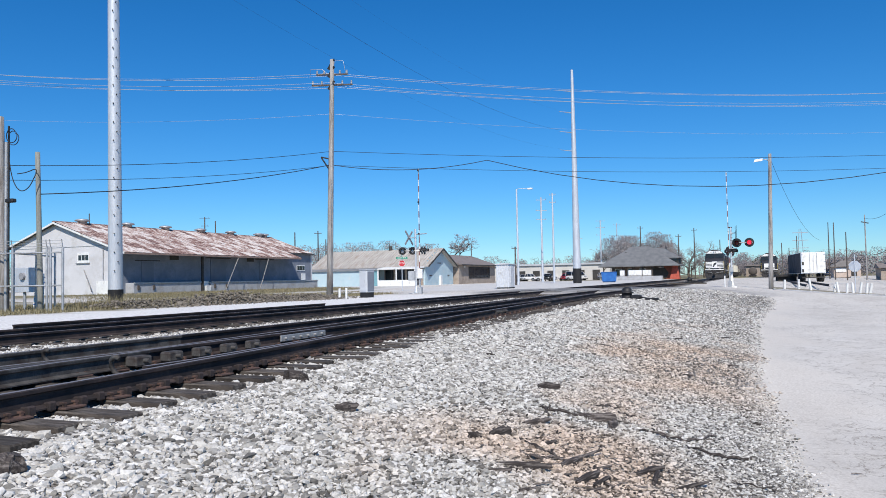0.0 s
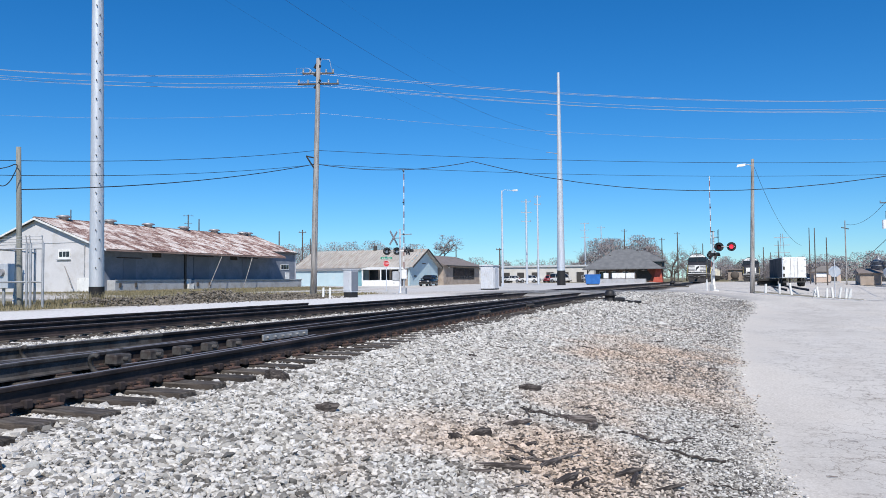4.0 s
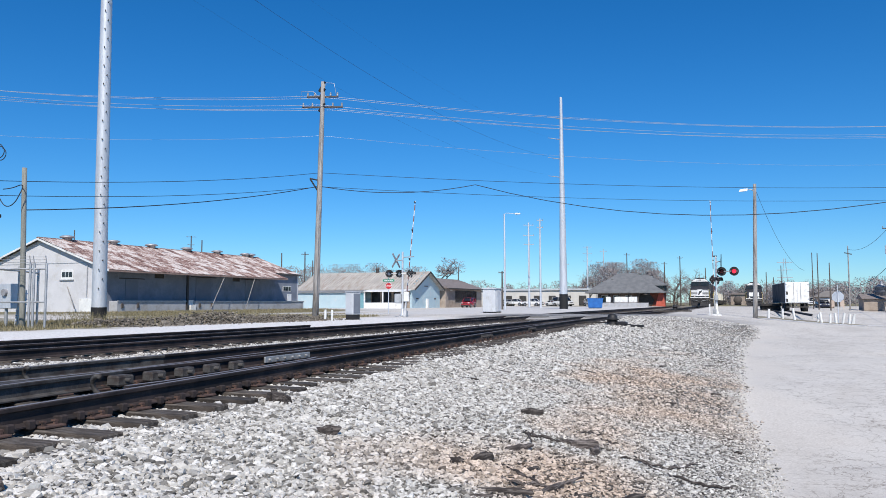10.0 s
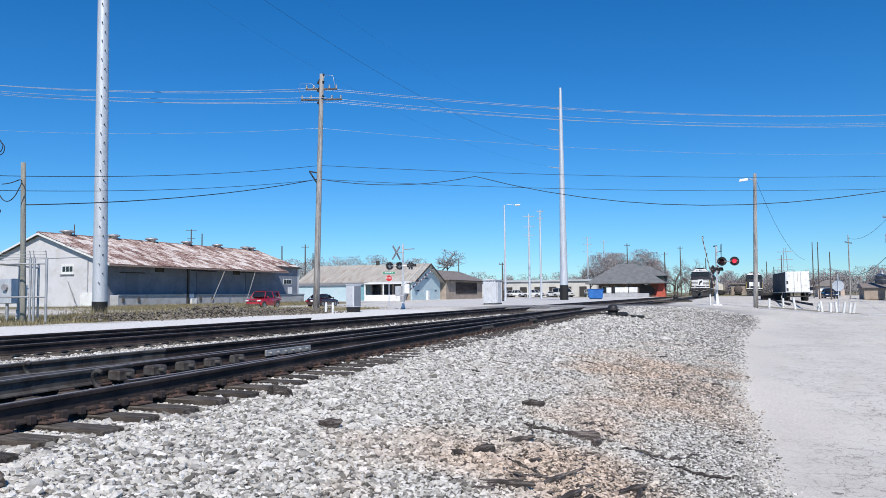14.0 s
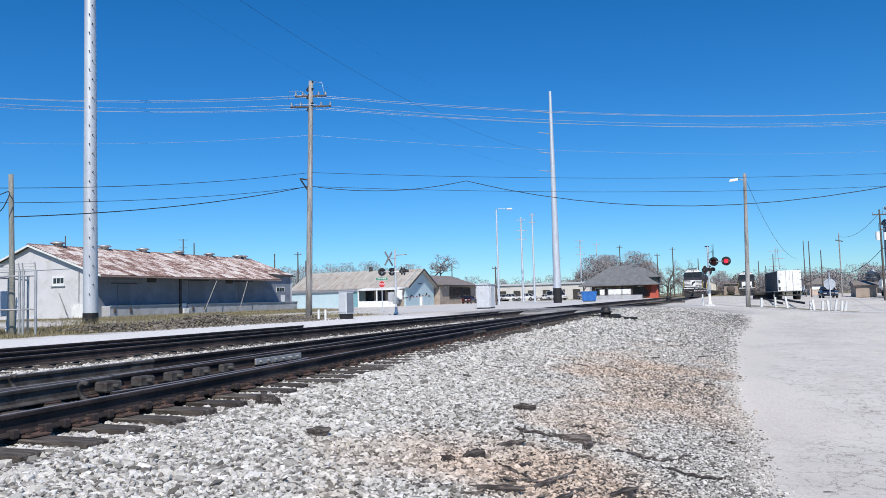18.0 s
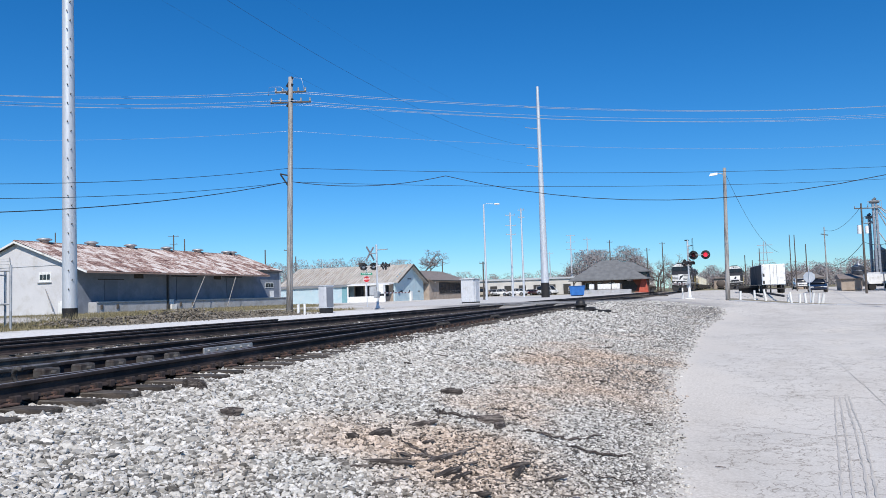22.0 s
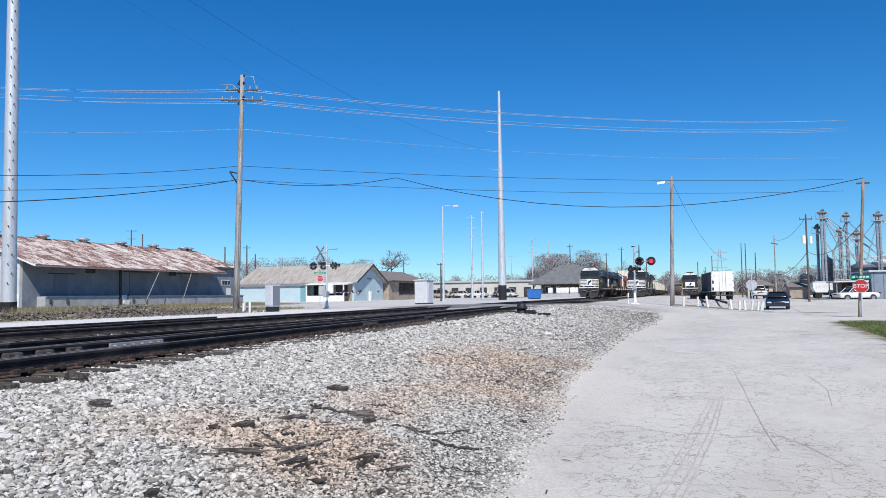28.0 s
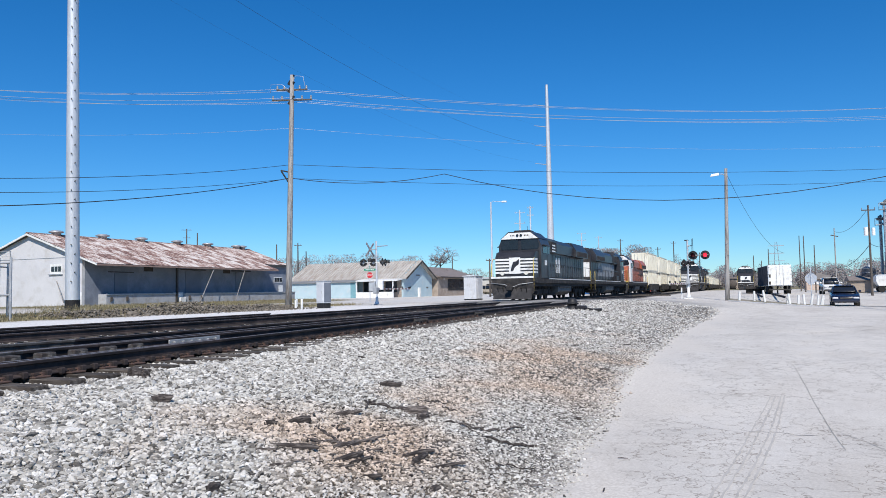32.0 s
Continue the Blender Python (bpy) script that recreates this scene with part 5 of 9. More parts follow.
def tan_shop():
    x1, y0, y1, g = -49.6, 125.6, 146.0, -0.15
    b = thing("shop_building", pose(0, 0, 0), "low tan block shop with brown roof and wide dark window", "building")
    part("wall", Shape().box(x1 - 11, x1, y0, y1, g, 3.55), BROWN_BLOCK, b)
    part("roof", Shape().prism([(x1 + 0.8, 3.45), (x1 - 5.5, 5.65), (x1 - 11.8, 3.45)], "y", y0 - 0.3, y1 + 0.7), BROWN_SHINGLE, b)
    part("fascia", Shape().box(x1 + 0.72, x1 + 0.84, y0 - 0.3, y1 + 0.7, 3.32, 3.52), TRIM_DARK, b)
    f = part("shop_window", Shape().box(x1 + 0.003, x1 + 0.08, 130.6, 142.6, 0.95, 3.1), TRIM_DARK, b)
    for k in range(4):
        part("window_pane", Shape().box(x1 + 0.08, x1 + 0.10, 130.8 + k * 2.95, 133.55 + k * 2.95, 1.05, 3.0), WINDOW_GLASS, f)
    part("wall_lamp", Shape().box(x1 + 0.003, x1 + 0.3, 128.0, 128.3, 3.0, 3.2, 0.05), WHITE_PAINT, b)
    return b


blue_shop()
tan_shop()


# ---- station house ----
def station():
    s = thing("station_house", pose(-23.2, 170, -0.1), "old station house with broad grey hipped roof and brick bay", "building")
    hx, hy = 8.6, 5.0

    def hip(x0, x1, y0, y1, z0, xr0, xr1, yr, z1, th=0.2):
        v = [(x0, y0, z0), (x1, y0, z0), (x1, y1, z0), (x0, y1, z0), (xr0, yr, z1), (xr1, yr, z1)]
        v += [(x, y, z - th) for x, y, z in v]
        return Shape().add(v, [(0, 1, 5, 4), (1, 2, 5), (2, 3, 4, 5), (3, 0, 4), (6, 10, 11, 7), (7, 11, 8), (8, 11, 10, 9), (9, 10, 6), (0, 6, 7, 1), (1, 7, 8, 2), (2, 8, 9, 3), (3, 9, 6, 0)])
    rf = part("roof", hip(-hx, hx, -hy, hy + 3, 3.1, -2.2, 1.6, 1.5, 7.5), GREY_SHINGLE, s)
    part("upper_roof", hip(0.4, 8.6, -2.0, 5.0, 4.75, 2.0, 4.6, 1.5, 7.0), GREY_SHINGLE, s)
    part("chimney", Shape().box(-3.4, -2.9, -0.6, -0.1, 4.8, 6.2, 0.03), TRIM_DARK, rf)
    part("upper_windows", Shape().box(4.8, 8.0, -1.6, -1.5, 3.9, 4.6), WINDOW_GLASS, s)
    part("upper_wall", Shape().box(4.4, 8.2, -1.5, 4.4, 3.0, 4.7), TRIM_DARK, s)
    part("hall_wall", Shape().box(-6.2, 3.0, -1.8, 5.5, 0, 3.0), surface("shaded_brick", (0.16, 0.12, 0.10), (0.26, 0.20, 0.17), 1.5, 0.9), s)
    part("brick_bay", Shape().box(5.2, 8.0, -2.6, 4.5, 0, 3.05), BRICK_RED, s)
    part("buttress", Shape().prism([(6.4, 0), (8.5, 0), (8.1, 3.0), (7.2, 3.0)], "y", -3.4, -2.65), CLOTH_RED, s, "faded red sloping brick buttress")
    ar = Shape()
    ar.prism([(2.2, 0.2), (5.6, 0.2), (6.2, 1.4), (5.4, 2.5), (3.4, 2.7), (2.3, 1.8)], "y", -2.75, -2.66)
    part("archway", ar, TRIM_DARK, s)
    for k in range(6):
        x = -7.6 + k * 2.1
        part("porch_post", Shape().box(x - 0.12, x + 0.12, -4.2, -3.95, 0, 3.0), POLE_DARK, s)
        part("post_brace", Shape().prism([(x - 0.1, 2.1), (x + 0.1, 2.1), (x + 0.75, 2.95), (x + 0.5, 2.95)], "y", -4.15, -4.02), POLE_DARK, s)
    for k in range(3):
        f = part("window", Shape().box(-5.4 + k * 2.6, -4.0 + k * 2.6, -1.84, -1.80, 0.9, 2.5), WHITE_PAINT, s)
        part("window_pane", Shape().box(-5.3 + k * 2.6, -4.1 + k * 2.6, -1.86, -1.84, 1.0, 2.4), WINDOW_GLASS, f)
    p = tagged(part("platform", Shape().box(-27.0, -16.6, 151.2, 152.6, -0.3, 0.72, 0.03), DOCK_CONCRETE), "low pale concrete platform wall before the station", "platform")
    for x, w in ((-24.9, 0.9), (-23.2, 2.6), (-20.4, 1.6)):
        q = thing("cargo_crate", pose(x, 151.9, 0.72), "white wrapped pallet load on the concrete platform", "crate", "white pallet loads")
        part("load", Shape().box(0, w, -0.5, 0.5, 0.12, 1.2, 0.05), WHITE_PAINT, q)
        part("pallet", Shape().box(0, w, -0.5, 0.5, 0.0, 0.10), POLE_WOOD, q)
    return s


station()


# ---- poles, wires, signals ----
def wood_pole(name, x, y, top_x, top_y, top_z, r0, r1, mat, label, group="wooden poles"):
    z0 = land_z(x, y)
    p = thing(name, pose(x, y, z0), label, "pole", group)
    a, b = Vector((0, 0, -0.4)), Vector((top_x - x, top_y - y, top_z - z0))
    s = Shape()
    pts = [a.lerp(b, k / 6) for k in range(7)]
    s.tube(pts, [r0 + (r1 - r0) * k / 6 for k in range(7)], 12)
    part("shaft", s, mat, p)
    return p


def monopole(x, y, tx, ty, top, r0, r1, band, label, rungs=()):
    z0 = land_z(x, y)
    p = thing("steel_transmission_pole", pose(x, y, z0), label, "pole", "steel transmission poles")
    b = Vector((tx - x, ty - y, top - z0))
    k = band / b.z
    part("base_sleeve", Shape().rod((0, 0, -0.3), b * k, r0 * 1.06, r0 * 1.05, 12), BLACK_COAT, p, "black coated base")
    part("shaft", Shape().rod(b * k, b, r0, r1, 12), GALV, p)
    for (z, sx, sy, ln) in rungs:
        q = b * (z / b.z)
        r = r0 + (r1 - r0) * z / b.z
        part("step_bolt", Shape().rod(q + Vector((sx * r * 0.9, sy * r * 0.9, 0)), q + Vector((sx * (r + ln), sy * (r + ln), ln * 0.35)), 0.026, n=5), TRIM_DARK, p)
    return p


rung_a = [(1.6 + k * 0.9, 0.62, -0.78, 0.10) for k in range(24)] + [(2.05 + k * 0.9, 0.90, -0.42, 0.09) for k in range(24)]
POLE_A = monopole(-28.69, 27.08, -28.1, 26.3, 27.0, 0.335, 0.20, 0.72, "tall galvanised steel pole with step bolts and black base", rung_a)
POLE_C = monopole(-22.88, 103.3, -22.6, 102.0, 29.9, 0.56, 0.18, 2.1, "very tall tapered steel pole with a black base", [])
for z in (27.0, 24.0, 21.2, 18.6):
    part("davit_arm", Shape().rod((0.26 * z / 30, -0.9 * z / 30, z), (-1.5, -1.3 - z * 0.03, z + 0.15), 0.07, 0.03, 6), GALV_DULL, POLE_C)

PB = wood_pole("utility_pole", -22.2, 36.2, -21.65, 35.9, 13.4, 0.19, 0.12, POLE_WOOD, "weathered grey wooden utility pole with crossarms and insulators")
o = Vector((-22.2, 36.2, land_z(-22.2, 36.2)))
for z, w in ((12.55, 1.0), (11.95, 1.3)):
    part("crossarm", Shape().box(-0.9 * w, 0.9 * w, -0.035, 0.035, -0.045, 0.045, 0.01), POLE_DARK, PB, m=pose(0.5, -0.25, z - o.z, 0, 0, 20))
    for k in (-0.85, -0.45, 0.45, 0.85):
        part("insulator", Shape().lathe([(0.05, -0.05), (0.06, 0.08), (0.03, 0.1), (0.06, 0.13), (0.03, 0.2)], 8), PORCELAIN, PB, m=pose(0.5 + k * w * math.cos(radians(20)), -0.25 + k * w * math.sin(radians(20)), z - o.z + 0.05))
for dz, ln in ((0.25, 0.55), (-0.2, 0.6), (-0.9, 0.45)):
    part("switch_bar", Shape().rod((0.45 - 0.15, -0.3, 12.6 - o.z + dz), (0.45 + 0.22, -0.3, 12.6 - o.z + dz + ln), 0.09, 0.07, 8), SIGNAL_BLACK, PB)
jump = Shape()
jump.tube([(0.5, -0.3, 12.9), (0.75, -0.25, 13.45), (1.15, -0.1, 13.4), (1.3, -0.05, 12.6)], 0.012, 5)
jump.tube([(0.5, -0.3, 12.5), (0.0, -0.5, 12.95), (-0.7, -0.6, 13.0), (-0.75, -0.6, 12.5)], 0.012, 5)
part("jumper_wires", jump, WIRE, PB)
br = Shape().rod((0.28, -0.1, 7.85), (-0.25, -0.33, 7.98), 0.04, n=6).rod((0.30, -0.1, 7.05), (-0.22, -0.32, 7.94), 0.045, n=6)
part("bracket", br, SIGNAL_BLACK, PB)
part("ground_wire", Shape().tube([(0.2, -0.2, 0.2), (0.35, -0.28, 5), (0.55, -0.36, 11)], 0.015, 5), GALV_DULL, PB)

PD = wood_pole("street_light_pole", 1.1, 57.0, 1.35, 57.0, 9.25, 0.165, 0.105, POLE_WOOD, "weathered wooden pole with a cobra-head street light")
zD = land_z(1.1, 57.0)
part("lamp_arm", Shape().tube([(0.2, 0, 8.72 - zD), (0.0, -0.04, 8.86 - zD), (-0.3, -0.08, 8.86 - zD)], 0.03, 6), GALV_DULL, PD)
part("lamp_head", Shape().add(*(lambda v: (v, [(0, 1, 2, 3), (7, 6, 5, 4), (0, 4, 5, 1), (1, 5, 6, 2), (2, 6, 7, 3), (3, 7, 4, 0)]))(
    [(-0.25, -0.18, 8.77 - zD), (-0.82, -0.22, 8.72 - zD), (-0.82, 0.02, 8.72 - zD), (-0.25, -0.02, 8.77 - zD), (-0.23, -0.15, 8.94 - zD), (-0.75, -0.18, 8.89 - zD), (-0.75, -0.02, 8.89 - zD), (-0.23, -0.05, 8.94 - zD)])), SIGN_WHITE, PD)
part("service_wire", Shape().tube([(0.3 + 4.9 * u, 26 * u, 8.8 - zD - 4.8 * (1 - (1 - u) ** 2)) for u in np.linspace(0, 1, 14)], 0.012, 5), CABLE, PD)

PG = wood_pole("wooden_post", -24.6, 19.7, -24.55, 19.5, 5.85, 0.105, 0.085, POLE_WOOD_GREEN, "greenish treated wooden post")
P0 = wood_pole("utility_pole", -25.7, 19.0, -25.9, 18.9, 7.2, 0.22, 0.20, POLE_WOOD, "thick weathered utility pole with cables")
part("conduit", Shape().rod((0.27, -0.1, 0), (0.27, -0.1, 6.3), 0.06, n=8), GALV_DULL, P0)
part("conduit", Shape().rod((0.42, -0.1, 0), (0.40, -0.1, 6.9), 0.035, n=8), CABLE, P0)
coil = Shape()
coil.tube([(0.55 + 0.26 * math.cos(a) + 0.006 * k, -0.15, 6.55 + 0.24 * math.sin(a) - 0.006 * k) for k, a in enumerate(np.arange(0.3, 14.2, 0.4))], 0.016, 5)
loop = [(0.45, -0.15, 6.3), (0.48, -0.15, 5.6), (0.62, -0.12, 4.9), (0.85, -0.08, 4.5), (1.05, 0.0, 4.42), (1.25, 0.1, 4.6), (1.36, 0.2, 4.95), (1.38, 0.3, 5.2), (1.2, 0.35, 5.3), (1.0, 0.3, 5.22), (0.8, 0.2, 5.15), (0.5, 0, 5.1)]
for turn in range(2):
    loop = [q for a, b in zip(loop[:-1], loop[1:]) for q in (tuple(0.75 * i + 0.25 * j for i, j in zip(a, b)), tuple(0.25 * i + 0.75 * j for i, j in zip(a, b)))]
coil.tube(loop, 0.018, 5)
part("cable_loop", coil, CABLE, P0)
part("flood_lamp", Shape().box(0.45, 0.85, -0.3, -0.1, 4.02, 4.16, 0.03), SIGNAL_BLACK, P0)

PR = wood_pole("utility_pole", 10.4, 42.2, 10.83, 42.0, 6.27, 0.09, 0.07, POLE_WOOD_RED, "reddish wooden utility pole beside the stop sign")
zR = land_z(10.4, 42.2)
part("crossarm", Shape().box(-0.3, 0.3, -0.035, 0.035, -0.04, 0.04, 0.01), POLE_DARK, PR, m=pose(0.42, -0.2, 6.1 - zR))


def sag(a, b, drop, n=12):
    a, b = Vector(a), Vector(b)
    return [a.lerp(b, k / n) - Vector((0, 0, drop * 4 * (k / n) * (1 - k / n))) for k in range(n + 1)]


def wire(pts, r, mat, label):
    return tagged(part("overhead_wire", Shape().tube(pts, r, 5), mat), label, "wire", "overhead wires")


for dz, dy in ((0.0, 0.0), (0.10, 0.5)):
    wire(sag((-47.7, 29.3 + dy, 14.57 + dz), (-21.7, 35.95 + dy, 12.62), 0.5) + sag((-21.7, 35.95 + dy, 12.62), (16.0, 71.2 + dy, 15.43 + dz), 0.8)[1:], 0.011, WIRE, "thin bright bare power line")
for dz, dy in ((0.0, -0.3), (-0.14, 0.4), (0.12, 0.9)):
    wire(sag((-47.7, 29.3 + dy, 14.22 + dz), (-21.7, 36.0 + dy, 12.02), 0.5) + sag((-21.7, 36.0 + dy, 12.02), (16.0, 71.2 + dy, 14.7 + dz), 0.8)[1:], 0.010, WIRE, "thin bright bare power line")
wire(sag((-25.8, 18.95, 5.37), (-21.9, 36.1, 8.2), 0.25) + sag((-21.9, 36.1, 8.2), (13.2, 59.45, 8.70), 0.38)[1:], 0.013, CABLE, "thin dark service wire")
wire(sag((-25.8, 18.95, 4.82), (-21.9, 36.1, 7.4), 0.25) + sag((-21.9, 36.1, 7.4), (13.17, 59.47, 7.85), 0.42)[1:], 0.012, CABLE, "thin dark service wire")
wire(sag((-24.6, 19.6, 4.28), (-21.95, 36.08, 7.43), 0.3) + sag((-21.95, 36.08, 7.43), (-14.07, 40.46, 7.68), 0.42)[1:] + sag((-14.07, 40.46, 7.68), (10.84, 42.0, 6.36), 1.62)[1:], 0.020, CABLE, "black sagging communication cable")
wire(sag((-47.7, 29.3, 11.6), (-21.75, 35.95, 10.3), 0.45) + sag((-21.75, 35.95, 10.3), (16.0, 71.2, 12.2), 0.75)[1:], 0.006, WIRE, "thin bright bare neutral line")
# a far high line that crosses the view from above
for zc, r in ((24.15, 0.003), (21.35, 0.010), (18.75, 0.004)):
    wire(sag((-30.0, 27.0, zc + 0.85), (-24.4, 101.4 - zc * 0.03, zc), 2.3, 20), r, CABLE, "thin dark line strung between the tall steel poles")


# ---- crossing signals ----
def lamp_pair(parent, m, lit, lens=None):
    s = Shape().rod((-0.62, 0, 0), (0.62, 0, 0), 0.03, n=8)
    bar = part("lamp_bar", s, GALV_DULL, parent, m=m)
    for k, x in enumerate((-0.40, 0.40)):
        part("lamp_backing", Shape().disc((x, 0.02, 0), (0, 1, 0), 0.31, 0.025, 28), SIGNAL_BLACK, bar)
        hood = Shape()
        nseg = 12
        v = []
        for ang in np.linspace(-0.35, math.pi + 0.35, nseg):
            for yy, r in ((0.0, 0.17), (-0.30, 0.17)):
                v.append((x + r * math.cos(ang), yy, r * math.sin(ang)))
        for ang in np.linspace(-0.35, math.pi + 0.35, nseg):
            for yy, r in ((0.0, 0.155), (-0.30, 0.155)):
                v.append((x + r * math.cos(ang), yy, r * math.sin(ang)))
        f = []
        for q in range(nseg - 1):
            f.append((2 * q, 2 * q + 1, 2 * q + 3, 2 * q + 2))
            b0 = 2 * nseg
            f.append((b0 + 2 * q, b0 + 2 * q + 2, b0 + 2 * q + 3, b0 + 2 * q + 1))
            f.append((2 * q + 1, b0 + 2 * q + 1, b0 + 2 * q + 3, 2 * q + 3))
        hood.add(v, f)
        part("lamp_hood", hood, SIGNAL_BLACK, bar)
        part("lens", Shape().lathe([(0.15, 0.0), (0.12, 0.03), (0.05, 0.045), (0.0, 0.048)], 20), LENS_LIT if k == lit else lens or LENS_RED, bar, m=pose(x, 0.0, 0, 90))
        part("lamp_can", Shape().rod((x, 0.03, 0), (x, 0.2, 0), 0.14, 0.12, 14), SIGNAL_BLACK, bar)
    return bar


def crossing_signal(x, y, face, label, arm_len, lit):
    """face: the way the front lamps look, in degrees about z (0: to -y)."""
    z0 = land_z(x, y)
    c = thing("crossing_signal", pose(x, y, z0), label, "railway signal", "crossing signals")
    part("foundation", Shape().box(-0.25, 0.25, -0.25, 0.25, -0.2, 0.06, 0.02), DOCK_CONCRETE, c)
    part("base_casting", Shape().lathe([(0.15, 0.05), (0.14, 0.12), (0.09, 0.25), (0.08, 0.5)], 12), GALV, c)
    part("mast", Shape().rod((0, 0, 0.1), (0, 0, 4.1), 0.065, n=10), GALV, c)
    R = pose(0, 0, 0, 0, 0, face)
    X = pose(-0.55, 0, 0, 0, 0, 82)
    part("crossbuck_bracket", Shape().rod((0, 0, 3.55), (-0.55, 0, 3.55), 0.03, n=6), GALV_DULL, c)
    for k in (-1, 1):
        part("crossbuck_blade", Shape().box(-0.6, 0.6, -0.012, 0.012, -0.07, 0.07), PORCELAIN, c, m=X @ pose(0, -0.09 - 0.03 * (k + 1) / 2, 3.55, 0, 45 * k, 0))
    # pale GALV on the lenses paints the reflection in their red glass
    lamp_pair(c, pose(-0.5, -0.16, 2.72, 0, 0, 22) @ Matrix.Scale(0.8, 4), lit, GALV)
    lamp_pair(c, pose(0.55, 0.0, 2.72, 0, 0, 100) @ Matrix.Scale(0.8, 4), -1, GALV)
    part("lamp_arm", Shape().rod((-0.5, -0.05, 2.72), (0.75, 0.0, 2.72), 0.04), WHITE_PAINT, c)
    part("side_bracket", Shape().rod((0, 0, 3.75), (0.75, 0.1, 3.78), 0.03, n=6), GALV_DULL, c)
    part("control_box", Shape().box(-0.28, 0.28, -0.42, -0.08, 0.95, 1.55, 0.04), WHITE_PAINT, c, m=R)
    part("gate_gear", Shape().box(-0.22, 0.22, 0.05, 0.5, 0.85, 1.45, 0.04), GALV_DULL, c, m=R)
    return c


FADED_RED = surface("faded_gate_red", (0.16, 0.07, 0.07), (0.27, 0.13, 0.12), 3, 0.7)


def gate_arm(parent, length, m):
    a = part("gate_arm", Shape().box(-0.02, 0.02, 0.3, length, -0.035, 0.035, 0.008), WHITE_PAINT, parent, "red and white striped gate arm", m=m)
    for k in range(int(length / 0.8)):
        part("red_band", Shape().box(-0.023, 0.023, 0.6 + k * 0.8, 1.0 + k * 0.8, -0.038, 0.038), FADED_RED, a)
    part("counterweight", Shape().box(-0.12, 0.12, -1.1, -0.6, -0.3, 0.1, 0.03).box(-0.05, 0.05, -0.7, 0.35, -0.06, 0.06), GALV_DULL, a)
    for k in range(3):
        y = length * (0.4 + 0.29 * k)
        part("arm_lamp", Shape().rod((0, y, 0.03), (0, y, 0.17), 0.05, n=8), SIGNAL_BLACK, a)
    return a


SIG_L = crossing_signal(-19.6, 42.3, 110, "galvanised crossing signal with crossbuck, dark lamps and a gate", 6.6, -1)


def cantilever_signal():
    """The slim signal at the lane: front lamps held out on an arm, a second pair turned aside, the crossbuck edge-on."""
    z0 = land_z(-1.38, 54.5)
    c = thing("crossing_signal", pose(-1.38, 54.5, z0), "slim galvanised crossing signal with a glowing red lamp and gate", "railway signal", "crossing signals")
    part("foundation", Shape().box(-0.3, 0.3, -0.3, 0.3, -0.2, 0.08, 0.02), WHITE_PAINT, c)
    part("base_casting", Shape().lathe([(0.16, 0.08), (0.14, 0.2), (0.10, 0.35), (0.085, 0.8)], 12), WHITE_PAINT, c)
    part("mast", Shape().rod((0, 0, 0.1), (0.03, 0, 4.0 - z0), 0.06, n=10), GALV, c)
    part("mast_cap", Shape().box(-0.16, 0.12, -0.05, 0.05, 3.95 - z0, 4.03 - z0, 0.02), SIGNAL_BLACK, c)
    rung = Shape()
    for k in range(9):
        rung.rod((-0.02, -0.06, 1.9 + 0.22 * k), (0.16, -0.08, 1.9 + 0.22 * k), 0.016, n=5)
    part("step_rungs", rung, GALV_DULL, c)
    part("arm", Shape().rod((0, 0, 2.92 - z0), (0.82, -0.02, 2.92 - z0), 0.035, n=8), GALV_DULL, c)
    lamp_pair(c, pose(0.79, -0.14, 2.92 - z0, 0, 0, -2), 1)
    lamp_pair(c, pose(-0.03, -0.1, 2.34 - z0, 0, 0, 68), -1)
    part("arm", Shape().rod((-0.4, -0.04, 2.52 - z0), (0.4, 0.04, 2.52 - z0), 0.03, n=8), GALV_DULL, c)
    for k in (-1, 1):
        part("crossbuck_blade", Shape().box(-0.6, 0.6, -0.012, 0.012, -0.11, 0.11), SIGNAL_BLACK, c, m=pose(0.36 + 0.03 * k, 0, 3.62 - z0, 0, 0, 92) @ pose(0, 0, 0, 0, 45 * k, 0))
    part("crossbuck_bracket", Shape().rod((0, 0, 3.6 - z0), (0.36, 0, 3.6 - z0), 0.03, n=6), GALV_DULL, c)
    part("control_box", Shape().box(-0.12, 0.12, -0.2, -0.07, 1.05, 1.4, 0.02), GALV_DULL, c)
    part("marker_post", Shape().rod((-0.45, -0.2, -0.1), (-0.45, -0.2, 0.8), 0.05, n=8), WHITE_PAINT, c)
    return c


SIG_R = cantilever_signal()
ARM_L = gate_arm(SIG_L, 6.9, pose(0.25, 0, 1.02, 88, 0, 8))
ARM_R = gate_arm(SIG_R, 6.9, pose(-0.12, -0.1, 1.05, 88, 0, 175.5))


# ---- far poles ----
def far_pole(x, y, h, r, mat, label, arms=(), steel=False):
    z = land_z(x, y)
    p = thing("utility_pole", pose(x, y, z), label, "pole", "distant poles")
    part("shaft", Shape().rod((0, 0, -0.3), (0, 0, h - z), r, r * 0.6, 8), mat, p)
    for za, w, yaw in arms:
        part("crossarm", Shape().box(-w * 0.8, w * 0.8, -0.05, 0.05, -0.05, 0.05), GALV_DULL if steel else POLE_DARK, p, m=pose(0, 0, za - z, 0, 0, yaw))
        for k in (-0.9, 0, 0.9):
            part("insulator", Shape().rod((k * w * 0.8, 0, za - z), (k * w * 0.8, 0, za - z + 0.25), 0.04, n=6), PORCELAIN, p)
    return p


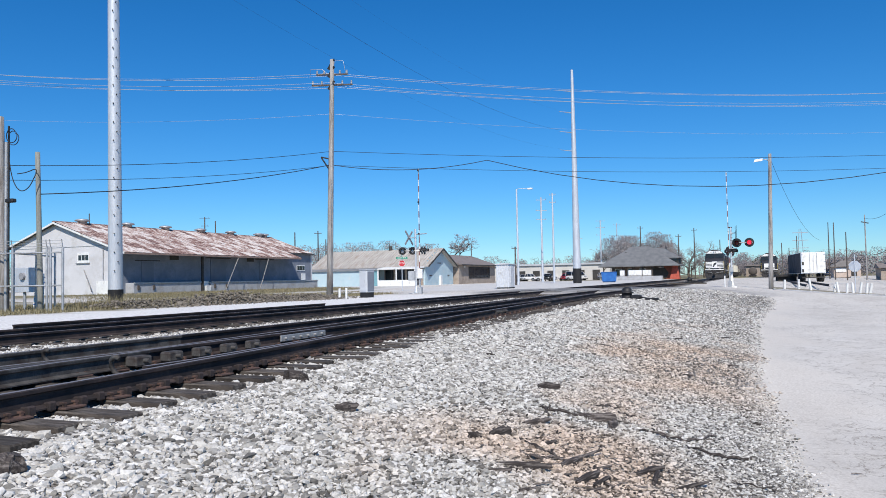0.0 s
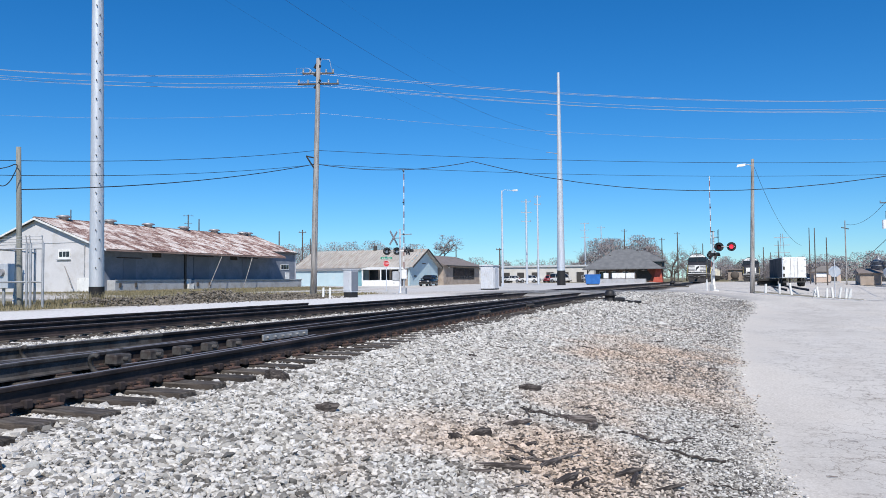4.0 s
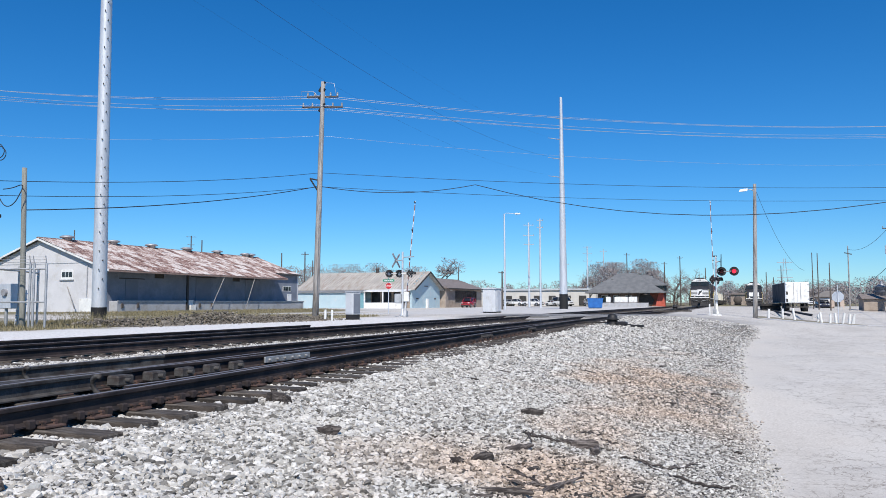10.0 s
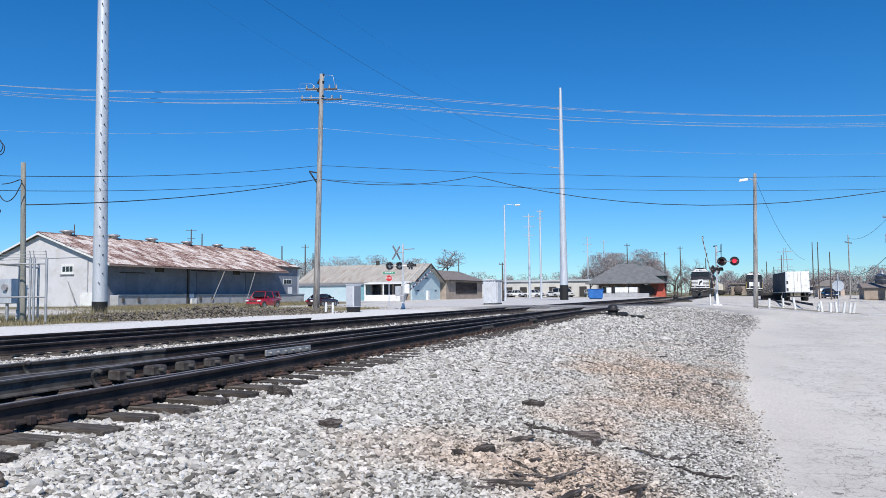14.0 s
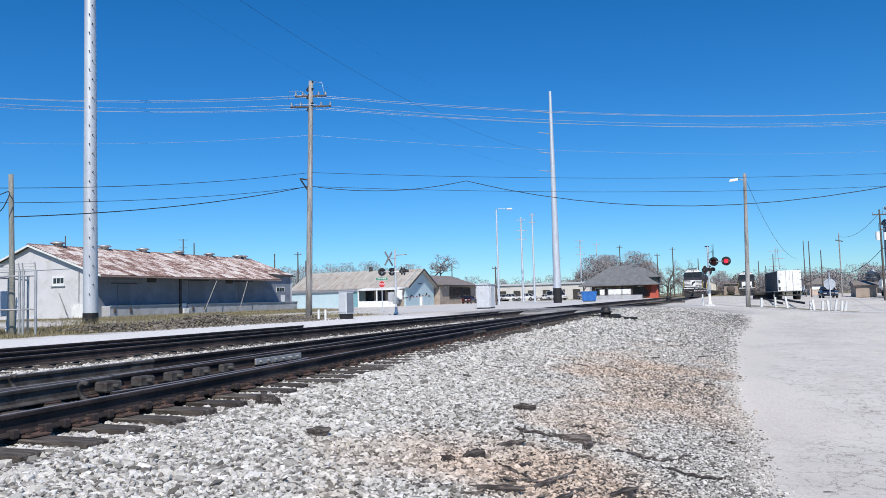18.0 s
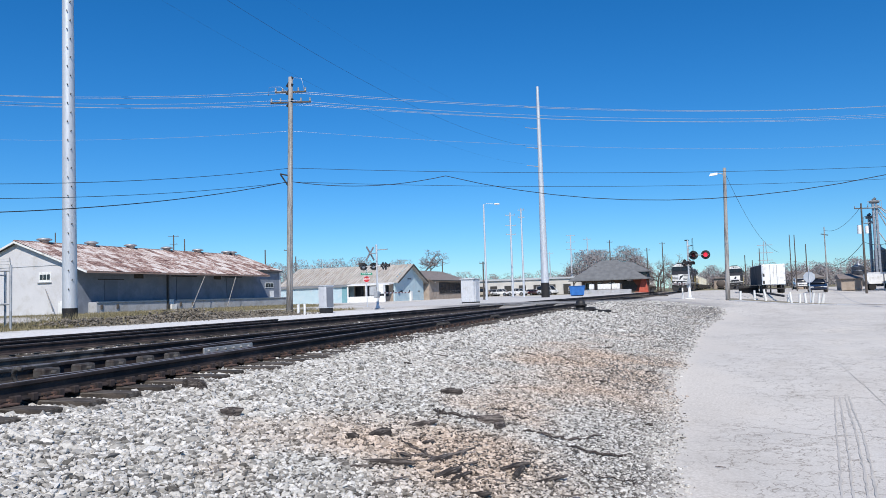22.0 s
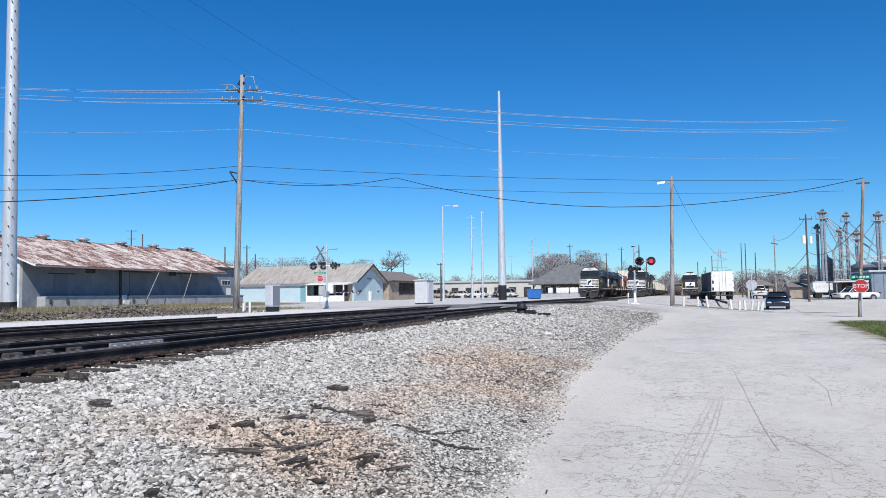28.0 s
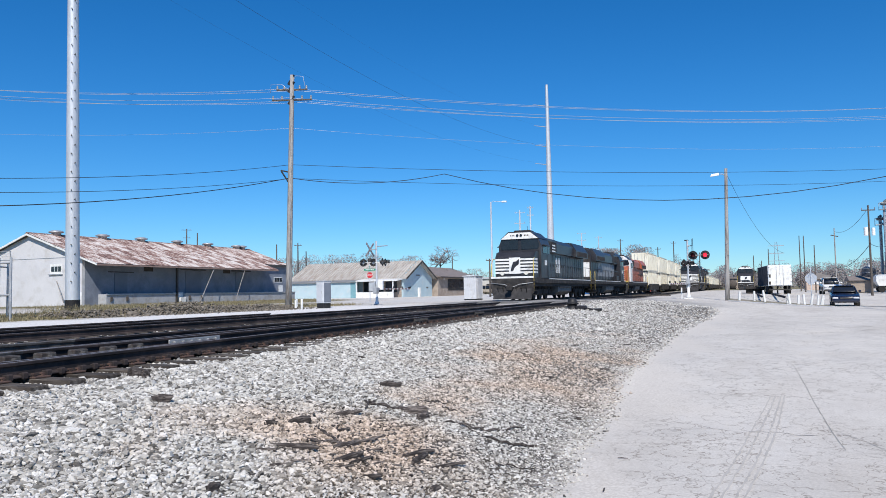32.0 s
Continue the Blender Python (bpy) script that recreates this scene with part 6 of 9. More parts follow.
lamp_post = far_pole(-27.9, 91.5, 12.3, 0.16, GALV, "slim galvanised street light pole with a curved arm")
part("lamp_arm", Shape().tube([(0, 0, 12.3), (0.3, 0.1, 12.5), (0.9, 0.3, 12.45), (1.5, 0.5, 12.4)], 0.03, 6), GALV, lamp_post)
part("lamp_head", Shape().box(1.3, 2.0, 0.35, 0.65, 12.3, 12.5, 0.06), SIGN_WHITE, lamp_post)
far_pole(-28.6, 92.6, 4.9, 0.14, POLE_DARK, "short dark wooden pole", [(4.7, 0.6, 20)])
for x, y, h, r, arms in ((-36.7, 136, 16.0, 0.24, [(15.5, 1.2, 20), (13.5, 1.3, 20), (11.8, 1.2, 20)]), (-32.2, 127, 15.6, 0.21, [(15.3, 0.7, 20), (14.0, 0.7, 20)]),
                        (-37.8, 200.5, 16.0, 0.24, [(15.8, 1.5, 20), (14.0, 1.5, 20), (12.0, 1.5, 20)]), (-37, 222, 16.6, 0.2, [(16, 1.4, 20)]), (-47, 215, 12.5, 0.2, [(12, 1.4, 20)])):
    far_pole(x, y, h, r, GALV, "distant steel power pole with short arms", arms, True)
for x, y, h in ((-25.3, 186, 13.0), (-16.6, 188, 10.7), (-13.5, 196, 12.5), (-8.0, 210, 10.0), (-60, 160, 9.0), (-76, 120, 10.5), (-78, 126, 9.2)):
    far_pole(x, y, h, 0.17, POLE_DARK, "distant dark wooden pole", [(h - 0.5, 0.9, 30)] if h > 10 else [])
for x, y, h, arms in ((10.45, 123.4, 8.2, []), (10.5, 116, 7.7, []), (11.1, 107.5, 5.9, []), (3.9, 118, 5.2, []), (5.1, 124, 4.6, []), (6.0, 120, 6.2, [])):
    far_pole(x, y, h, 0.09, POLE_DARK, "slim dark wooden pole near the yard", arms)
for x, y, h, arms in ((-128.7, 150, 17.9, [(17.6, 1.6, 40), (15.6, 1.2, 40)]), (-125.3, 150, 16.7, []), (-101.5, 150, 12.8, []), (-168.7, 150, 20.9, [])):
    far_pole(x, y, h, 0.22, POLE_DARK, "distant dark wooden pole behind the warehouse", arms)
lat = thing("lattice_mast", pose(9.2, 170, -0.1), "distant grey lattice power mast with crossarms", "mast")
for sx in (-0.8, 0.8):
    part("leg", Shape().rod((sx, 0, 0), (sx * 0.2, 0, 10.0), 0.06, n=5), GALV_DULL, lat)
for z in (6.0, 7.6, 9.2):
    part("crossarm", Shape().box(-1.5, 1.5, -0.06, 0.06, z - 0.06, z + 0.06), GALV_DULL, lat)
PS = far_pole(14.9, 120.5, 8.9, 0.11, POLE_WOOD, "wooden pole with angled arms and insulators")
for yaw in (30, -35):
    part("crossarm", Shape().box(-0.55, 0.55, -0.05, 0.05, -0.05, 0.05), POLE_DARK, PS, m=pose(0, 0, 8.2, 0, 12, yaw))
PT = far_pole(14.0, 83.2, 8.5, 0.12, POLE_DARK, "dark utility pole with a pale transformer can", [(8.0, 0.8, 15)])
for x in (-0.3,):
    part("transformer", Shape().rod((x, -0.1, 5.9), (x, -0.1, 6.75), 0.19, n=12), SIGN_WHITE, PT)
    part("transformer", Shape().rod((x + 0.65, -0.1, 5.9), (x + 0.65, -0.1, 6.65), 0.16, n=12), SIGN_WHITE, PT)
wire(sag((14.0, 83.2, 4.6), (14.9, 120.5, 3.2), 0.8), 0.03, CABLE, "black cable slung between two poles")
wire(sag((14.0, 83.2, 8.2), (14.9, 120.5, 8.4), 0.9), 0.02, CABLE, "thin dark service wire")
wire(sag((10.7, 42.0, 4.1), (14.0, 83.2, 4.7), 0.9), 0.02, CABLE, "black cable slung between two poles")


# ---- cabinets, fence, bins ----
def relay_cabinet():
    z = land_z(-19.3, 35.3)
    c = thing("relay_cabinet", pose(-19.3, 35.3, z, 0, 0, -16), "pale blue-white signal relay cabinet on a dark base", "cabinet")
    part("plinth", Shape().box(-0.26, 0.26, -0.26, 0.26, -0.1, 0.28), BLACK_COAT, c)
    part("body", Shape().box(-0.29, 0.29, -0.29, 0.29, 0.28, 1.46, 0.02), HUT_WHITE, c)
    part("lid", Shape().box(-0.32, 0.32, -0.32, 0.32, 1.46, 1.51, 0.02), GALV, c)
    d = part("door", Shape().box(-0.24, 0.24, -0.315, -0.292, 0.36, 1.38, 0.008), HUT_WHITE, c)
    part("handle", Shape().box(0.16, 0.19, -0.34, -0.315, 0.8, 0.95, 0.008), GALV_DULL, d)
    part("side_panel", Shape().box(0.292, 0.31, -0.25, 0.25, 0.34, 1.40, 0.006), surface("grey_cabinet_panel", (0.13, 0.15, 0.18), (0.19, 0.21, 0.25), 2, 0.6), c, "grey side panel")
    for x, y, h in ((-20.4, 34.3, 0.55), (-20.0, 33.6, 0.5), (-19.3, 33.1, 0.55)):
        tagged(part("marker_post", Shape().rod((x, y, land_z(x, y) - 0.1), (x, y, land_z(x, y) + h), 0.06, n=8), WHITE_PAINT), "short white marker post by the relay cabinet", "post", "marker posts")


def signal_hut():
    z = land_z(-19.9, 62)
    c = thing("signal_hut", pose(-20.2, 62.4, z, 0, 0, 0), "white ribbed steel signal hut with a flat roof", "hut")
    part("body", Shape().box(-0.58, 0.58, -0.9, 0.9, 0.1, 2.1, 0.02), HUT_WHITE, c)
    part("roof", Shape().prism([(-0.66, 2.1), (0.66, 2.1), (0.66, 2.16), (0, 2.22), (-0.66, 2.16)], "y", -1.0, 1.0), HUT_WHITE, c)
    part("skid", Shape().box(-0.58, 0.58, -0.8, 0.8, -0.1, 0.1), TRIM_DARK, c)
    rib = Shape().box(-0.02, 0.02, -0.015, 0.015, 0, 1.9).mesh("wall_rib")
    for k in range(6):
        part("wall_rib", rib, HUT_WHITE, c, m=pose(-0.48 + k * 0.19, -0.915, 0.15))
        part("wall_rib", rib, HUT_WHITE, c, m=pose(0.595, -0.75 + k * 0.3, 0.15, 0, 0, 90))
    part("door", Shape().box(0.582, 0.62, -0.45, 0.45, 0.15, 2.0, 0.01), HUT_WHITE, c)


relay_cabinet()
signal_hut()


def pipe_fence():
    f = thing("pipe_gate_fence", pose(0, 0, 0), "open galvanised pipe fence panels with barbed strands", "fence")
    pts = [(-26.6, 18.2), (-24.9, 18.77), (-23.72, 19.24), (-23.58, 19.28), (-23.16, 19.44)]
    for k, (x, y) in enumerate(pts):
        z = land_z(x, y)
        part("post", Shape().rod((x, y, z - 0.2), (x, y, z + (2.35 if k else 2.6)), 0.045, n=8), GALV_DULL, f)
        part("barb_arm", Shape().rod((x, y, z + 2.3), (x + 0.05, y - 0.1, z + 2.62), 0.018, n=5), GALV_DULL, f)
    for h in (2.15, 0.95):
        for k in range(len(pts) - 1):
            a, b = pts[k], pts[k + 1]
            part("rail", Shape().rod((a[0], a[1], land_z(*a) + h), (b[0], b[1], land_z(*b) + h), 0.03, n=8), GALV_DULL, f)
    for h in (2.38, 2.48, 2.58):
        part("barbed_strand", Shape().tube([(x + 0.03, y - 0.05, land_z(x, y) + h) for x, y in pts], 0.008, 4), GALV_DULL, f)
    # the second run, going back from the road
    back = [(-24.95, 18.85), (-25.6, 20.3), (-26.9, 22.2)]
    for x, y in back:
        z = land_z(x, y)
        part("post", Shape().rod((x, y, z - 0.2), (x, y, z + 2.35), 0.045, n=8), GALV_DULL, f)
    for h in (2.15, 0.95):
        for k in range(2):
            a, b = back[k], back[k + 1]
            part("rail", Shape().rod((a[0], a[1], land_z(*a) + h), (b[0], b[1], land_z(*b) + h), 0.03, n=8), GALV_DULL, f)
    g = thing("electrical_box", pose(-27.4, 21.2, land_z(-27.4, 21.2)), "pale electrical service box on a post behind the fence", "box")
    part("body", Shape().box(-0.45, 0.45, -0.15, 0.15, 0.7, 1.7, 0.02), GALV, g)
    part("meter", Shape().disc((0.1, -0.2, 1.35), (0, 1, 0), 0.14, 0.1, 16), PORCELAIN, g)
    part("post", Shape().rod((0, 0, -0.2), (0, 0, 0.7), 0.06), GALV_DULL, g)
    lad = thing("step_ladder", pose(-27.0, 21.5, land_z(-27, 21.5), 0, 0, 20), "small blue and white ladder rack behind the fence", "ladder")
    for x in (-0.2, 0.2):
        part("stile", Shape().rod((x, 0, 0.0), (x * 0.7, 0.15, 1.45), 0.025, n=6), WHITE_PAINT, lad)
    for k in range(6):
        part("rung", Shape().rod((-0.2, 0.03 * k, 0.2 + 0.22 * k), (0.2, 0.03 * k, 0.2 + 0.22 * k), 0.02, n=6), BIN_BLUE, lad)


pipe_fence()


def skip_bin():
    x, y = -20.2, 113.0
    b = thing("blue_skip", pose(x, y, land_z(x, y), 0, 0, 12), "bright blue steel waste skip", "skip")
    part("body", Shape().prism([(-1.0, 0.12), (1.0, 0.12), (1.15, 1.5), (-1.15, 1.5)], "y", -0.9, 0.9), BIN_BLUE, b)
    part("rim", Shape().box(-1.2, 1.2, -0.96, 0.96, 1.46, 1.56, 0.02), BIN_BLUE, b)
    for x2 in (-0.8, 0, 0.8):
        part("rib", Shape().box(x2 - 0.05, x2 + 0.05, -0.97, -0.9, 0.15, 1.46), BIN_BLUE, b)
    part("skids", Shape().box(-0.9, 0.9, -0.8, 0.8, -0.05, 0.12), TRIM_DARK, b)


skip_bin()


# ---- signs ----
def octagon(r):
    return [(r * math.cos(radians(22.5 + 45 * k)), r * math.sin(radians(22.5 + 45 * k))) for k in range(8)]


def lettering(text, size, material, parent, m, name="lettering", depth=0.003):
    cu = bpy.data.curves.new(name, "FONT")
    cu.body, cu.size, cu.align_x, cu.align_y, cu.extrude = text, size, "CENTER", "CENTER", depth
    tmp = bpy.data.objects.new(name, cu)
    scene.collection.objects.link(tmp)
    dg = bpy.context.evaluated_depsgraph_get()
    me2 = bpy.data.meshes.new_from_object(tmp.evaluated_get(dg))
    bpy.data.objects.remove(tmp)
    me2.materials.clear()
    return part(name, me2, material, parent, m=m)


def stop_sign(x, y, yaw, label, plate_z, blades=True, post_h=None, front=True, size=0.88):
    z = land_z(x, y)
    s = thing("stop_sign", pose(x, y, z, 0, 0, yaw), label, "sign", "stop signs")
    part("post", Shape().rod((0, 0.03, -0.3), (0, 0.03, (post_h or plate_z + 0.9)), 0.035, n=8), GALV, s)
    pl = part("plate", Shape().prism(octagon(0.41 * size), "y", -0.012, 0.0), SIGN_WHITE if front else GALV, s, m=pose(0, 0, plate_z))
    if front:
        part("red_face", Shape().prism(octagon(0.385 * size), "y", -0.016, -0.0121), SIGN_RED, pl)
        lettering("STOP", 0.30 * size, SIGN_WHITE, pl, pose(0, -0.018, 0, 90, 0, 0))
    if blades:
        for k, yw in ((0, 0), (1, 90)):
            bl = part("street_blade", Shape().box(-0.48, 0.48, -0.012, 0.012, -0.09, 0.09), SIGN_GREEN, s, "green street-name blade", m=pose(0, 0, plate_z + 0.46 + 0.2 * k, 0, 0, yw))
            for j in range(5):
                part("name_bar", Shape().box(-0.36 + j * 0.15, -0.25 + j * 0.15, -0.016, -0.0125, -0.032, 0.032), SIGN_WHITE, bl)
    return s


stop_sign(10.45, 41.7, -14, "red octagonal stop sign with green street blades on a steel post", 1.56, post_h=2.4)
stop_sign(-27.3, 56.1, 24, "small red stop sign with green street blades before the blue shop", 2.32, size=0.70)
back = stop_sign(7.1, 63.8, 166, "grey back of a stop sign on a post by the island", 2.0, blades=False, front=True)
part("back_plate", Shape().prism(octagon(0.44), "y", 0.001, 0.012), GALV, back, m=pose(0, 0.0, 2.0))

# ---- the island with white posts ----
BOLLARD_MESH = Shape().rod((0, 0, -0.25), (0, 0, 0.72), 0.085, 0.075, 10).mesh("bollard")
BOLLARD_MESH.materials.append(WHITE_PAINT)
for k, (x, y, lean, s) in enumerate(((1.9, 55.0, 3, 1.0), (2.9, 57.4, 0, 1.15), (3.55, 55.4, -7, 1.3), (4.95, 55.7, 4, 0.9), (5.0, 53.6, -6, 1.1), (5.5, 53.9, 3, 1.0), (5.9, 54.2, -4, 1.1), (6.3, 54.6, 9, 1.15), (6.75, 55.2, 5, 1.1), (7.0, 55.9, 12, 1.1), (7.15, 56.6, 8, 1.0))):
    ob = part("bollard", BOLLARD_MESH, WHITE_PAINT, m=pose(x, y, land_z(x, y), lean * 0.4, lean, 0) @ Matrix.Diagonal((1, 1, s, 1)))
    tagged(ob, "leaning white-painted post at the kerb island" if abs(lean) > 5 else "white-painted post at the kerb island", "post", "white posts")
chain = Shape()
for a, b in (((3.55, 55.4), (4.95, 55.7)), ((1.9, 55.0), (3.55, 55.4)), ((4.95, 55.7), (5.0, 53.6))):
    za, zb = land_z(*a), land_z(*b)
    chain.tube(sag((*a, za + 0.5), (*b, zb + 0.5), 0.25, 8), 0.02, 5)
tagged(part("chain", chain, GALV_DULL), "slack pale chain between white posts", "chain")
isl = Shape()
ip = [(1.2, 54.4), (4.6, 53.0), (6.6, 53.2), (7.8, 55.2), (7.4, 57.5), (5.5, 60.5), (1.2, 62.0)]
top = [(x, y, land_z(x, y) + 0.10) for x, y in ip]
bot = [(x, y, land_z(x, y) - 0.15) for x, y in ip]
nI = len(ip)
isl.add(top + bot, [tuple(range(nI))] + [(k, nI + k, nI + (k + 1) % nI, (k + 1) % nI) for k in range(nI)])
ISL = part("kerb_island", isl, surface("island_soil", (0.20, 0.17, 0.13), (0.36, 0.32, 0.26), 1.5, 0.95, 0.01, 0, 20, stain=(0.14, 0.15, 0.07), stain_scale=1.2))
tagged(ISL, "low kerbed island of bare soil and gravel", "kerb", kind="structure")
kb = Shape()
for k in range(4):
    a, b = Vector((*ip[k], land_z(*ip[k]) + 0.03)), Vector((*ip[k + 1], land_z(*ip[k + 1]) + 0.03))
    kb.rod(a, b, 0.055, n=6)
part("kerb", kb, DOCK_CONCRETE, ISL)
# a worn white stop line
tagged(part("stop_line", Shape().add([(8.2, 57.6, land_z(8.2, 57.6) + 0.02), (12.2, 57.0, land_z(12.2, 57) + 0.03), (12.2, 57.7, land_z(12.2, 57.7) + 0.03), (8.2, 58.3, land_z(8.2, 58.3) + 0.025)], [(0, 1, 2, 3)]), WHITE_PAINT), "worn white stop line painted on the lane", "road marking", kind="structure")


# ---- yard: trailer, wagon, sheds ----
def box_trailer():
    x, y = 6.15, 91.5
    z = land_z(x, y)
    t = thing("box_trailer", pose(x, y, z, 0, 0, 4), "white box trailer with closed rear doors", "trailer")
    part("box", Shape().box(-1.22, 1.22, 0.05, 12.0, 0.95, 3.3, 0.02), WHITE_PAINT, t)
    # thin added skins carry the side's shade as colour
    for sg in (-1, 1):
        part("side_skin", Shape().box(sg * 1.222, sg * 1.235, 0.12, 11.95, 1.0, 3.25), TRAILER_SHADE, t, "side coloured dark grey for its shade")
    for sg in (-1, 1):
        d = part("rear_door", Shape().box(min(sg * 0.02, sg * 1.16), max(sg * 0.02, sg * 1.16), 0.0, 0.05, 1.02, 3.22, 0.01), WHITE_PAINT, t)
        part("lock_rod", Shape().rod((sg * 0.35, -0.02, 1.05), (sg * 0.35, -0.02, 3.2), 0.02, n=6), GALV_DULL, d)
        for zz in (1.35, 2.2, 3.0):
            part("hinge", Shape().box(sg * 1.05, sg * 1.2, -0.02, 0.0, zz, zz + 0.08), GALV_DULL, d)
    part("corner_post", Shape().box(-1.24, -1.12, -0.02, 0.1, 0.95, 3.3), GALV, t)
    for zz in (1.1, 1.9):
        part("tail_light", Shape().box(-1.15, -0.95, -0.03, 0.0, zz, zz + 0.35), TRIM_DARK, t)
    part("bumper", Shape().box(-1.15, 1.15, -0.05, 0.1, 0.45, 0.58).box(-0.8, -0.7, 0, 0.1, 0.5, 0.95).box(0.7, 0.8, 0, 0.1, 0.5, 0.95), TRIM_DARK, t)
    for yy in (1.4, 2.7):
        for xx in (-0.95, 0.95):
            part("wheel", Shape().disc((xx, yy, 0.5), (1, 0, 0), 0.5, 0.5, 20), RUBBER, t)
    part("landing_leg", Shape().box(-0.8, -0.65, 9, 9.2, 0, 0.95).box(0.65, 0.8, 9, 9.2, 0, 0.95), TRIM_DARK, t)
    side = thing("flat_wagon", pose(3.6, 96.0, land_z(3.6, 96)), "low dark empty flat wagon behind the white trailer", "freight wagon")
    part("deck", Shape().box(-1.15, 1.15, 0, 9, 0.55, 0.82, 0.03), LOCO_FRAME, side)
    for yy in (1, 7.5):
        part("bogie", Shape().box(-1.0, 1.0, yy - 0.6, yy + 0.6, 0, 0.55, 0.05), LOCO_FRAME, side)


box_trailer()


def flat_house():
    h = thing("bungalow", pose(13.0, 136, -0.1), "small pink stucco building with a brown-grey hipped roof", "building")
    part("wall", Shape().box(-0.9, 3.0, 0, 5, 0, 1.75), PINKSTONE, h)
    v = [(-1.5, -0.5, 1.75), (3.5, -0.5, 1.75), (3.5, 5.5, 1.75), (-1.5, 5.5, 1.75), (0.5, 2.5, 2.75), (1.6, 2.5, 2.75)]
    part("roof", Shape().add(v, [(0, 1, 5, 4), (1, 2, 5), (2, 3, 4, 5), (3, 0, 4), (0, 3, 2, 1)]), surface("green_roof", (0.17, 0.155, 0.14), (0.25, 0.23, 0.21), 1, 0.9), h)
    part("sign_board", Shape().box(-0.6, 0.9, -0.12, -0.02, 0.9, 1.5), SIGN_WHITE, h)
    part("door", Shape().box(1.6, 2.4, -0.05, -0.004, 0, 1.6), TRIM_DARK, h)
    part("steps", Shape().box(1.4, 2.7, -1.0, 0.0, -0.2, 0.15), DOCK_CONCRETE, h)


flat_house()


def grain_elevator():
    e = thing("grain_elevator", pose(0, 0, 0), "grey steel grain elevator with tall legs, spouts and round bins", "grain elevator")
    gz_ = 0.0
    for x, y, r, h in ((26.9, 122, 1.9, 3.9), (30.5, 127, 2.6, 4.0), (34.5, 121, 3.0, 4.0), (23.2, 128, 0.9, 5.4), (20.2, 128.5, 1.0, 3.0)):
        b = part("grain_bin", Shape().lathe([(r, 0), (r, h), (r * 1.05, h + 0.02), (r * 0.18, h + r * 0.55), (r * 0.18, h + r * 0.55 + 0.35)], 28), SILO_METAL, e, m=pose(x, y, gz_))
        for k in range(int(h / 0.8)):
            part("band", Shape().lathe([(r + 0.005, 0.75 + 0.8 * k), (r + 0.045, 0.8 + 0.8 * k), (r + 0.005, 0.85 + 0.8 * k)], 28), SILO_METAL, b)
    for x, y, h, w in ((21.7, 121.5, 12.0, 0.34), (21.1, 122.6, 9.9, 0.17), (25.2, 123.5, 11.6, 0.17), (24.4, 124, 9.4, 0.24), (26.6, 124, 8.9, 0.22), (29.1, 122, 11.4, 0.32)):
        leg = part("elevator_leg", Shape().box(x - w, x - w * 0.2, y - 0.25, y + 0.25, 0, h).box(x + w * 0.2, x + w, y - 0.25, y + 0.25, 0, h), SILO_METAL, e)
        part("head_house", Shape().box(x - w - 0.25, x + w + 0.25, y - 0.4, y + 0.4, h, h + 0.4, 0.06).rod((x - 0.2, y, h + 0.4), (x + 0.2, y, h + 0.7), 0.18, n=8), surface("head_grey", (0.10, 0.11, 0.12), (0.18, 0.19, 0.2), 1, 0.7) if not bpy.data.materials.get("head_grey") else bpy.data.materials["head_grey"], leg)
        part("work_deck", Shape().box(x - w - 0.45, x + w + 0.45, y - 0.6, y + 0.6, h - 0.7, h - 0.62), GALV_DULL, leg)
        rl = Shape()
        for a, b in (((-1, -1), (1, -1)), ((1, -1), (1, 1)), ((1, 1), (-1, 1)), ((-1, 1), (-1, -1))):
            rl.rod((x + a[0] * (w + 0.45), y + a[1] * 0.6, h + 0.3), (x + b[0] * (w + 0.45), y + b[1] * 0.6, h + 0.3), 0.025, n=4)
            rl.rod((x + a[0] * (w + 0.45), y + a[1] * 0.6, h - 0.7), (x + a[0] * (w + 0.45), y + a[1] * 0.6, h + 0.3), 0.025, n=4)
        part("deck_rail", rl, GALV_DULL, leg)
        lad = Shape()
        for k in range(int(h / 0.5)):
            lad.rod((x - 0.2, y - 0.3, 0.5 + 0.5 * k), (x + 0.2, y - 0.3, 0.5 + 0.5 * k), 0.02, n=4)
        part("ladder", lad, GALV_DULL, leg)
    for a, b in (((21.8, 121.4, 11.9), (30.5, 126, 5.4)), ((21.8, 121.4, 11.6), (26, 122, 5.0)), ((21.8, 121.4, 11.8), (28.6, 121, 4.6)), ((21.8, 121.4, 11.4), (24.6, 122.5, 5.5)), ((25.2, 123.5, 11.2), (30.5, 126, 6.2)), ((25.2, 123.5, 11.0), (24.5, 131, 6.4)),
                 ((24.4, 124, 9.2), (26, 122, 5.2)), ((29.1, 122, 11.2), (34.5, 121, 6.0)), ((29.1, 122, 11.2), (26.0, 122.5, 7.0)), ((29.1, 122, 10.9), (27.4, 122, 5.0)), ((21.2, 122.4, 9.7), (24.0, 122, 4.4)), ((26.6, 124, 8.8), (24.6, 122.2, 5.6)), ((26.6, 124, 8.6), (30.0, 124, 5.2))):
        part("spout", Shape().rod(a, b, 0.075, n=8), GALV_DULL, e)
    fr = Shape()
    for x in (22.9, 23.9, 24.9):
        for y in (120.4, 121.6):
            fr.rod((x, y, 0), (x, y, 6.6), 0.06, n=5)
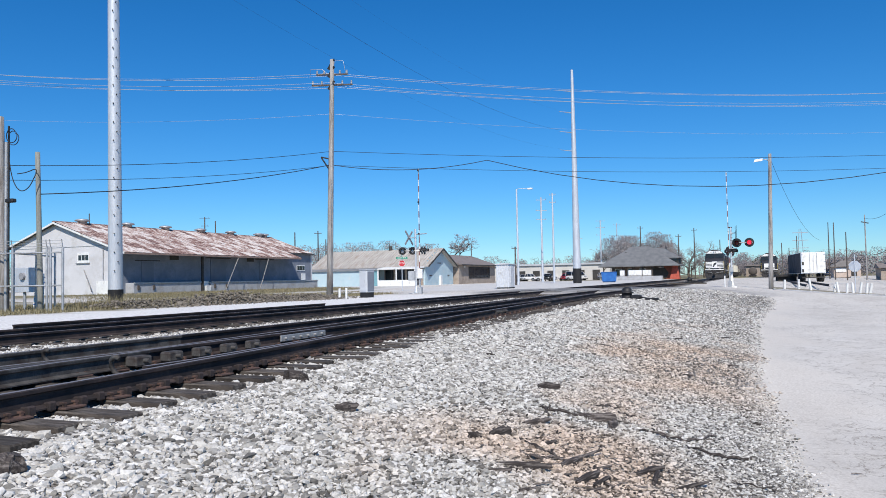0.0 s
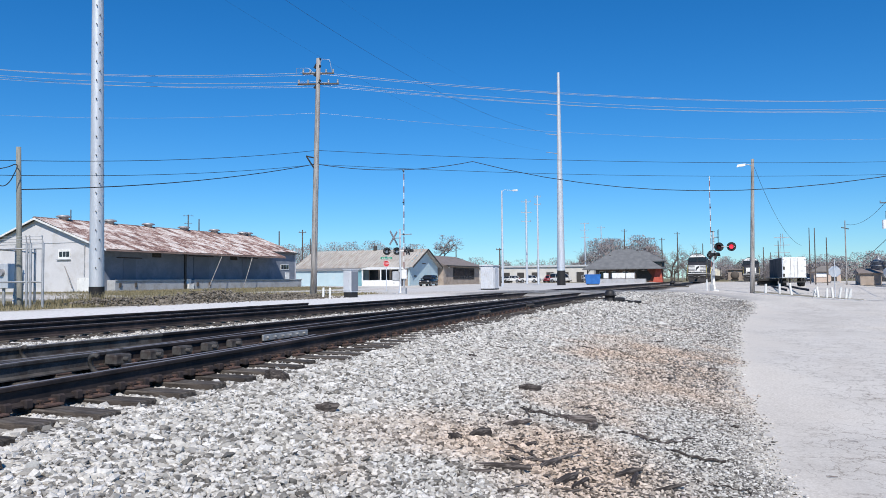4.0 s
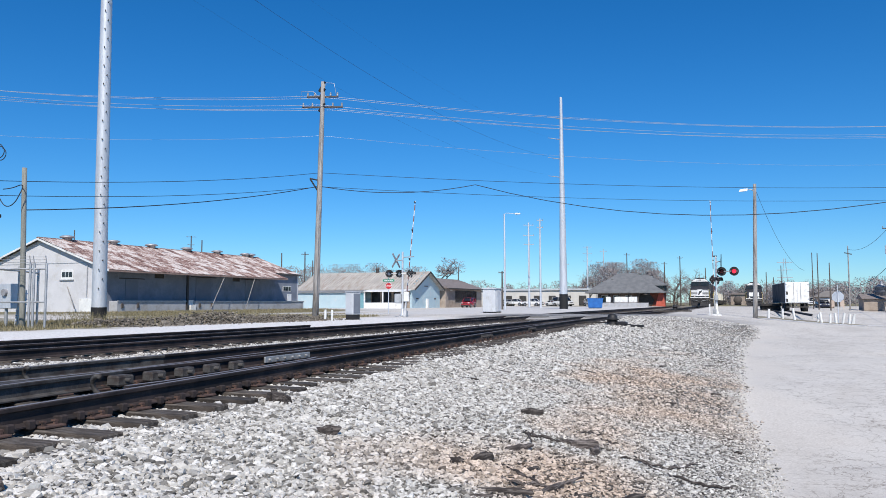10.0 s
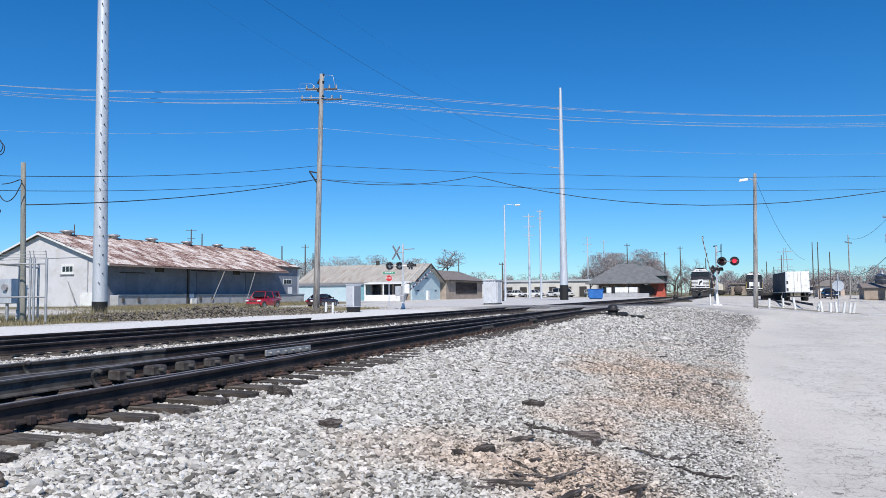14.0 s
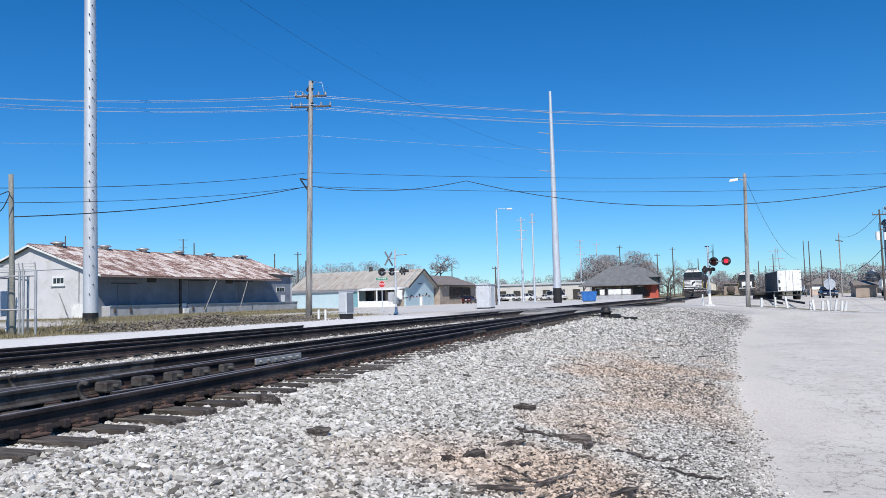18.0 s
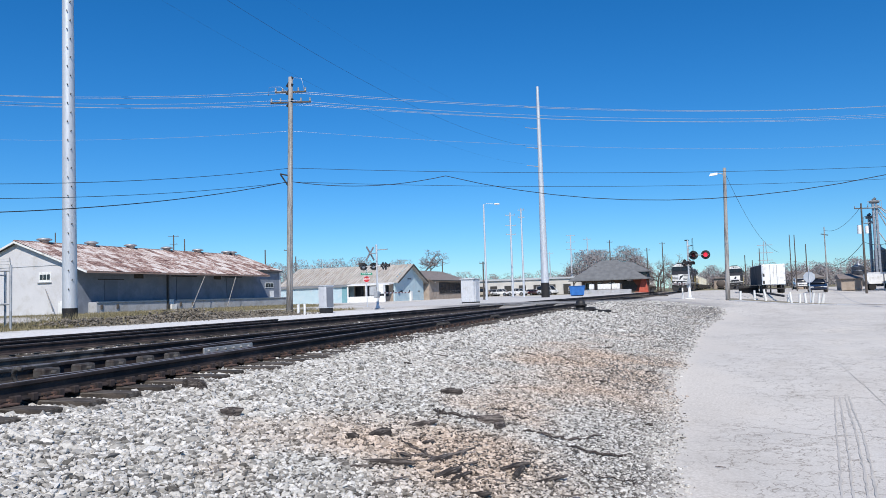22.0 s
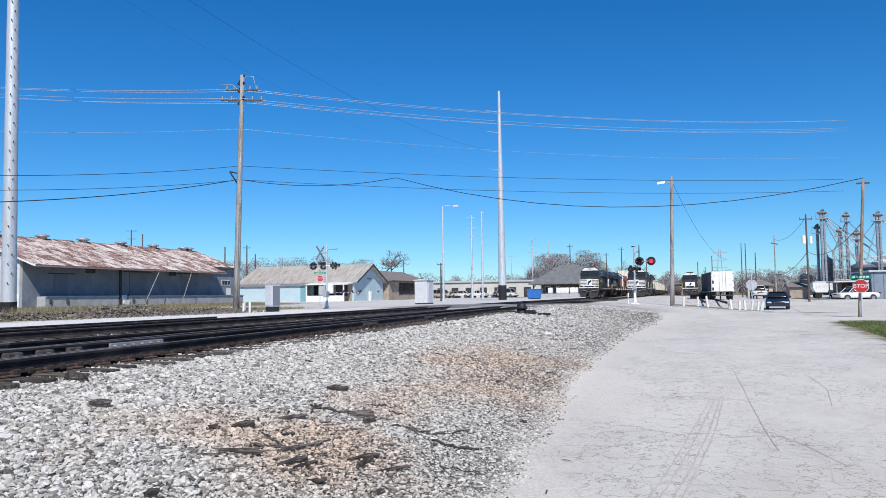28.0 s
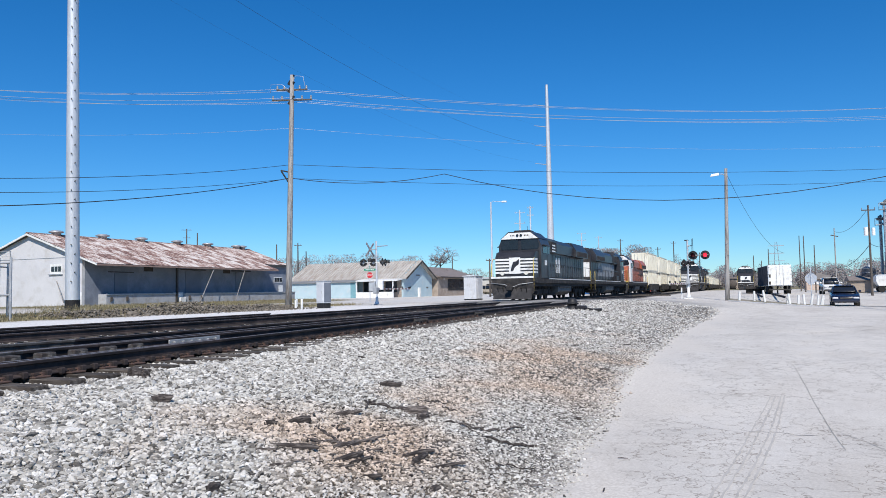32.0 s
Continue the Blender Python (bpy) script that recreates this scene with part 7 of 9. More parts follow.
    for z in (2.2, 3.7, 5.2, 6.5):
        for y in (120.4, 121.6):
            fr.rod((22.9, y, z), (24.9, y, z), 0.05, n=4)
        for k in range(2):
            fr.rod((22.9 + k, 120.4, z - 1.5), (23.9 + k, 120.4, z), 0.035, n=4)
            fr.rod((23.9 + k, 120.4, z - 1.5), (22.9 + k, 120.4, z), 0.035, n=4)
    # the covered conveyor bridge
    for dz in (0.0, 0.7):
        fr.rod((26.2, 119.5, 4.6 + dz), (36.0, 119.5, 5.2 + dz), 0.06, n=5)
    for k in range(12):
        fr.rod((26.2 + 0.8 * k, 119.5, 4.6 + 0.05 * k), (27.0 + 0.8 * k, 119.5, 5.35 + 0.05 * k), 0.035, n=4)
    part("support_tower", fr, GALV_DULL, e)
    sh = thing("feed_shed", pose(0, 0, 0), "steel-blue flat-roofed feed shed with a dark canopy", "building")
    part("wall", Shape().box(24.9, 42, 108, 118, -0.9, 3.0), STEEL_BLUE_WALL, sh)
    part("roof_edge", Shape().box(24.6, 42.3, 107.7, 118.3, 3.0, 3.2), PALE_EDGE, sh)
    part("canopy", Shape().box(20.6, 24.6, 107.9, 114.0, 1.72, 1.92), PALE_EDGE, sh)
    for x, y in ((20.9, 108.2), (22.8, 108.2), (20.9, 113.6)):
        part("canopy_post", Shape().rod((x, y, -0.9), (x, y, 1.72), 0.07, n=8), GALV_DULL, sh)
    part("store_room", Shape().box(22.0, 24.89, 111.0, 117.5, -0.9, 1.7), TRIM_DARK, sh)
    part("doorway", Shape().box(28.6, 30.2, 107.95, 107.995, -0.8, 1.6), TRIM_DARK, sh)
    for k in range(15):
        part("wall_rib", Shape().box(25.2 + k * 1.1, 25.3 + k * 1.1, 107.93, 107.99, -0.9, 2.95), STEEL_BLUE_WALL, sh)
    lo = thing("low_shed", pose(0, 0, 0), "low brown shed with a shallow roof", "building")
    part("wall", Shape().box(17.4, 20.2, 126, 131, -0.5, 1.3), BROWN_BLOCK, lo)
    part("roof", Shape().prism([(125.6, 1.25), (131.4, 1.25), (128.5, 2.0)], "x", 17.1, 20.5), BROWN_SHINGLE, lo)
    # pale bodies parked end to end before the elevator
    tr = thing("flat_trailer", pose(19.6, 118.4, -0.5), "long pale hopper trailer parked before the elevator", "trailer")
    part("body", Shape().prism([(0.0, 1.5), (0.35, 0.9), (3.6, 0.9), (4.2, 1.5), (4.2, 2.25), (0.0, 2.25)], "y", 0, 2.4), WHITE_PAINT, tr)
    part("tarp", Shape().prism([(0.0, 2.254), (4.2, 2.254), (3.9, 2.5), (0.3, 2.5)], "y", 0.1, 2.3), PALE_EDGE, tr)
    for x in (0.7, 3.0, 3.7):
        for y in (0.2, 2.2):
            part("wheel", Shape().disc((x, y, 0.45), (0, 1, 0), 0.45, 0.3, 18), RUBBER, tr)
    part("frame", Shape().box(0.2, 4.1, 0.3, 2.1, 0.72, 0.9), TRIM_DARK, tr)


grain_elevator()


def low_hall():
    h = thing("low_hall", pose(0, 0, 0), "long low pale commercial hall with a row of dark openings", "building")
    part("wall", Shape().box(-66, -34, 192, 204, -0.2, 4.0), surface("pale_hall_wall", (0.52, 0.50, 0.46), (0.64, 0.62, 0.58), 0.5, 0.9), h)
    part("roof_edge", Shape().box(-66.4, -33.6, 191.6, 204.4, 4.0, 4.45), surface("grey_roof_edge", (0.40, 0.42, 0.44), (0.52, 0.54, 0.56), 0.6, 0.8), h)
    for k in range(7):
        part("opening", Shape().box(-62.5 + k * 4, -60.6 + k * 4, 191.9, 191.99, 0, 2.6), TRIM_DARK, h)
    f = thing("low_hall", pose(0, 0, 0), "low pale shed roof beyond the yard tracks", "building")
    part("wall", Shape().box(-2, 3.2, 232, 242, -0.2, 3.0), BROWN_BLOCK, f)
    part("roof", Shape().box(-2.4, 3.6, 231.5, 242.5, 3.0, 3.4), BROWN_SHINGLE, f)


low_hall()


# ---- trees and woods ----
def grow(s, p, d, length, r, depth, rng, twigs):
    steps_ = 3
    pts, rad = [Vector(p)], [r]
    for k in range(steps_):
        d = (d + Vector((rng.uniform(-1, 1), rng.uniform(-1, 1), rng.uniform(-0.3, 0.6))) * 0.16).normalized()
        pts.append(pts[-1] + d * length / steps_)
        rad.append(r * (1 - 0.4 * (k + 1) / steps_))
    s.tube(pts, [max(q, 0.018) for q in rad], 5 if depth > 1 else 3)
    if depth == 0:
        return
    for k in range(rng.choice((3, 3, 4))):
        a = rng.uniform(0.35, 0.85)
        side = Vector((rng.uniform(-1, 1), rng.uniform(-1, 1), rng.uniform(-0.2, 0.6))).normalized()
        grow(twigs if depth <= 2 else s, pts[rng.choice((1, 2, 3, 3))], (d * (1 - a) + side * a).normalized(), length * rng.uniform(0.55, 0.8), r * 0.55, depth - 1, rng, twigs)


def bare_tree(x, y, h, seed, label, depth=4, z=None):
    rng = random.Random(seed)
    t = thing("tree", pose(x, y, land_z(x, y) if z is None else z), label, "tree", "bare trees")
    trunk, crown = Shape(), Shape()
    grow(trunk, (0, 0, -0.3), Vector((0.05, 0, 1)), h * 0.38, h * 0.028, depth, rng, crown)
    part("trunk", trunk, BARK, t)
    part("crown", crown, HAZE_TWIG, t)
    return t


bare_tree(-57.2, 143.5, 9.3, 3, "large bare spreading tree behind the tan shop", 6).scale = (1.4, 1.4, 1.12)
TREES = [bare_tree(-33, 204, 12.0, 11, "tall bare leafless tree behind the station", 5), bare_tree(-27, 209, 13.5, 12, "tall bare leafless tree behind the station", 5),
         bare_tree(-40, 200, 10.0, 13, "bare leafless tree beside the station", 5), bare_tree(-22, 212, 11.0, 14, "bare leafless tree behind the station", 5)]
rt = random.Random(21)
for k in range(13):
    src = rt.choice(TREES)
    x, y, s = -36 + k * 1.9 + rt.uniform(-1.2, 1.2), 202 + rt.uniform(0, 18), rt.uniform(0.75, 1.0)
    q = copy_thing(src, pose(x, y, -0.1, 0, 0, rt.uniform(0, 360)))
    q.scale = (s, s, s)
for x, y, s in ((-129, 148, 1.15), (-138, 150, 1.25), (-84, 100, 0.62), (-86, 112, 0.55), (-80, 78, 0.45), (-83, 88, 0.5), (-88, 140, 0.6), (-74, 150, 0.5), (-66, 155, 0.45)):
    q = copy_thing(rt.choice(TREES), pose(x, y, 0, 0, 0, rt.uniform(0, 360)))
    q.scale = (s, s, s)


def quad_cloud(name, V, corners, mat, label, category):
    """One loose mesh of separate little faces, every run of corners a face."""
    me3 = bpy.data.meshes.new(name)
    me3.vertices.add(len(V))
    me3.vertices.foreach_set("co", V.astype(np.float32).ravel())
    me3.loops.add(len(V))
    me3.loops.foreach_set("vertex_index", np.arange(len(V), dtype=np.int32))
    me3.polygons.add(len(V) // corners)
    me3.polygons.foreach_set("loop_start", np.arange(0, len(V), corners, dtype=np.int32))
    me3.update(calc_edges=True)
    me3.materials.append(mat)
    return tagged(new(name, me3), label, category, kind="stuff")


def woods(name, pts, label, mat, seed, size=(0.5, 1.2), per=60, height=(4, 8), stems=True):
    """A far belt of wood: many small slanting twig clumps over thin stems."""
    rng = np.random.default_rng(seed)
    V, Q = [], []
    for (x0, y0, x1, y1, n) in pts:
        u = (np.arange(n) + rng.uniform(size=n)) / n
        cx, cy = x0 + (x1 - x0) * u + rng.normal(0, 2, n), y0 + (y1 - y0) * u + rng.normal(0, 4, n)
        h = rng.uniform(*height, n)
        w = h * rng.uniform(0.28, 0.45, n)
        k = np.repeat(np.arange(n), per)
        a, zz = rng.uniform(0, 2 * math.pi, n * per), h[k] * rng.uniform(0.10, 1.0, n * per)
        rr = w[k] * np.sqrt(rng.uniform(size=n * per)) * (0.35 + 0.9 * np.sin(math.pi * np.minimum(0.98, 0.15 + 0.8 * zz / h[k])))
        c = np.stack([cx[k] + rr * np.cos(a), cy[k] + rr * np.sin(a), zz], 1)
        d = rng.normal(size=(n * per, 3))
        d[:, 2] = np.abs(d[:, 2]) + 0.4
        d /= np.linalg.norm(d, axis=1, keepdims=True)
        e = np.cross(d, rng.normal(size=(n * per, 3)))
        e /= np.linalg.norm(e, axis=1, keepdims=True)
        d *= rng.uniform(*size, (n * per, 1)) * 0.5
        e *= rng.uniform(0.03, 0.08, (n * per, 1)) * (1 if stems else 3)
        V.append(np.stack([c - d, c + e, c + d, c - e], 1).reshape(-1, 3))
        if stems:
            low, high, o1, o2 = np.full(n, -0.3), h * 0.8, 0.12, 0.05
            V.append(np.stack([np.stack(q, 1) for q in ((cx - o1, cy, low), (cx + o1, cy, low), (cx + o2, cy, high), (cx - o2, cy, high))], 1).reshape(-1, 3))
    V = np.concatenate(V)
    return quad_cloud(name, V, 4, mat, label, "woods")


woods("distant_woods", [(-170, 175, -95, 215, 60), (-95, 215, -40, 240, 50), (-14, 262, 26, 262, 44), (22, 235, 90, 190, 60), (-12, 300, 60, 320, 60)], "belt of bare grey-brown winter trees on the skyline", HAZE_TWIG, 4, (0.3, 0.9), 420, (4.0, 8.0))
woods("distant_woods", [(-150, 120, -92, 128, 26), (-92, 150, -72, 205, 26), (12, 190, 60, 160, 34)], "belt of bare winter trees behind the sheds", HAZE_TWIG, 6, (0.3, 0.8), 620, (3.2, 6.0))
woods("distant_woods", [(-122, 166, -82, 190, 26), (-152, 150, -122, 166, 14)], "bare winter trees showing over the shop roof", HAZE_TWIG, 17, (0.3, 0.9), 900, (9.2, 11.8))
woods("evergreen_clump", [(-4, 330, 10, 334, 12)], "dark evergreen trees on the skyline", EVERGREEN, 9, (0.8, 1.8), 320, (5, 7.5), False)
woods("roadside_scrub", [(-260, 330, -60, 420, 90), (-60, 420, 260, 330, 120), (-320, 60, -230, 330, 60), (90, 60, 260, 330, 70)], "hazy far treeline on the horizon", TWIG, 10, (1.2, 3.0), 90, (6, 12))

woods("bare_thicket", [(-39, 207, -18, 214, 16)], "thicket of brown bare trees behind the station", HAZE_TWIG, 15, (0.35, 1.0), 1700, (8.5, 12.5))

# ---- dry grass, soil heap ----
def tufts(name, n, area, mat, label, h=(0.08, 0.3), seed=1):
    """Tufts of five blades; area gives the places of n tufts."""
    rng = np.random.default_rng(seed)
    x, y = area(rng, n)
    k = np.repeat(np.arange(n), 5)
    bx, by, z = x[k] + rng.normal(0, 0.05, n * 5), y[k] + rng.normal(0, 0.05, n * 5), land(x, y)[k]
    a, hh, w = rng.uniform(0, 2 * math.pi, n * 5), rng.uniform(*h, n * 5), rng.uniform(0.006, 0.014, n * 5)
    lean = rng.uniform(0.1, 0.7, n * 5) * hh
    dx, dy = np.cos(a), np.sin(a)
    V = np.stack([np.stack(q, 1) for q in ((bx - dy * w, by + dx * w, z - 0.01), (bx + dy * w, by - dx * w, z - 0.01), (bx + dx * lean, by + dy * lean, z + hh))], 1).reshape(-1, 3)
    return quad_cloud(name, V, 3, mat, label, "grass")


tufts("dry_grass", 14000, lambda r, n: (r.uniform(-38, -21.8, n), r.uniform(12, 45, n)), GRASS_BLADE, "dry straw-coloured grass on the verge", (0.04, 0.20), 2)
tufts("dry_grass", 6000, lambda r, n: (r.uniform(-44, -36, n), r.uniform(25, 75, n)), GRASS_BLADE, "dry grass between the street and the verge", (0.06, 0.26), 12)
tufts("dry_grass", 5000, lambda r, n: (r.uniform(-60.2, -52, n), r.uniform(48, 98, n)), GRASS_BLADE, "dry straw-coloured grass along the dock", (0.06, 0.24), 3)
tufts("green_grass", 11000, lambda r, n: (lambda y: (8.0 + 0.04 * (y - 25) + r.uniform(0, 1, n) * 6, y))(r.uniform(18, 36.5, n)), GRASS_GREEN, "short green grass verge beside the lane", (0.04, 0.14), 4)


def clods(name, n, place, size, mat, label, seed, category, squash=0.7, kind="stuff", coarse=False):
    """Broken lumps, each an icosahedron pulled out of shape."""
    rng = np.random.default_rng(seed)
    t = (1 + 5 ** 0.5) / 2
    base = np.array([(-1, t, 0), (1, t, 0), (-1, -t, 0), (1, -t, 0), (0, -1, t), (0, 1, t), (0, -1, -t), (0, 1, -t), (t, 0, -1), (t, 0, 1), (-t, 0, -1), (-t, 0, 1)]) / math.hypot(1, t)
    tri = np.array([(0, 11, 5), (0, 5, 1), (0, 1, 7), (0, 7, 10), (0, 10, 11), (1, 5, 9), (5, 11, 4), (11, 10, 2), (10, 7, 6), (7, 1, 8), (3, 9, 4), (3, 4, 2), (3, 2, 6), (3, 6, 8), (3, 8, 9), (4, 9, 5), (2, 4, 11), (6, 2, 10), (8, 6, 7), (9, 8, 1)])
    if coarse:
        base = np.array([(1.0, 0.2, 0.1), (-0.1, 1.0, -0.2), (-1.0, 0.0, 0.2), (0.1, -1.0, 0.0), (0.15, 0.1, 1.0), (0.0, -0.1, -1.0)])
        tri = np.array([(0, 1, 4), (1, 2, 4), (2, 3, 4), (3, 0, 4), (1, 0, 5), (2, 1, 5), (3, 2, 5), (0, 3, 5)])
    nv = len(base)
    c = place(rng, n)
    n = len(c)
    r = size(rng, n, c)
    v = base[None] * (1 + rng.uniform(-0.28, 0.22, (n, nv, 1)))
    for k in range(6):
        d = rng.normal(size=(n, 1, 3))
        d /= np.linalg.norm(d, axis=2, keepdims=True)
        v = v - np.maximum((v * d).sum(2, keepdims=True) - rng.uniform(0.38, 0.62, (n, 1, 1)), 0) * d
    sc = np.stack([rng.uniform(1.05, 1.95, n), rng.uniform(0.85, 1.35, n), rng.uniform(squash * 0.8, squash * 1.25, n)], 1)
    v = v * sc[:, None, :]
    a, b = rng.uniform(0, 2 * math.pi, n), rng.normal(0, 0.8, n)
    ca, sa, cb, sb = np.cos(a), np.sin(a), np.cos(b), np.sin(b)
    y2, z2 = v[..., 1] * cb[:, None] - v[..., 2] * sb[:, None], v[..., 1] * sb[:, None] + v[..., 2] * cb[:, None]
    x3, y3 = v[..., 0] * ca[:, None] - y2 * sa[:, None], v[..., 0] * sa[:, None] + y2 * ca[:, None]
    v = np.stack([x3, y3, z2], -1) * r[:, None, None] + c[:, None, :]
    f = (tri[None] + nv * np.arange(n)[:, None, None]).reshape(-1, 3)
    me3 = bpy.data.meshes.new(name)
    me3.vertices.add(n * nv)
    me3.vertices.foreach_set("co", v.astype(np.float32).ravel())
    me3.loops.add(f.size)
    me3.loops.foreach_set("vertex_index", f.astype(np.int32).ravel())
    me3.polygons.add(len(f))
    me3.polygons.foreach_set("loop_start", np.arange(0, f.size, 3, dtype=np.int32))
    me3.polygons.foreach_set("use_smooth", np.zeros(len(f), bool))
    me3.update(calc_edges=True)
    me3.materials.append(mat)
    return tagged(new(name, me3), label, category, kind=kind)


def heap_place(rng, n):
    u = rng.uniform(0, 1, n)
    off = rng.normal(0, 0.75, n)
    cx, cy = -23.0 + 2.0 * u + off, 22.0 + 12.0 * u + rng.normal(0, 0.7, n)
    hump = 0.24 * np.exp(-((u - 0.45) / 0.13) ** 2) + 0.24 + 0.07 * np.sin(u * 31)
    z = land(cx, cy) + hump * np.sqrt(rng.uniform(0, 1, n)) * np.exp(-(off / 1.0) ** 2)
    return np.stack([cx, cy, z], 1)


clods("soil_heap", 8000, heap_place, lambda r, n, c: r.uniform(0.015, 0.07, n) * (1 + 1.2 * (r.uniform(0, 1, n) > 0.97)), DIRT_HEAP, "low heap of dark dug-up clods and dry weeds", 31, "soil")


def tufts_heap():
    tufts("dry_grass", 900, lambda r, n: (r.normal(-24.4, 1.2, n), r.uniform(22, 34, n)), GRASS_BLADE, "dry weeds among the soil clods", (0.25, 0.6), 7)


tufts_heap()


# ---- trains ----
LOCO_LEN = 22.0
LOCO_1 = locomotive(pose(MAIN_X, 50, 0), LOCO_BLACK, "black freight locomotive with white nose stripes leading the train", length=LOCO_LEN)
LOCO_2 = locomotive(pose(MAIN_X, 70, 0), LOCO_BLACK, "second black freight locomotive with pale panels", length=LOCO_LEN, band=LOCO_GREY)
LOCO_3 = locomotive(pose(MAIN_X, 90, 0), LOCO_ORANGE, "orange freight locomotive with white cab coupled third", nose_stripes=False, length=LOCO_LEN, cab_paint=LOCO_WHITE)
TRAIN = [(LOCO_1, 0.0), (LOCO_2, 22.5), (LOCO_3, 45.0)]
for k in range(7):
    s0 = 67.5 + k * 18.6
    TRAIN.append((well_wagon(pose(MAIN_X, 110 + 19 * k, 0), "black well wagon under two cream containers"), s0))
    TRAIN.append((shipping_container(0, 0, 12.6, CONTAINER_CREAM, pose(MAIN_X, 110 + 19 * k + 2.8, 0.42), "cream ribbed shipping container, lower of two"), s0 + 2.8))
    TRAIN.append((shipping_container(-0.3, 2.93, 13.2, CONTAINER_CREAM, pose(MAIN_X, 110 + 19 * k + 2.8, 0.42), "cream ribbed shipping container stacked on top"), s0 + 2.8))

locomotive(pose(float(siding_x(131)), 131, 0), LOCO_BLACK, "black freight locomotive standing at the crossing with white nose stripes", length=LOCO_LEN)
locomotive(pose(-6.0, 153.6, 0), LOCO_BLACK, "black freight locomotive coupled behind the standing one", "panel", length=LOCO_LEN)
for k in range(7):
    y = 176.4 + k * 18.6
    well_wagon(pose(-6.0, y, 0), "black well wagon carrying a cream container")
    shipping_container(2.8, 0.42, 12.6, CONTAINER_CREAM, pose(-6.0, y, 0), "cream container on a standing wagon")
locomotive(pose(2.95, 160, -0.1), LOCO_BLACK, "black freight locomotive standing on the yard track", "panel", length=LOCO_LEN)


def tank_wagon():
    w = thing("tank_wagon", pose(-0.15, 222, land_z(0, 222)) @ Matrix.Diagonal((0.85, 0.85, 0.85, 1)), "dark round tank wagon seen end-on in the yard", "freight wagon")
    part("tank", Shape().lathe([(0.3, -0.35), (1.0, -0.2), (1.32, 0.1), (1.36, 0.4), (1.36, 9), (0.9, 9.5)], 24, pose(0, 0, 1.75, -90)), POLE_DARK, w)
    part("frame", Shape().box(-1.2, 1.2, -0.4, 9.8, 0.3, 0.6).box(-1.0, 1.0, 0.5, 2.0, 0, 0.4).box(-1.0, 1.0, 7.5, 9.0, 0, 0.4), LOCO_FRAME, w)


tank_wagon()

# ---- parked vehicles ----
for form, x, y, yaw, paint, label in (
        ("pickup", -31.2, 124.0, 70, PAINT_WHITE, "white pickup parked beyond the tall steel pole"), ("van", -25.6, 121.5, 60, PAINT_WHITE, "white van parked by the tall steel pole"),
        ("pickup", -35.5, 128.5, 75, PAINT_WHITE, "white pickup parked in the gravel lot"), ("suv", -39.5, 134.0, 40, PAINT_SILVER, "silver car parked in the gravel lot"),
        ("sedan", -28.6, 127.0, 65, PAINT_WHITE, "white car parked in the gravel lot"), ("van", -43.5, 142.0, 80, PAINT_TAN, "tan truck body parked in the gravel lot"),
        ("small_suv", -22.6, 124.0, 30, PAINT_WHITE, "white car parked near the blue skip"), ("pickup", 20.2, 105.6, -66, PAINT_WHITE, "white pickup parked beside the feed shed")):
    if x < 0:
        far = min(1.45, 185 / y)
        x, y = x * far, y * far
    car(form, pose(x, y, land_z(x, y), 0, 0, yaw), paint, label, "parked vehicles", "pickup truck" if form == "pickup" else "van" if form == "van" else "car")

# ---- moving cars ----
CAR_SUV = car("suv", pose(-31.7, 118.8, 0), PAINT_BLACK, "black sport utility car driving along the street", "passing cars")
CAR_RED = car("small_suv", pose(-27, 128, 0), PAINT_RED, "bright red boxy car driving along the street", "passing cars")
CAR_MAROON = car("sedan", pose(-39, 19, 0), PAINT_DARKRED, "dark maroon saloon car driving along the street", "passing cars")
CAR_NAVY = car("sedan", pose(9, 61, 0), PAINT_NAVY, "dark blue saloon car coming down the lane", "passing cars")
CAR_WHITE = car("suv", pose(11, 90, 0), PAINT_WHITE, "white car waiting behind the blue saloon", "passing cars")


# ---- broken tie wood on the shoulder ----
def splinter(x, y, length, width, thick, yaw, tilt=0.0, seed=0, mat=None, label="splintered piece of old dark tie wood", name="wood_fragment"):
    rng = random.Random(seed)
    n = 7
    v, f = [], []
    for k in range(n):
        u = k / (n - 1)
        w = width * (0.5 + 0.5 * math.sin(math.pi * (0.12 + 0.8 * u))) * rng.uniform(0.75, 1.15)
        t = thick * (0.55 + 0.45 * math.sin(math.pi * (0.1 + 0.85 * u))) * rng.uniform(0.8, 1.1)
        dx, dz = rng.uniform(-0.12, 0.12) * width, rng.uniform(-0.1, 0.1) * thick
        for a, b in ((-0.5, -0.5), (0.5, -0.45), (0.42, 0.5), (-0.1, 0.62), (-0.48, 0.4)):
            v.append(((u - 0.5) * length + rng.uniform(-0.3, 0.3) * width * (1 if k in (0, n - 1) else 0.2), a * w + dx, b * t + dz))
    for k in range(n - 1):
        for j in range(5):
            f.append((k * 5 + j, k * 5 + (j + 1) % 5, (k + 1) * 5 + (j + 1) % 5, (k + 1) * 5 + j))
    f += [tuple(range(5))[::-1], tuple(range((n - 1) * 5, n * 5))]
    ob = part(name, Shape().add(v, f), mat or DARK_WOOD, m=pose(x, y, land_z(x, y) + float(lumps(x, y)) + 0.010 + thick * 0.32, 0, tilt, yaw))
    return tagged(ob, label, "wood", "wood fragments on the ballast")


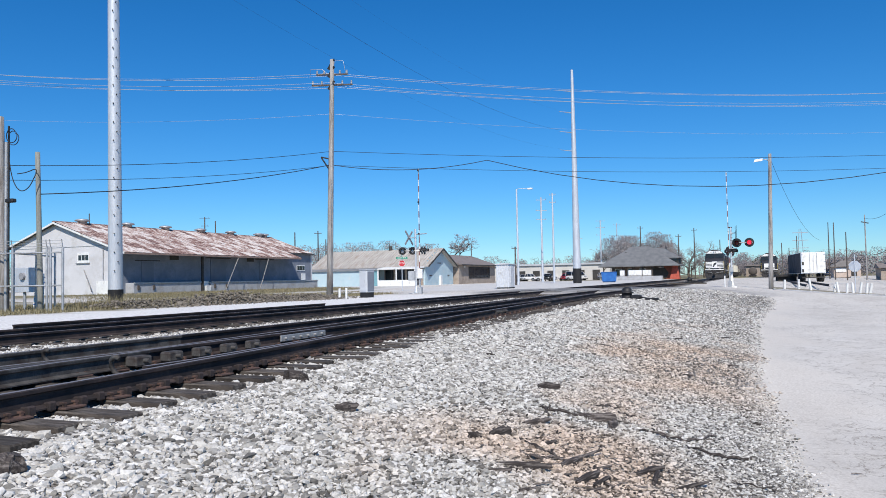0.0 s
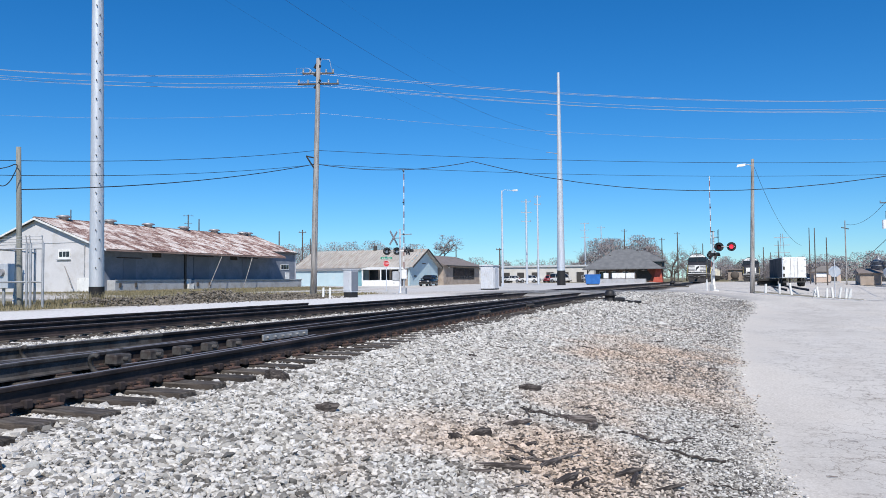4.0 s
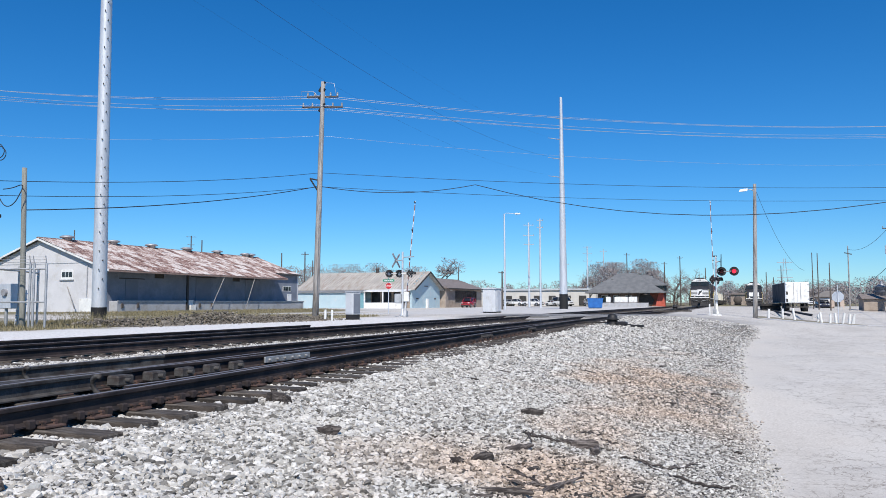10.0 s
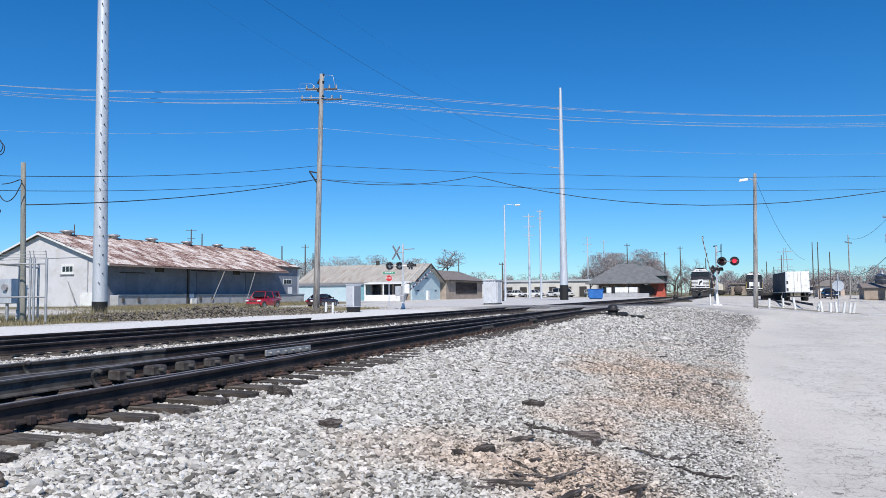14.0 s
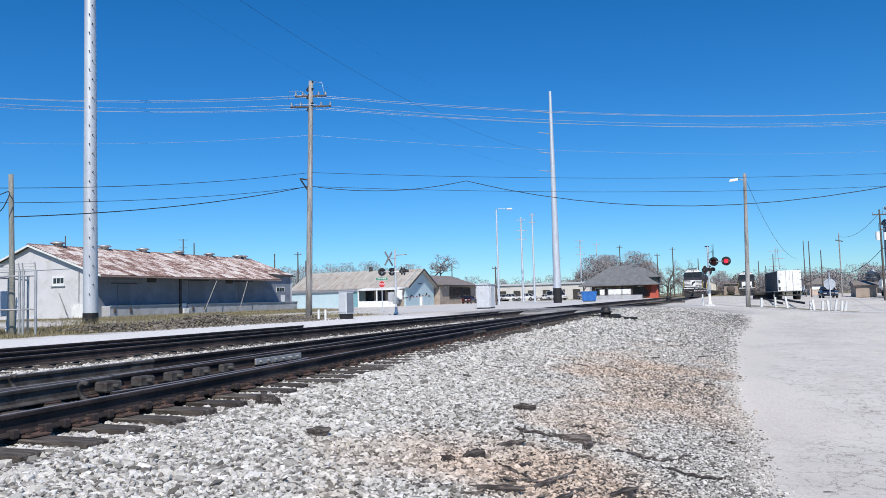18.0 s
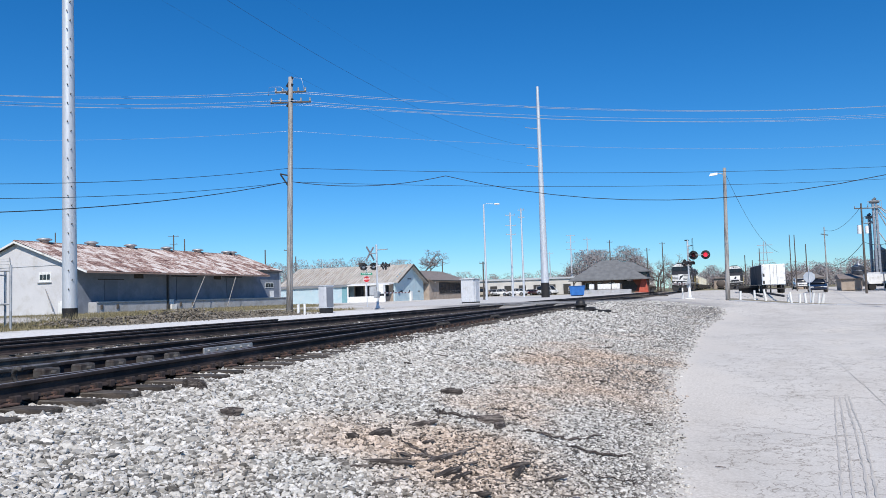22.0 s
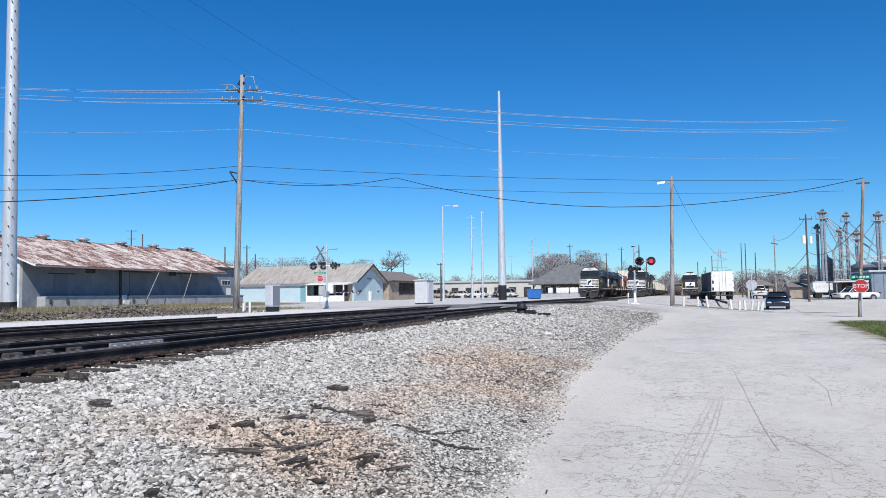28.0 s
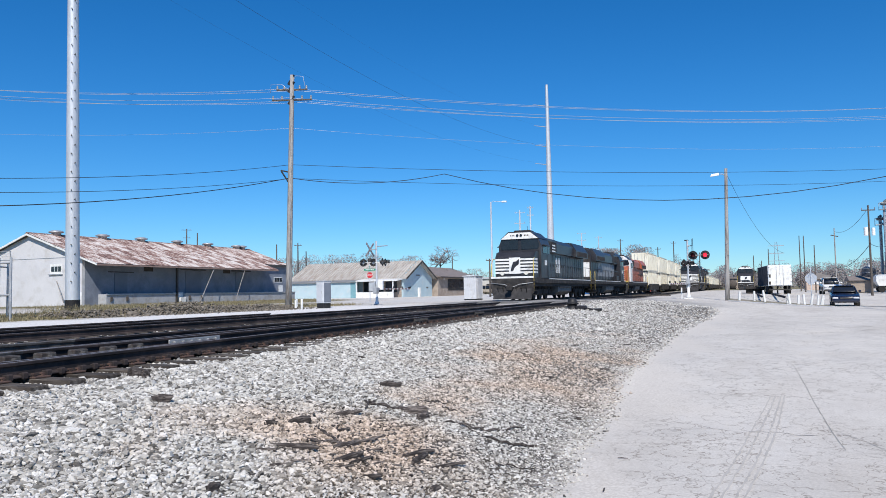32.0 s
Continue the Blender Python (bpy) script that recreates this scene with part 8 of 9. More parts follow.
PIECES = [
    (-2.37, 8.93, 0.27, 0.10, 0.08, 40), (-1.57, 7.87, 0.40, 0.14, 0.09, 1), (-1.38, 7.75, 0.24, 0.09, 0.08, 80), (-2.01, 7.13, 0.30, 0.08, 0.05, 50), (-2.15, 6.38, 0.25, 0.09, 0.07, 60),
    (-2.27, 6.08, 0.11, 0.06, 0.05, 30), (-1.69, 5.60, 0.42, 0.07, 0.05, 22), (-1.42, 6.22, 0.75, 0.03, 0.025, 67), (-1.23, 5.77, 0.33, 0.08, 0.05, 70), (-1.43, 6.07, 0.34, 0.07, 0.05, 74),
    (-1.13, 5.80, 0.31, 0.04, 0.03, 79), (-0.86, 6.42, 0.35, 0.07, 0.04, 58), (-0.78, 6.30, 0.32, 0.06, 0.05, 90), (-0.53, 6.29, 0.44, 0.035, 0.03, 51), (-0.87, 5.51, 0.17, 0.05, 0.03, 2),
    (-0.37, 5.67, 0.12, 0.05, 0.05, 74), (-1.72, 6.51, 0.18, 0.05, 0.03, 63), (-1.80, 5.33, 0.18, 0.04, 0.03, 24), (-1.22, 6.12, 0.28, 0.03, 0.02, 49), (-1.54, 4.32, 0.13, 0.07, 0.06, 93),
    (-1.51, 5.12, 0.19, 0.04, 0.025, 56), (-1.15, 5.52, 0.19, 0.03, 0.02, 40), (-2.59, 13.99, 0.30, 0.05, 0.03, -33), (-3.69, 12.02, 0.29, 0.04, 0.03, -11), (-3.72, 10.57, 0.23, 0.05, 0.03, -14),
    (-3.40, 5.83, 0.18, 0.11, 0.10, 40), (-4.46, 6.60, 0.20, 0.16, 0.13, 5), (-3.98, 2.98, 0.16, 0.20, 0.14, 15), (-0.02, 9.75, 0.08, 0.06, 0.04, 0), (-1.0, 12.2, 0.15, 0.05, 0.03, 10),
    (-0.4, 14.0, 0.2, 0.06, 0.03, 5), (-1.6, 17.0, 0.25, 0.06, 0.03, 12), (-0.7, 19.0, 0.25, 0.06, 0.03, -8)]
for k, (x, y, ln, w, t, yaw) in enumerate(PIECES):
    splinter(x, y, ln, w * 0.75, t, yaw, random.Random(k).uniform(-5, 5), k)
# crooked branches
BRANCHES = [
    ([(-2.16, 7.80), (-2.04, 7.73), (-1.95, 7.84), (-1.72, 7.81)], 0.020), ([(-1.98, 7.48), (-2.10, 7.79), (-2.08, 7.92)], 0.014), ([(-1.84, 5.97), (-1.67, 5.92), (-1.55, 6.08), (-1.46, 6.03)], 0.014),
    ([(-1.90, 6.34), (-1.73, 6.22), (-1.55, 6.11)], 0.014), ([(-1.01, 7.95), (-0.84, 7.92), (-0.68, 7.92), (-0.53, 8.19), (-0.43, 8.6)], 0.013), ([(-1.15, 7.83), (-1.03, 7.94), (-0.75, 7.76)], 0.011),
    ([(-0.59, 7.67), (-0.39, 7.64), (-0.25, 7.68), (-0.07, 7.82)], 0.018), ([(-1.70, 8.54), (-1.61, 8.76), (-1.47, 8.71)], 0.011), ([(-0.22, 6.80), (-0.07, 6.89), (0.10, 6.93)], 0.008), ([(-1.46, 8.53), (-1.34, 8.46), (-1.25, 8.5)], 0.012)]
for k, (pts, r) in enumerate(BRANCHES):
    rb = random.Random(60 + k)
    fine = []
    for a, b in zip(pts[:-1], pts[1:]):
        fine += [(a[0] + (b[0] - a[0]) * q / 4 + rb.uniform(-1, 1) * r * 0.6, a[1] + (b[1] - a[1]) * q / 4 + rb.uniform(-1, 1) * r * 0.6) for q in range(4)]
    fine.append(pts[-1])
    n = len(fine)
    way = [(x, y, land_z(x, y) + float(lumps(x, y)) + 0.022 + 0.012 * math.sin(q * 1.7 + k)) for q, (x, y) in enumerate(fine)]
    tagged(part("branch", Shape().tube(way, [r * (0.5 + 0.5 * math.sin(math.pi * (q + 1) / (n + 1))) * rb.uniform(0.8, 1.2) for q in range(n)], 6), DARK_WOOD),
           "crooked weathered branch lying on the gravel", "branch", "wood fragments on the ballast")
# thin broken sticks
rs = random.Random(19)
for k in range(46):
    cx, cy, sx, sy = rs.choice(((-1.45, 5.95, 0.35, 0.35), (-1.5, 6.2, 0.5, 0.6), (-0.85, 8.3, 0.45, 0.35), (-0.9, 6.2, 0.35, 0.3), (-1.8, 7.7, 0.4, 0.4), (-0.6, 7.2, 0.7, 1.2)))
    splinter(rs.gauss(cx, sx), rs.gauss(cy, sy), rs.uniform(0.08, 0.28), rs.uniform(0.008, 0.018), rs.uniform(0.008, 0.014), rs.uniform(-90, 90), rs.uniform(-8, 8), 300 + k, None, "thin broken stick on the gravel", "stick")
# crumbs of bark and rotten wood round the broken pieces
def crumb_place(rng, n):
    x = rng.normal(-1.3, 0.55, n)
    y = rng.normal(6.4, 0.9, n)
    return np.stack([x, y, land(x, y) + 0.015], 1)


clods("wood_crumbs", 350, crumb_place, lambda r, n, c: r.uniform(0.006, 0.02, n), DARK_WOOD, "crumbs of dark rotten wood scattered on the gravel", 55, "wood crumbs", 0.5)


# ---- marks on the lane: long cracks, tyre marks ----
CRACK = surface("tar_crack", (0.33, 0.31, 0.28), (0.45, 0.425, 0.39), 4, 0.9)
MARK = surface("tyre_mark", (0.40, 0.38, 0.35), (0.52, 0.495, 0.46), 3, 0.9)


def ribbon(name, pts, w, mat, label, seed):
    rng = random.Random(seed)
    fine = []
    for (a, b) in zip(pts[:-1], pts[1:]):
        n = max(2, int(math.dist(a, b) / 0.12))
        fine += [(a[0] + (b[0] - a[0]) * k / n + rng.uniform(-1, 1) * w * 0.25, a[1] + (b[1] - a[1]) * k / n) for k in range(n)]
    fine.append(pts[-1])
    v, f = [], []
    for k, (x, y) in enumerate(fine):
        q = fine[min(k + 1, len(fine) - 1)]
        p = fine[max(k - 1, 0)]
        d = Vector((q[0] - p[0], q[1] - p[1], 0)).normalized()
        ww = w * rng.uniform(0.35, 1.0) * (0.3 if k in (0, len(fine) - 1) else 1)
        z = land_z(x, y) + float(lumps(x, y)) + 0.005
        v += [(x - d.y * ww / 2, y + d.x * ww / 2, z), (x + d.y * ww / 2, y - d.x * ww / 2, z)]
        if k:
            f.append((2 * k - 2, 2 * k - 1, 2 * k + 1, 2 * k))
    ob = part(name, Shape().add(v, f), mat)
    return tagged(ob, label, "road marking", kind="structure")


ribbon("lane_crack", [(3.03, 9.0), (3.0, 10.6), (2.98, 13.0), (2.95, 16.2), (2.7, 18.0)], 0.011, CRACK, "long dark crack in the worn lane", 1)
ribbon("lane_crack", [(5.6, 27.5), (6.1, 27.9), (6.9, 27.6)], 0.16, CRACK, "dark patched hole in the lane", 2)
ribbon("lane_crack", [(4.9, 29.5), (5.6, 29.3), (6.3, 29.6)], 0.12, CRACK, "dark patched hole in the lane", 3)
ribbon("lane_crack", [(2.55, 9.7), (2.85, 9.85)], 0.05, CRACK, "short dark scrape on the lane", 4)
ribbon("lane_crack", [(2.1, 9.8), (2.4, 9.85), (2.6, 9.8)], 0.02, CRACK, "thin crack in the lane", 5)
for k, off in enumerate((0.0, 0.09, 0.2, 0.27)):
    ribbon("tyre_mark", [(1.70 + off, 6.4), (1.92 + off, 8.2), (2.14 + off, 10.2), (2.42 + off * 0.7, 12.6)], 0.03, MARK, "faint grey tyre mark on the lane", 20 + k)
for k, (pts) in enumerate(([(3.6, 8.4), (3.3, 9.6), (3.05, 10.2)], [(1.0, 9.5), (1.6, 9.9), (2.0, 9.7), (2.6, 10.3)], [(1.1, 14.2), (1.7, 14.6), (2.4, 14.4), (3.4, 14.9)], [(0.9, 17.5), (1.5, 18.3), (1.9, 19.5), (2.6, 20.3)], [(4.1, 12.2), (4.3, 13.8), (4.2, 15.6)])):
    ribbon("lane_crack", pts, 0.010, CRACK, "thin crack in the worn lane", 40 + k)


# ---- ties, plates, turnout parts ----
TIE = Shape().box(-1.3, 1.3, -0.115, 0.115, -0.18, 0.0, 0.012).mesh("tie")
TIE.materials.append(TIE_WOOD)
rq = random.Random(77)
for k, y in enumerate(np.arange(1.0, 76.0, 0.52)):
    part("tie", TIE, TIE_WOOD, track_main, m=pose(MAIN_X + rq.uniform(-0.04, 0.04), y + rq.uniform(-0.03, 0.03), -0.192 + rq.uniform(-0.006, 0), 0, 0, rq.uniform(-0.8, 0.8)))
PLATE = Shape().box(-0.19, 0.19, -0.10, 0.10, 0.0, 0.018, 0.004)
for sx in (-0.115, 0.115):
    for sy in (-0.055, 0.055):
        PLATE.box(sx - 0.012, sx + 0.012, sy - 0.012, sy + 0.012, 0.015, 0.045).box(sx * 0.92 - 0.022, sx * 0.92 + 0.022, sy - 0.018, sy + 0.018, 0.04, 0.055)
PLATE = PLATE.mesh("tie_plate")
PLATE.materials.append(PLATE_RUST)
ANCHOR = Shape().box(-0.10, 0.10, -0.02, 0.02, -0.02, 0.05, 0.008).box(0.06, 0.11, -0.035, 0.035, -0.015, 0.06, 0.01).mesh("rail_anchor")
ANCHOR.materials.append(STEEL_RAIL)
side_ties = list(np.arange(-4.0, 3.0, 0.55)) + list(np.arange(3.36, 40.0, 0.515))
for k, y in enumerate(side_ties):
    a = float(siding_x(y)) - GAUGE - 0.58
    b = float(near_rail_x(y)) + (0.86 + rq.uniform(-0.22, 0.08) if y < 37 else 0.55)
    if 18 < y < 36:
        b -= 0.1
    s = Shape().box(-(b - a) / 2, (b - a) / 2, -0.115, 0.115, -0.18, 0.0, 0.012)
    part("tie", s, TIE_WOOD, track_side, m=pose((a + b) / 2, y + rq.uniform(-0.02, 0.02), -0.192 + rq.uniform(-0.006, 0), 0, 0, rq.uniform(-0.7, 0.7)))
    if 3 < y < 24:
        rails = [float(near_rail_x(y)), float(siding_x(y)) + GAUGE] + ([float(siding_x(y)) - GAUGE] if y < 14 else [])
        for j, x in enumerate(rails):
            part("tie_plate", PLATE, PLATE_RUST, track_side, m=pose(x, y, -0.191))
        for dy in (-0.15, 0.15):
            part("rail_anchor", ANCHOR, STEEL_RAIL, track_side, m=pose(rails[0], y + dy, -0.175))
for y in np.arange(76.5, 200, 1.1):
    part("tie", TIE, TIE_WOOD, track_main, m=pose(MAIN_X, y, -0.192))
    part("tie", TIE, TIE_WOOD, track_side, m=pose(float(siding_x(y)), y, -0.192))

# frog with wing rails, filler blocks, guard rails and joint bars
fx0 = float(siding_x(FROG_Y)) + GAUGE
part("frog_point", Shape().add([(fx0 - 0.10, FROG_Y - 1.3, -0.17), (fx0 + 0.10, FROG_Y - 1.3, -0.17), (fx0 + 0.012, FROG_Y + 1.1, -0.17), (fx0 - 0.012, FROG_Y + 1.1, -0.17),
                                (fx0 - 0.09, FROG_Y - 1.3, 0.0), (fx0 + 0.09, FROG_Y - 1.3, 0.0), (fx0 + 0.008, FROG_Y + 1.1, -0.012), (fx0 - 0.008, FROG_Y + 1.1, -0.012)],
                               [(0, 3, 2, 1), (4, 5, 6, 7), (0, 1, 5, 4), (1, 2, 6, 5), (2, 3, 7, 6), (3, 0, 4, 7)]), FROG_STEEL, track_side)
yw = np.array([FROG_Y - 1.6, FROG_Y - 1.1, FROG_Y - 0.2, FROG_Y + 0.9, FROG_Y + 1.3])
part("wing_rail", rail_mesh("wing_rail", fx0 + np.array([0.36, 0.22, 0.13, 0.07, 0.02]), yw), [FROG_STEEL, RAIL_TOP], track_side)
part("wing_rail", rail_mesh("wing_rail", fx0 - np.array([0.36, 0.22, 0.13, 0.07, 0.02]), yw), [FROG_STEEL, RAIL_TOP], track_side)
for k in range(5):
    part("filler_block", Shape().box(fx0 + 0.10, fx0 + 0.28 - 0.02 * k, 0, 0.26, -0.16, -0.035, 0.02).rod((fx0 + 0.06, 0.13, -0.09), (fx0 + 0.36 - 0.02 * k, 0.13, -0.09), 0.028, n=6), FROG_STEEL, track_side, m=pose(0, 6.55 + k * 0.55, 0))
for x, y, r in ((-6.32, 6.0, 0.10), (-8.14, 6.63, 0.08)):
    curl = Shape()
    curl.tube([(x + r * 0.9 * math.cos(a), y - 0.03 * math.sin(a), -0.07 + r * math.sin(a)) for a in np.linspace(1.0, 4.6, 10)], 0.028, 6)
    part("flared_end", curl, FROG_STEEL, track_side)
yg = np.array([5.0, 5.5, 7.5, 8.6, 9.0])
part("guard_rail", rail_mesh("guard_rail", siding_x(yg) - GAUGE + np.array([0.2, 0.13, 0.12, 0.13, 0.2]), yg, 0.01), [FROG_STEEL, RAIL_TOP], track_side)
part("guard_rail", rail_mesh("guard_rail", near_rail_x(yg + 0.6) - np.array([0.2, 0.13, 0.12, 0.13, 0.2]), yg + 0.6, 0.0), [STEEL_RAIL, RAIL_TOP], track_side)
jb = Shape().box(0.02, 0.055, 9.7, 11.0, -0.135, -0.035, 0.01)
for k in range(6):
    jb.rod((0.05, 9.82 + k * 0.21, -0.085), (0.09, 9.82 + k * 0.21, -0.085), 0.022, n=6)
part("joint_bar", jb, surface("bright_joint_bar", (0.36, 0.36, 0.36), (0.52, 0.52, 0.51), 5, 0.45, 0, 0.6), track_side, "bright bolted joint bar", m=pose(fx0 + 0.02, 0, 0))
jb2 = Shape().box(0.03, 0.07, 0, 0.9, -0.13, -0.04, 0.01)
for k in range(6):
    jb2.rod((0.06, 0.08 + k * 0.15, -0.085), (0.11, 0.08 + k * 0.15, -0.085), 0.024, n=6)
for y in (18.2, 24.0):
    part("joint_bar", jb2, FROG_STEEL, track_side, m=pose(float(near_rail_x(y + 0.45)), y, 0))
for k in range(3):
    part("switch_rod", Shape().rod((float(siding_x(34)) - 0.8, 33.6 + k * 0.9, -0.14), (float(siding_x(34)) + (2.1 if k == 2 else 0.8), 33.6 + k * 0.9, -0.14), 0.03, n=6), FROG_STEEL, track_side)


CROSS_TAR = surface("dark_crossing_asphalt", (0.10, 0.098, 0.096), (0.20, 0.195, 0.19), 1.5, 0.9, 0.004, 0, 40, stain=(0.28, 0.27, 0.255), stain_scale=0.8, stain_amount=0.35)
for name, trk, cx in (("crossing_slab", track_main, MAIN_X), ("crossing_slab", track_side, float(siding_x(48)))):
    for x0, x1 in ((-0.62, 0.62), (-1.9, -0.86), (0.86, 1.9)):
        part(name, Shape().box(cx + x0, cx + x1, 42.9, 53.0, -0.12, -0.012, 0.01), CROSS_TAR, trk, "dark asphalt slab at the crossing")


def switch_stand(x, y, z, size):
    """A low hand-thrown stand: drum housing with a collar and a domed cap, weighted lever laid out beside it, on two long ties."""
    s = thing("switch_stand", pose(x, y, z) @ Matrix.Diagonal((size * 1.3, size * 1.3, size * 0.84, 1)), "dark cast-iron switch stand on long ties", "switch stand", "switch stands")
    part("head_tie", Shape().box(-1.6, 1.25, -0.45, -0.20, -0.1, 0.06, 0.012), TIE_WOOD, s)
    part("head_tie", Shape().box(-1.6, 0.75, 0.20, 0.45, -0.1, 0.06, 0.012), TIE_WOOD, s)
    part("base", Shape().box(-0.34, 0.34, -0.4, 0.4, 0.06, 0.13, 0.015), SIGNAL_BLACK, s)
    h = part("housing", Shape().lathe([(0.26, 0.12), (0.24, 0.17), (0.17, 0.22), (0.165, 0.40), (0.21, 0.42), (0.21, 0.47), (0.15, 0.50), (0.15, 0.60), (0.12, 0.68), (0.05, 0.72), (0.01, 0.725)], 16), SIGNAL_BLACK, s)
    part("collar_bolts", Shape().rod((0.16, -0.16, 0.40), (0.16, -0.16, 0.50), 0.025, n=6).rod((-0.16, -0.16, 0.40), (-0.16, -0.16, 0.50), 0.025, n=6), LOCO_FRAME, h)
    part("gear_box", Shape().box(0.12, 0.46, -0.22, 0.20, 0.12, 0.34, 0.05), SIGNAL_BLACK, s)
    part("lever", Shape().rod((0.3, -0.12, 0.26), (0.75, -0.34, 0.16), 0.03, n=6).box(0.62, 1.02, -0.44, -0.26, 0.07, 0.20, 0.03), SIGNAL_BLACK, s)
    part("throw_rod", Shape().rod((-0.2, 0, 0.10), (-1.5, 0, 0.06), 0.035, n=6), FROG_STEEL, s)


switch_stand(-5.45, 35.0, -0.40, 1.12)
switch_stand(-5.3, 69.6, land_z(-5.3, 69.6) + 0.08, 0.9)
LOOSE = rail_mesh("loose_rail", [0, 0.1, 0.05], [0, 6.5, 13.0])
ob = part("loose_rail", LOOSE, RAILS, m=pose(-15.35, 11.6, land_z(-15.4, 17) + 0.19))
tagged(ob, "spare rusty rail lying beside the through track", "rail")

# ---- ballast stones ----
BLOTCH = ((-1.25, 13.6, 1.5, 6.0), (-1.5, 6.3, 1.2, 1.7))


def stone_material(name, single=False):
    m = bpy.data.materials.new(name)
    m.use_nodes = True
    n, l = m.node_tree.nodes, m.node_tree.links
    b = n["Principled BSDF"]
    geo = n.new("ShaderNodeNewGeometry")
    r = n.new("ShaderNodeValToRGB")
    e = r.color_ramp.elements
    stops = ((0.0, (0.10, 0.094, 0.085)), (0.16, (0.25, 0.237, 0.215)), (0.46, (0.47, 0.452, 0.415)), (0.82, (0.61, 0.59, 0.55)), (1.0, (0.72, 0.705, 0.67)))
    while len(e) < len(stops):
        e.new(0.5)
    for k, (p, c) in enumerate(stops):
        e[k].position, e[k].color = p, (*c, 1)
    l.new(n.new("ShaderNodeObjectInfo").outputs["Random"] if single else geo.outputs["Random Per Island"], r.inputs["Fac"])
    # rusty dust in broad patches over the lower shoulder
    t = n.new("ShaderNodeTexNoise")
    t.inputs["Scale"].default_value, t.inputs["Detail"].default_value = 0.6, 6
    l.new(geo.outputs["Position"], t.inputs["Vector"])
    # two blotches of rusty dust: one on the slope, one round the rotten wood
    near = []
    for cx, cy, sx, sy in BLOTCH:
        mp = n.new("ShaderNodeMapping")
        mp.vector_type = "TEXTURE"
        mp.inputs["Location"].default_value, mp.inputs["Scale"].default_value = (cx, cy, 0), (sx, sy, 100)
        l.new(geo.outputs["Position"], mp.inputs["Vector"])
        d = n.new("ShaderNodeVectorMath")
        d.operation = "LENGTH"
        l.new(mp.outputs["Vector"], d.inputs[0])
        near.append(d.outputs["Value"])
    lo = n.new("ShaderNodeMath")
    lo.operation = "MINIMUM"
    l.new(near[0], lo.inputs[0])
    l.new(near[1], lo.inputs[1])
    mr = n.new("ShaderNodeMapRange")
    mr.inputs["From Min"].default_value, mr.inputs["From Max"].default_value = 0.3, 1.5
    mr.inputs["To Min"].default_value, mr.inputs["To Max"].default_value = 0.14, -0.26
    l.new(lo.outputs[0], mr.inputs["Value"])
    ad = n.new("ShaderNodeMath")
    l.new(t.outputs["Fac"], ad.inputs[0])
    l.new(mr.outputs["Result"], ad.inputs[1])
    rr = n.new("ShaderNodeValToRGB")
    rr.color_ramp.elements[0].position, rr.color_ramp.elements[1].position = 0.34, 0.66
    rr.color_ramp.elements[0].color, rr.color_ramp.elements[1].color = (1, 1, 1, 1), (1.0, 0.84, 0.73, 1)
    l.new(ad.outputs[0], rr.inputs["Fac"])
    mx_ = n.new("ShaderNodeMix")
    mx_.data_type, mx_.blend_type = "RGBA", "MULTIPLY"
    mx_.inputs["Factor"].default_value = 1.0
    l.new(r.outputs["Color"], mx_.inputs["A"])
    l.new(rr.outputs["Color"], mx_.inputs["B"])
    g = n.new("ShaderNodeTexNoise")
    g.inputs["Scale"].default_value = 70
    l.new(geo.outputs["Position"], g.inputs["Vector"])
    g2 = n.new("ShaderNodeValToRGB")
    g2.color_ramp.elements[0].position, g2.color_ramp.elements[1].position = 0.3, 0.7
    g2.color_ramp.elements[0].color, g2.color_ramp.elements[1].color = (0.82, 0.82, 0.82, 1), (1.08, 1.08, 1.08, 1)
    l.new(g.outputs["Fac"], g2.inputs["Fac"])
    m2 = n.new("ShaderNodeMix")
    m2.data_type, m2.blend_type = "RGBA", "MULTIPLY"
    m2.inputs["Factor"].default_value = 1.0
    l.new(mx_.outputs["Result"], m2.inputs["A"])
    l.new(g2.outputs["Color"], m2.inputs["B"])
    l.new(m2.outputs["Result"], b.inputs["Base Color"])
    b.inputs["Roughness"].default_value = 0.88
    b.inputs["Specular IOR Level"].default_value = 0.3
    return m


STONE = stone_material("ballast_stone")
STONE_SINGLE = stone_material("single_ballast_stone", True)


def shoulder(y0, y1):
    def place(rng, n):
        y = rng.uniform(y0, y1, n)
        a, b = near_rail_x(y) + 0.05, np.minimum(lane_edge(y) + np.abs(rng.normal(0, 0.07, n)), 3.0)
        x = a + (b - a) * rng.uniform(0, 1, n)
        keep = rng.uniform(0, 1, n) < np.clip((b - x) / 0.3 + 0.3, 0, 1)
        # leave the tie tops clear
        x, y = x[keep], y[keep]
        phase = ((y - 3.36) / 0.515) % 1.0
        on_tie = (x < near_rail_x(y) + 0.8) & ((phase < 0.26) | (phase > 0.74))
        on_tie &= (rng.uniform(0, 1, len(x)) < 0.9 - 0.55 * step(8, 15, y) * step(0.25, 0.5, x - near_rail_x(y)))
        x, y = x[~on_tie], y[~on_tie]
        z = land(x, y) + lumps(x, y) + np.where(x < near_rail_x(y) + 0.9, -0.01, 0.004)
        return np.stack([x, y, z], 1)
    return place


def stone_size(lo, hi):
    def f(rng, n, c):
        u = np.clip((c[:, 0] + 4.6) / 4.6, 0, 1)
        return rng.uniform(lo, hi, n) * (1.16 - 0.58 * u) * (1 + 0.5 * (rng.uniform(0, 1, n) > 0.93))
    return f


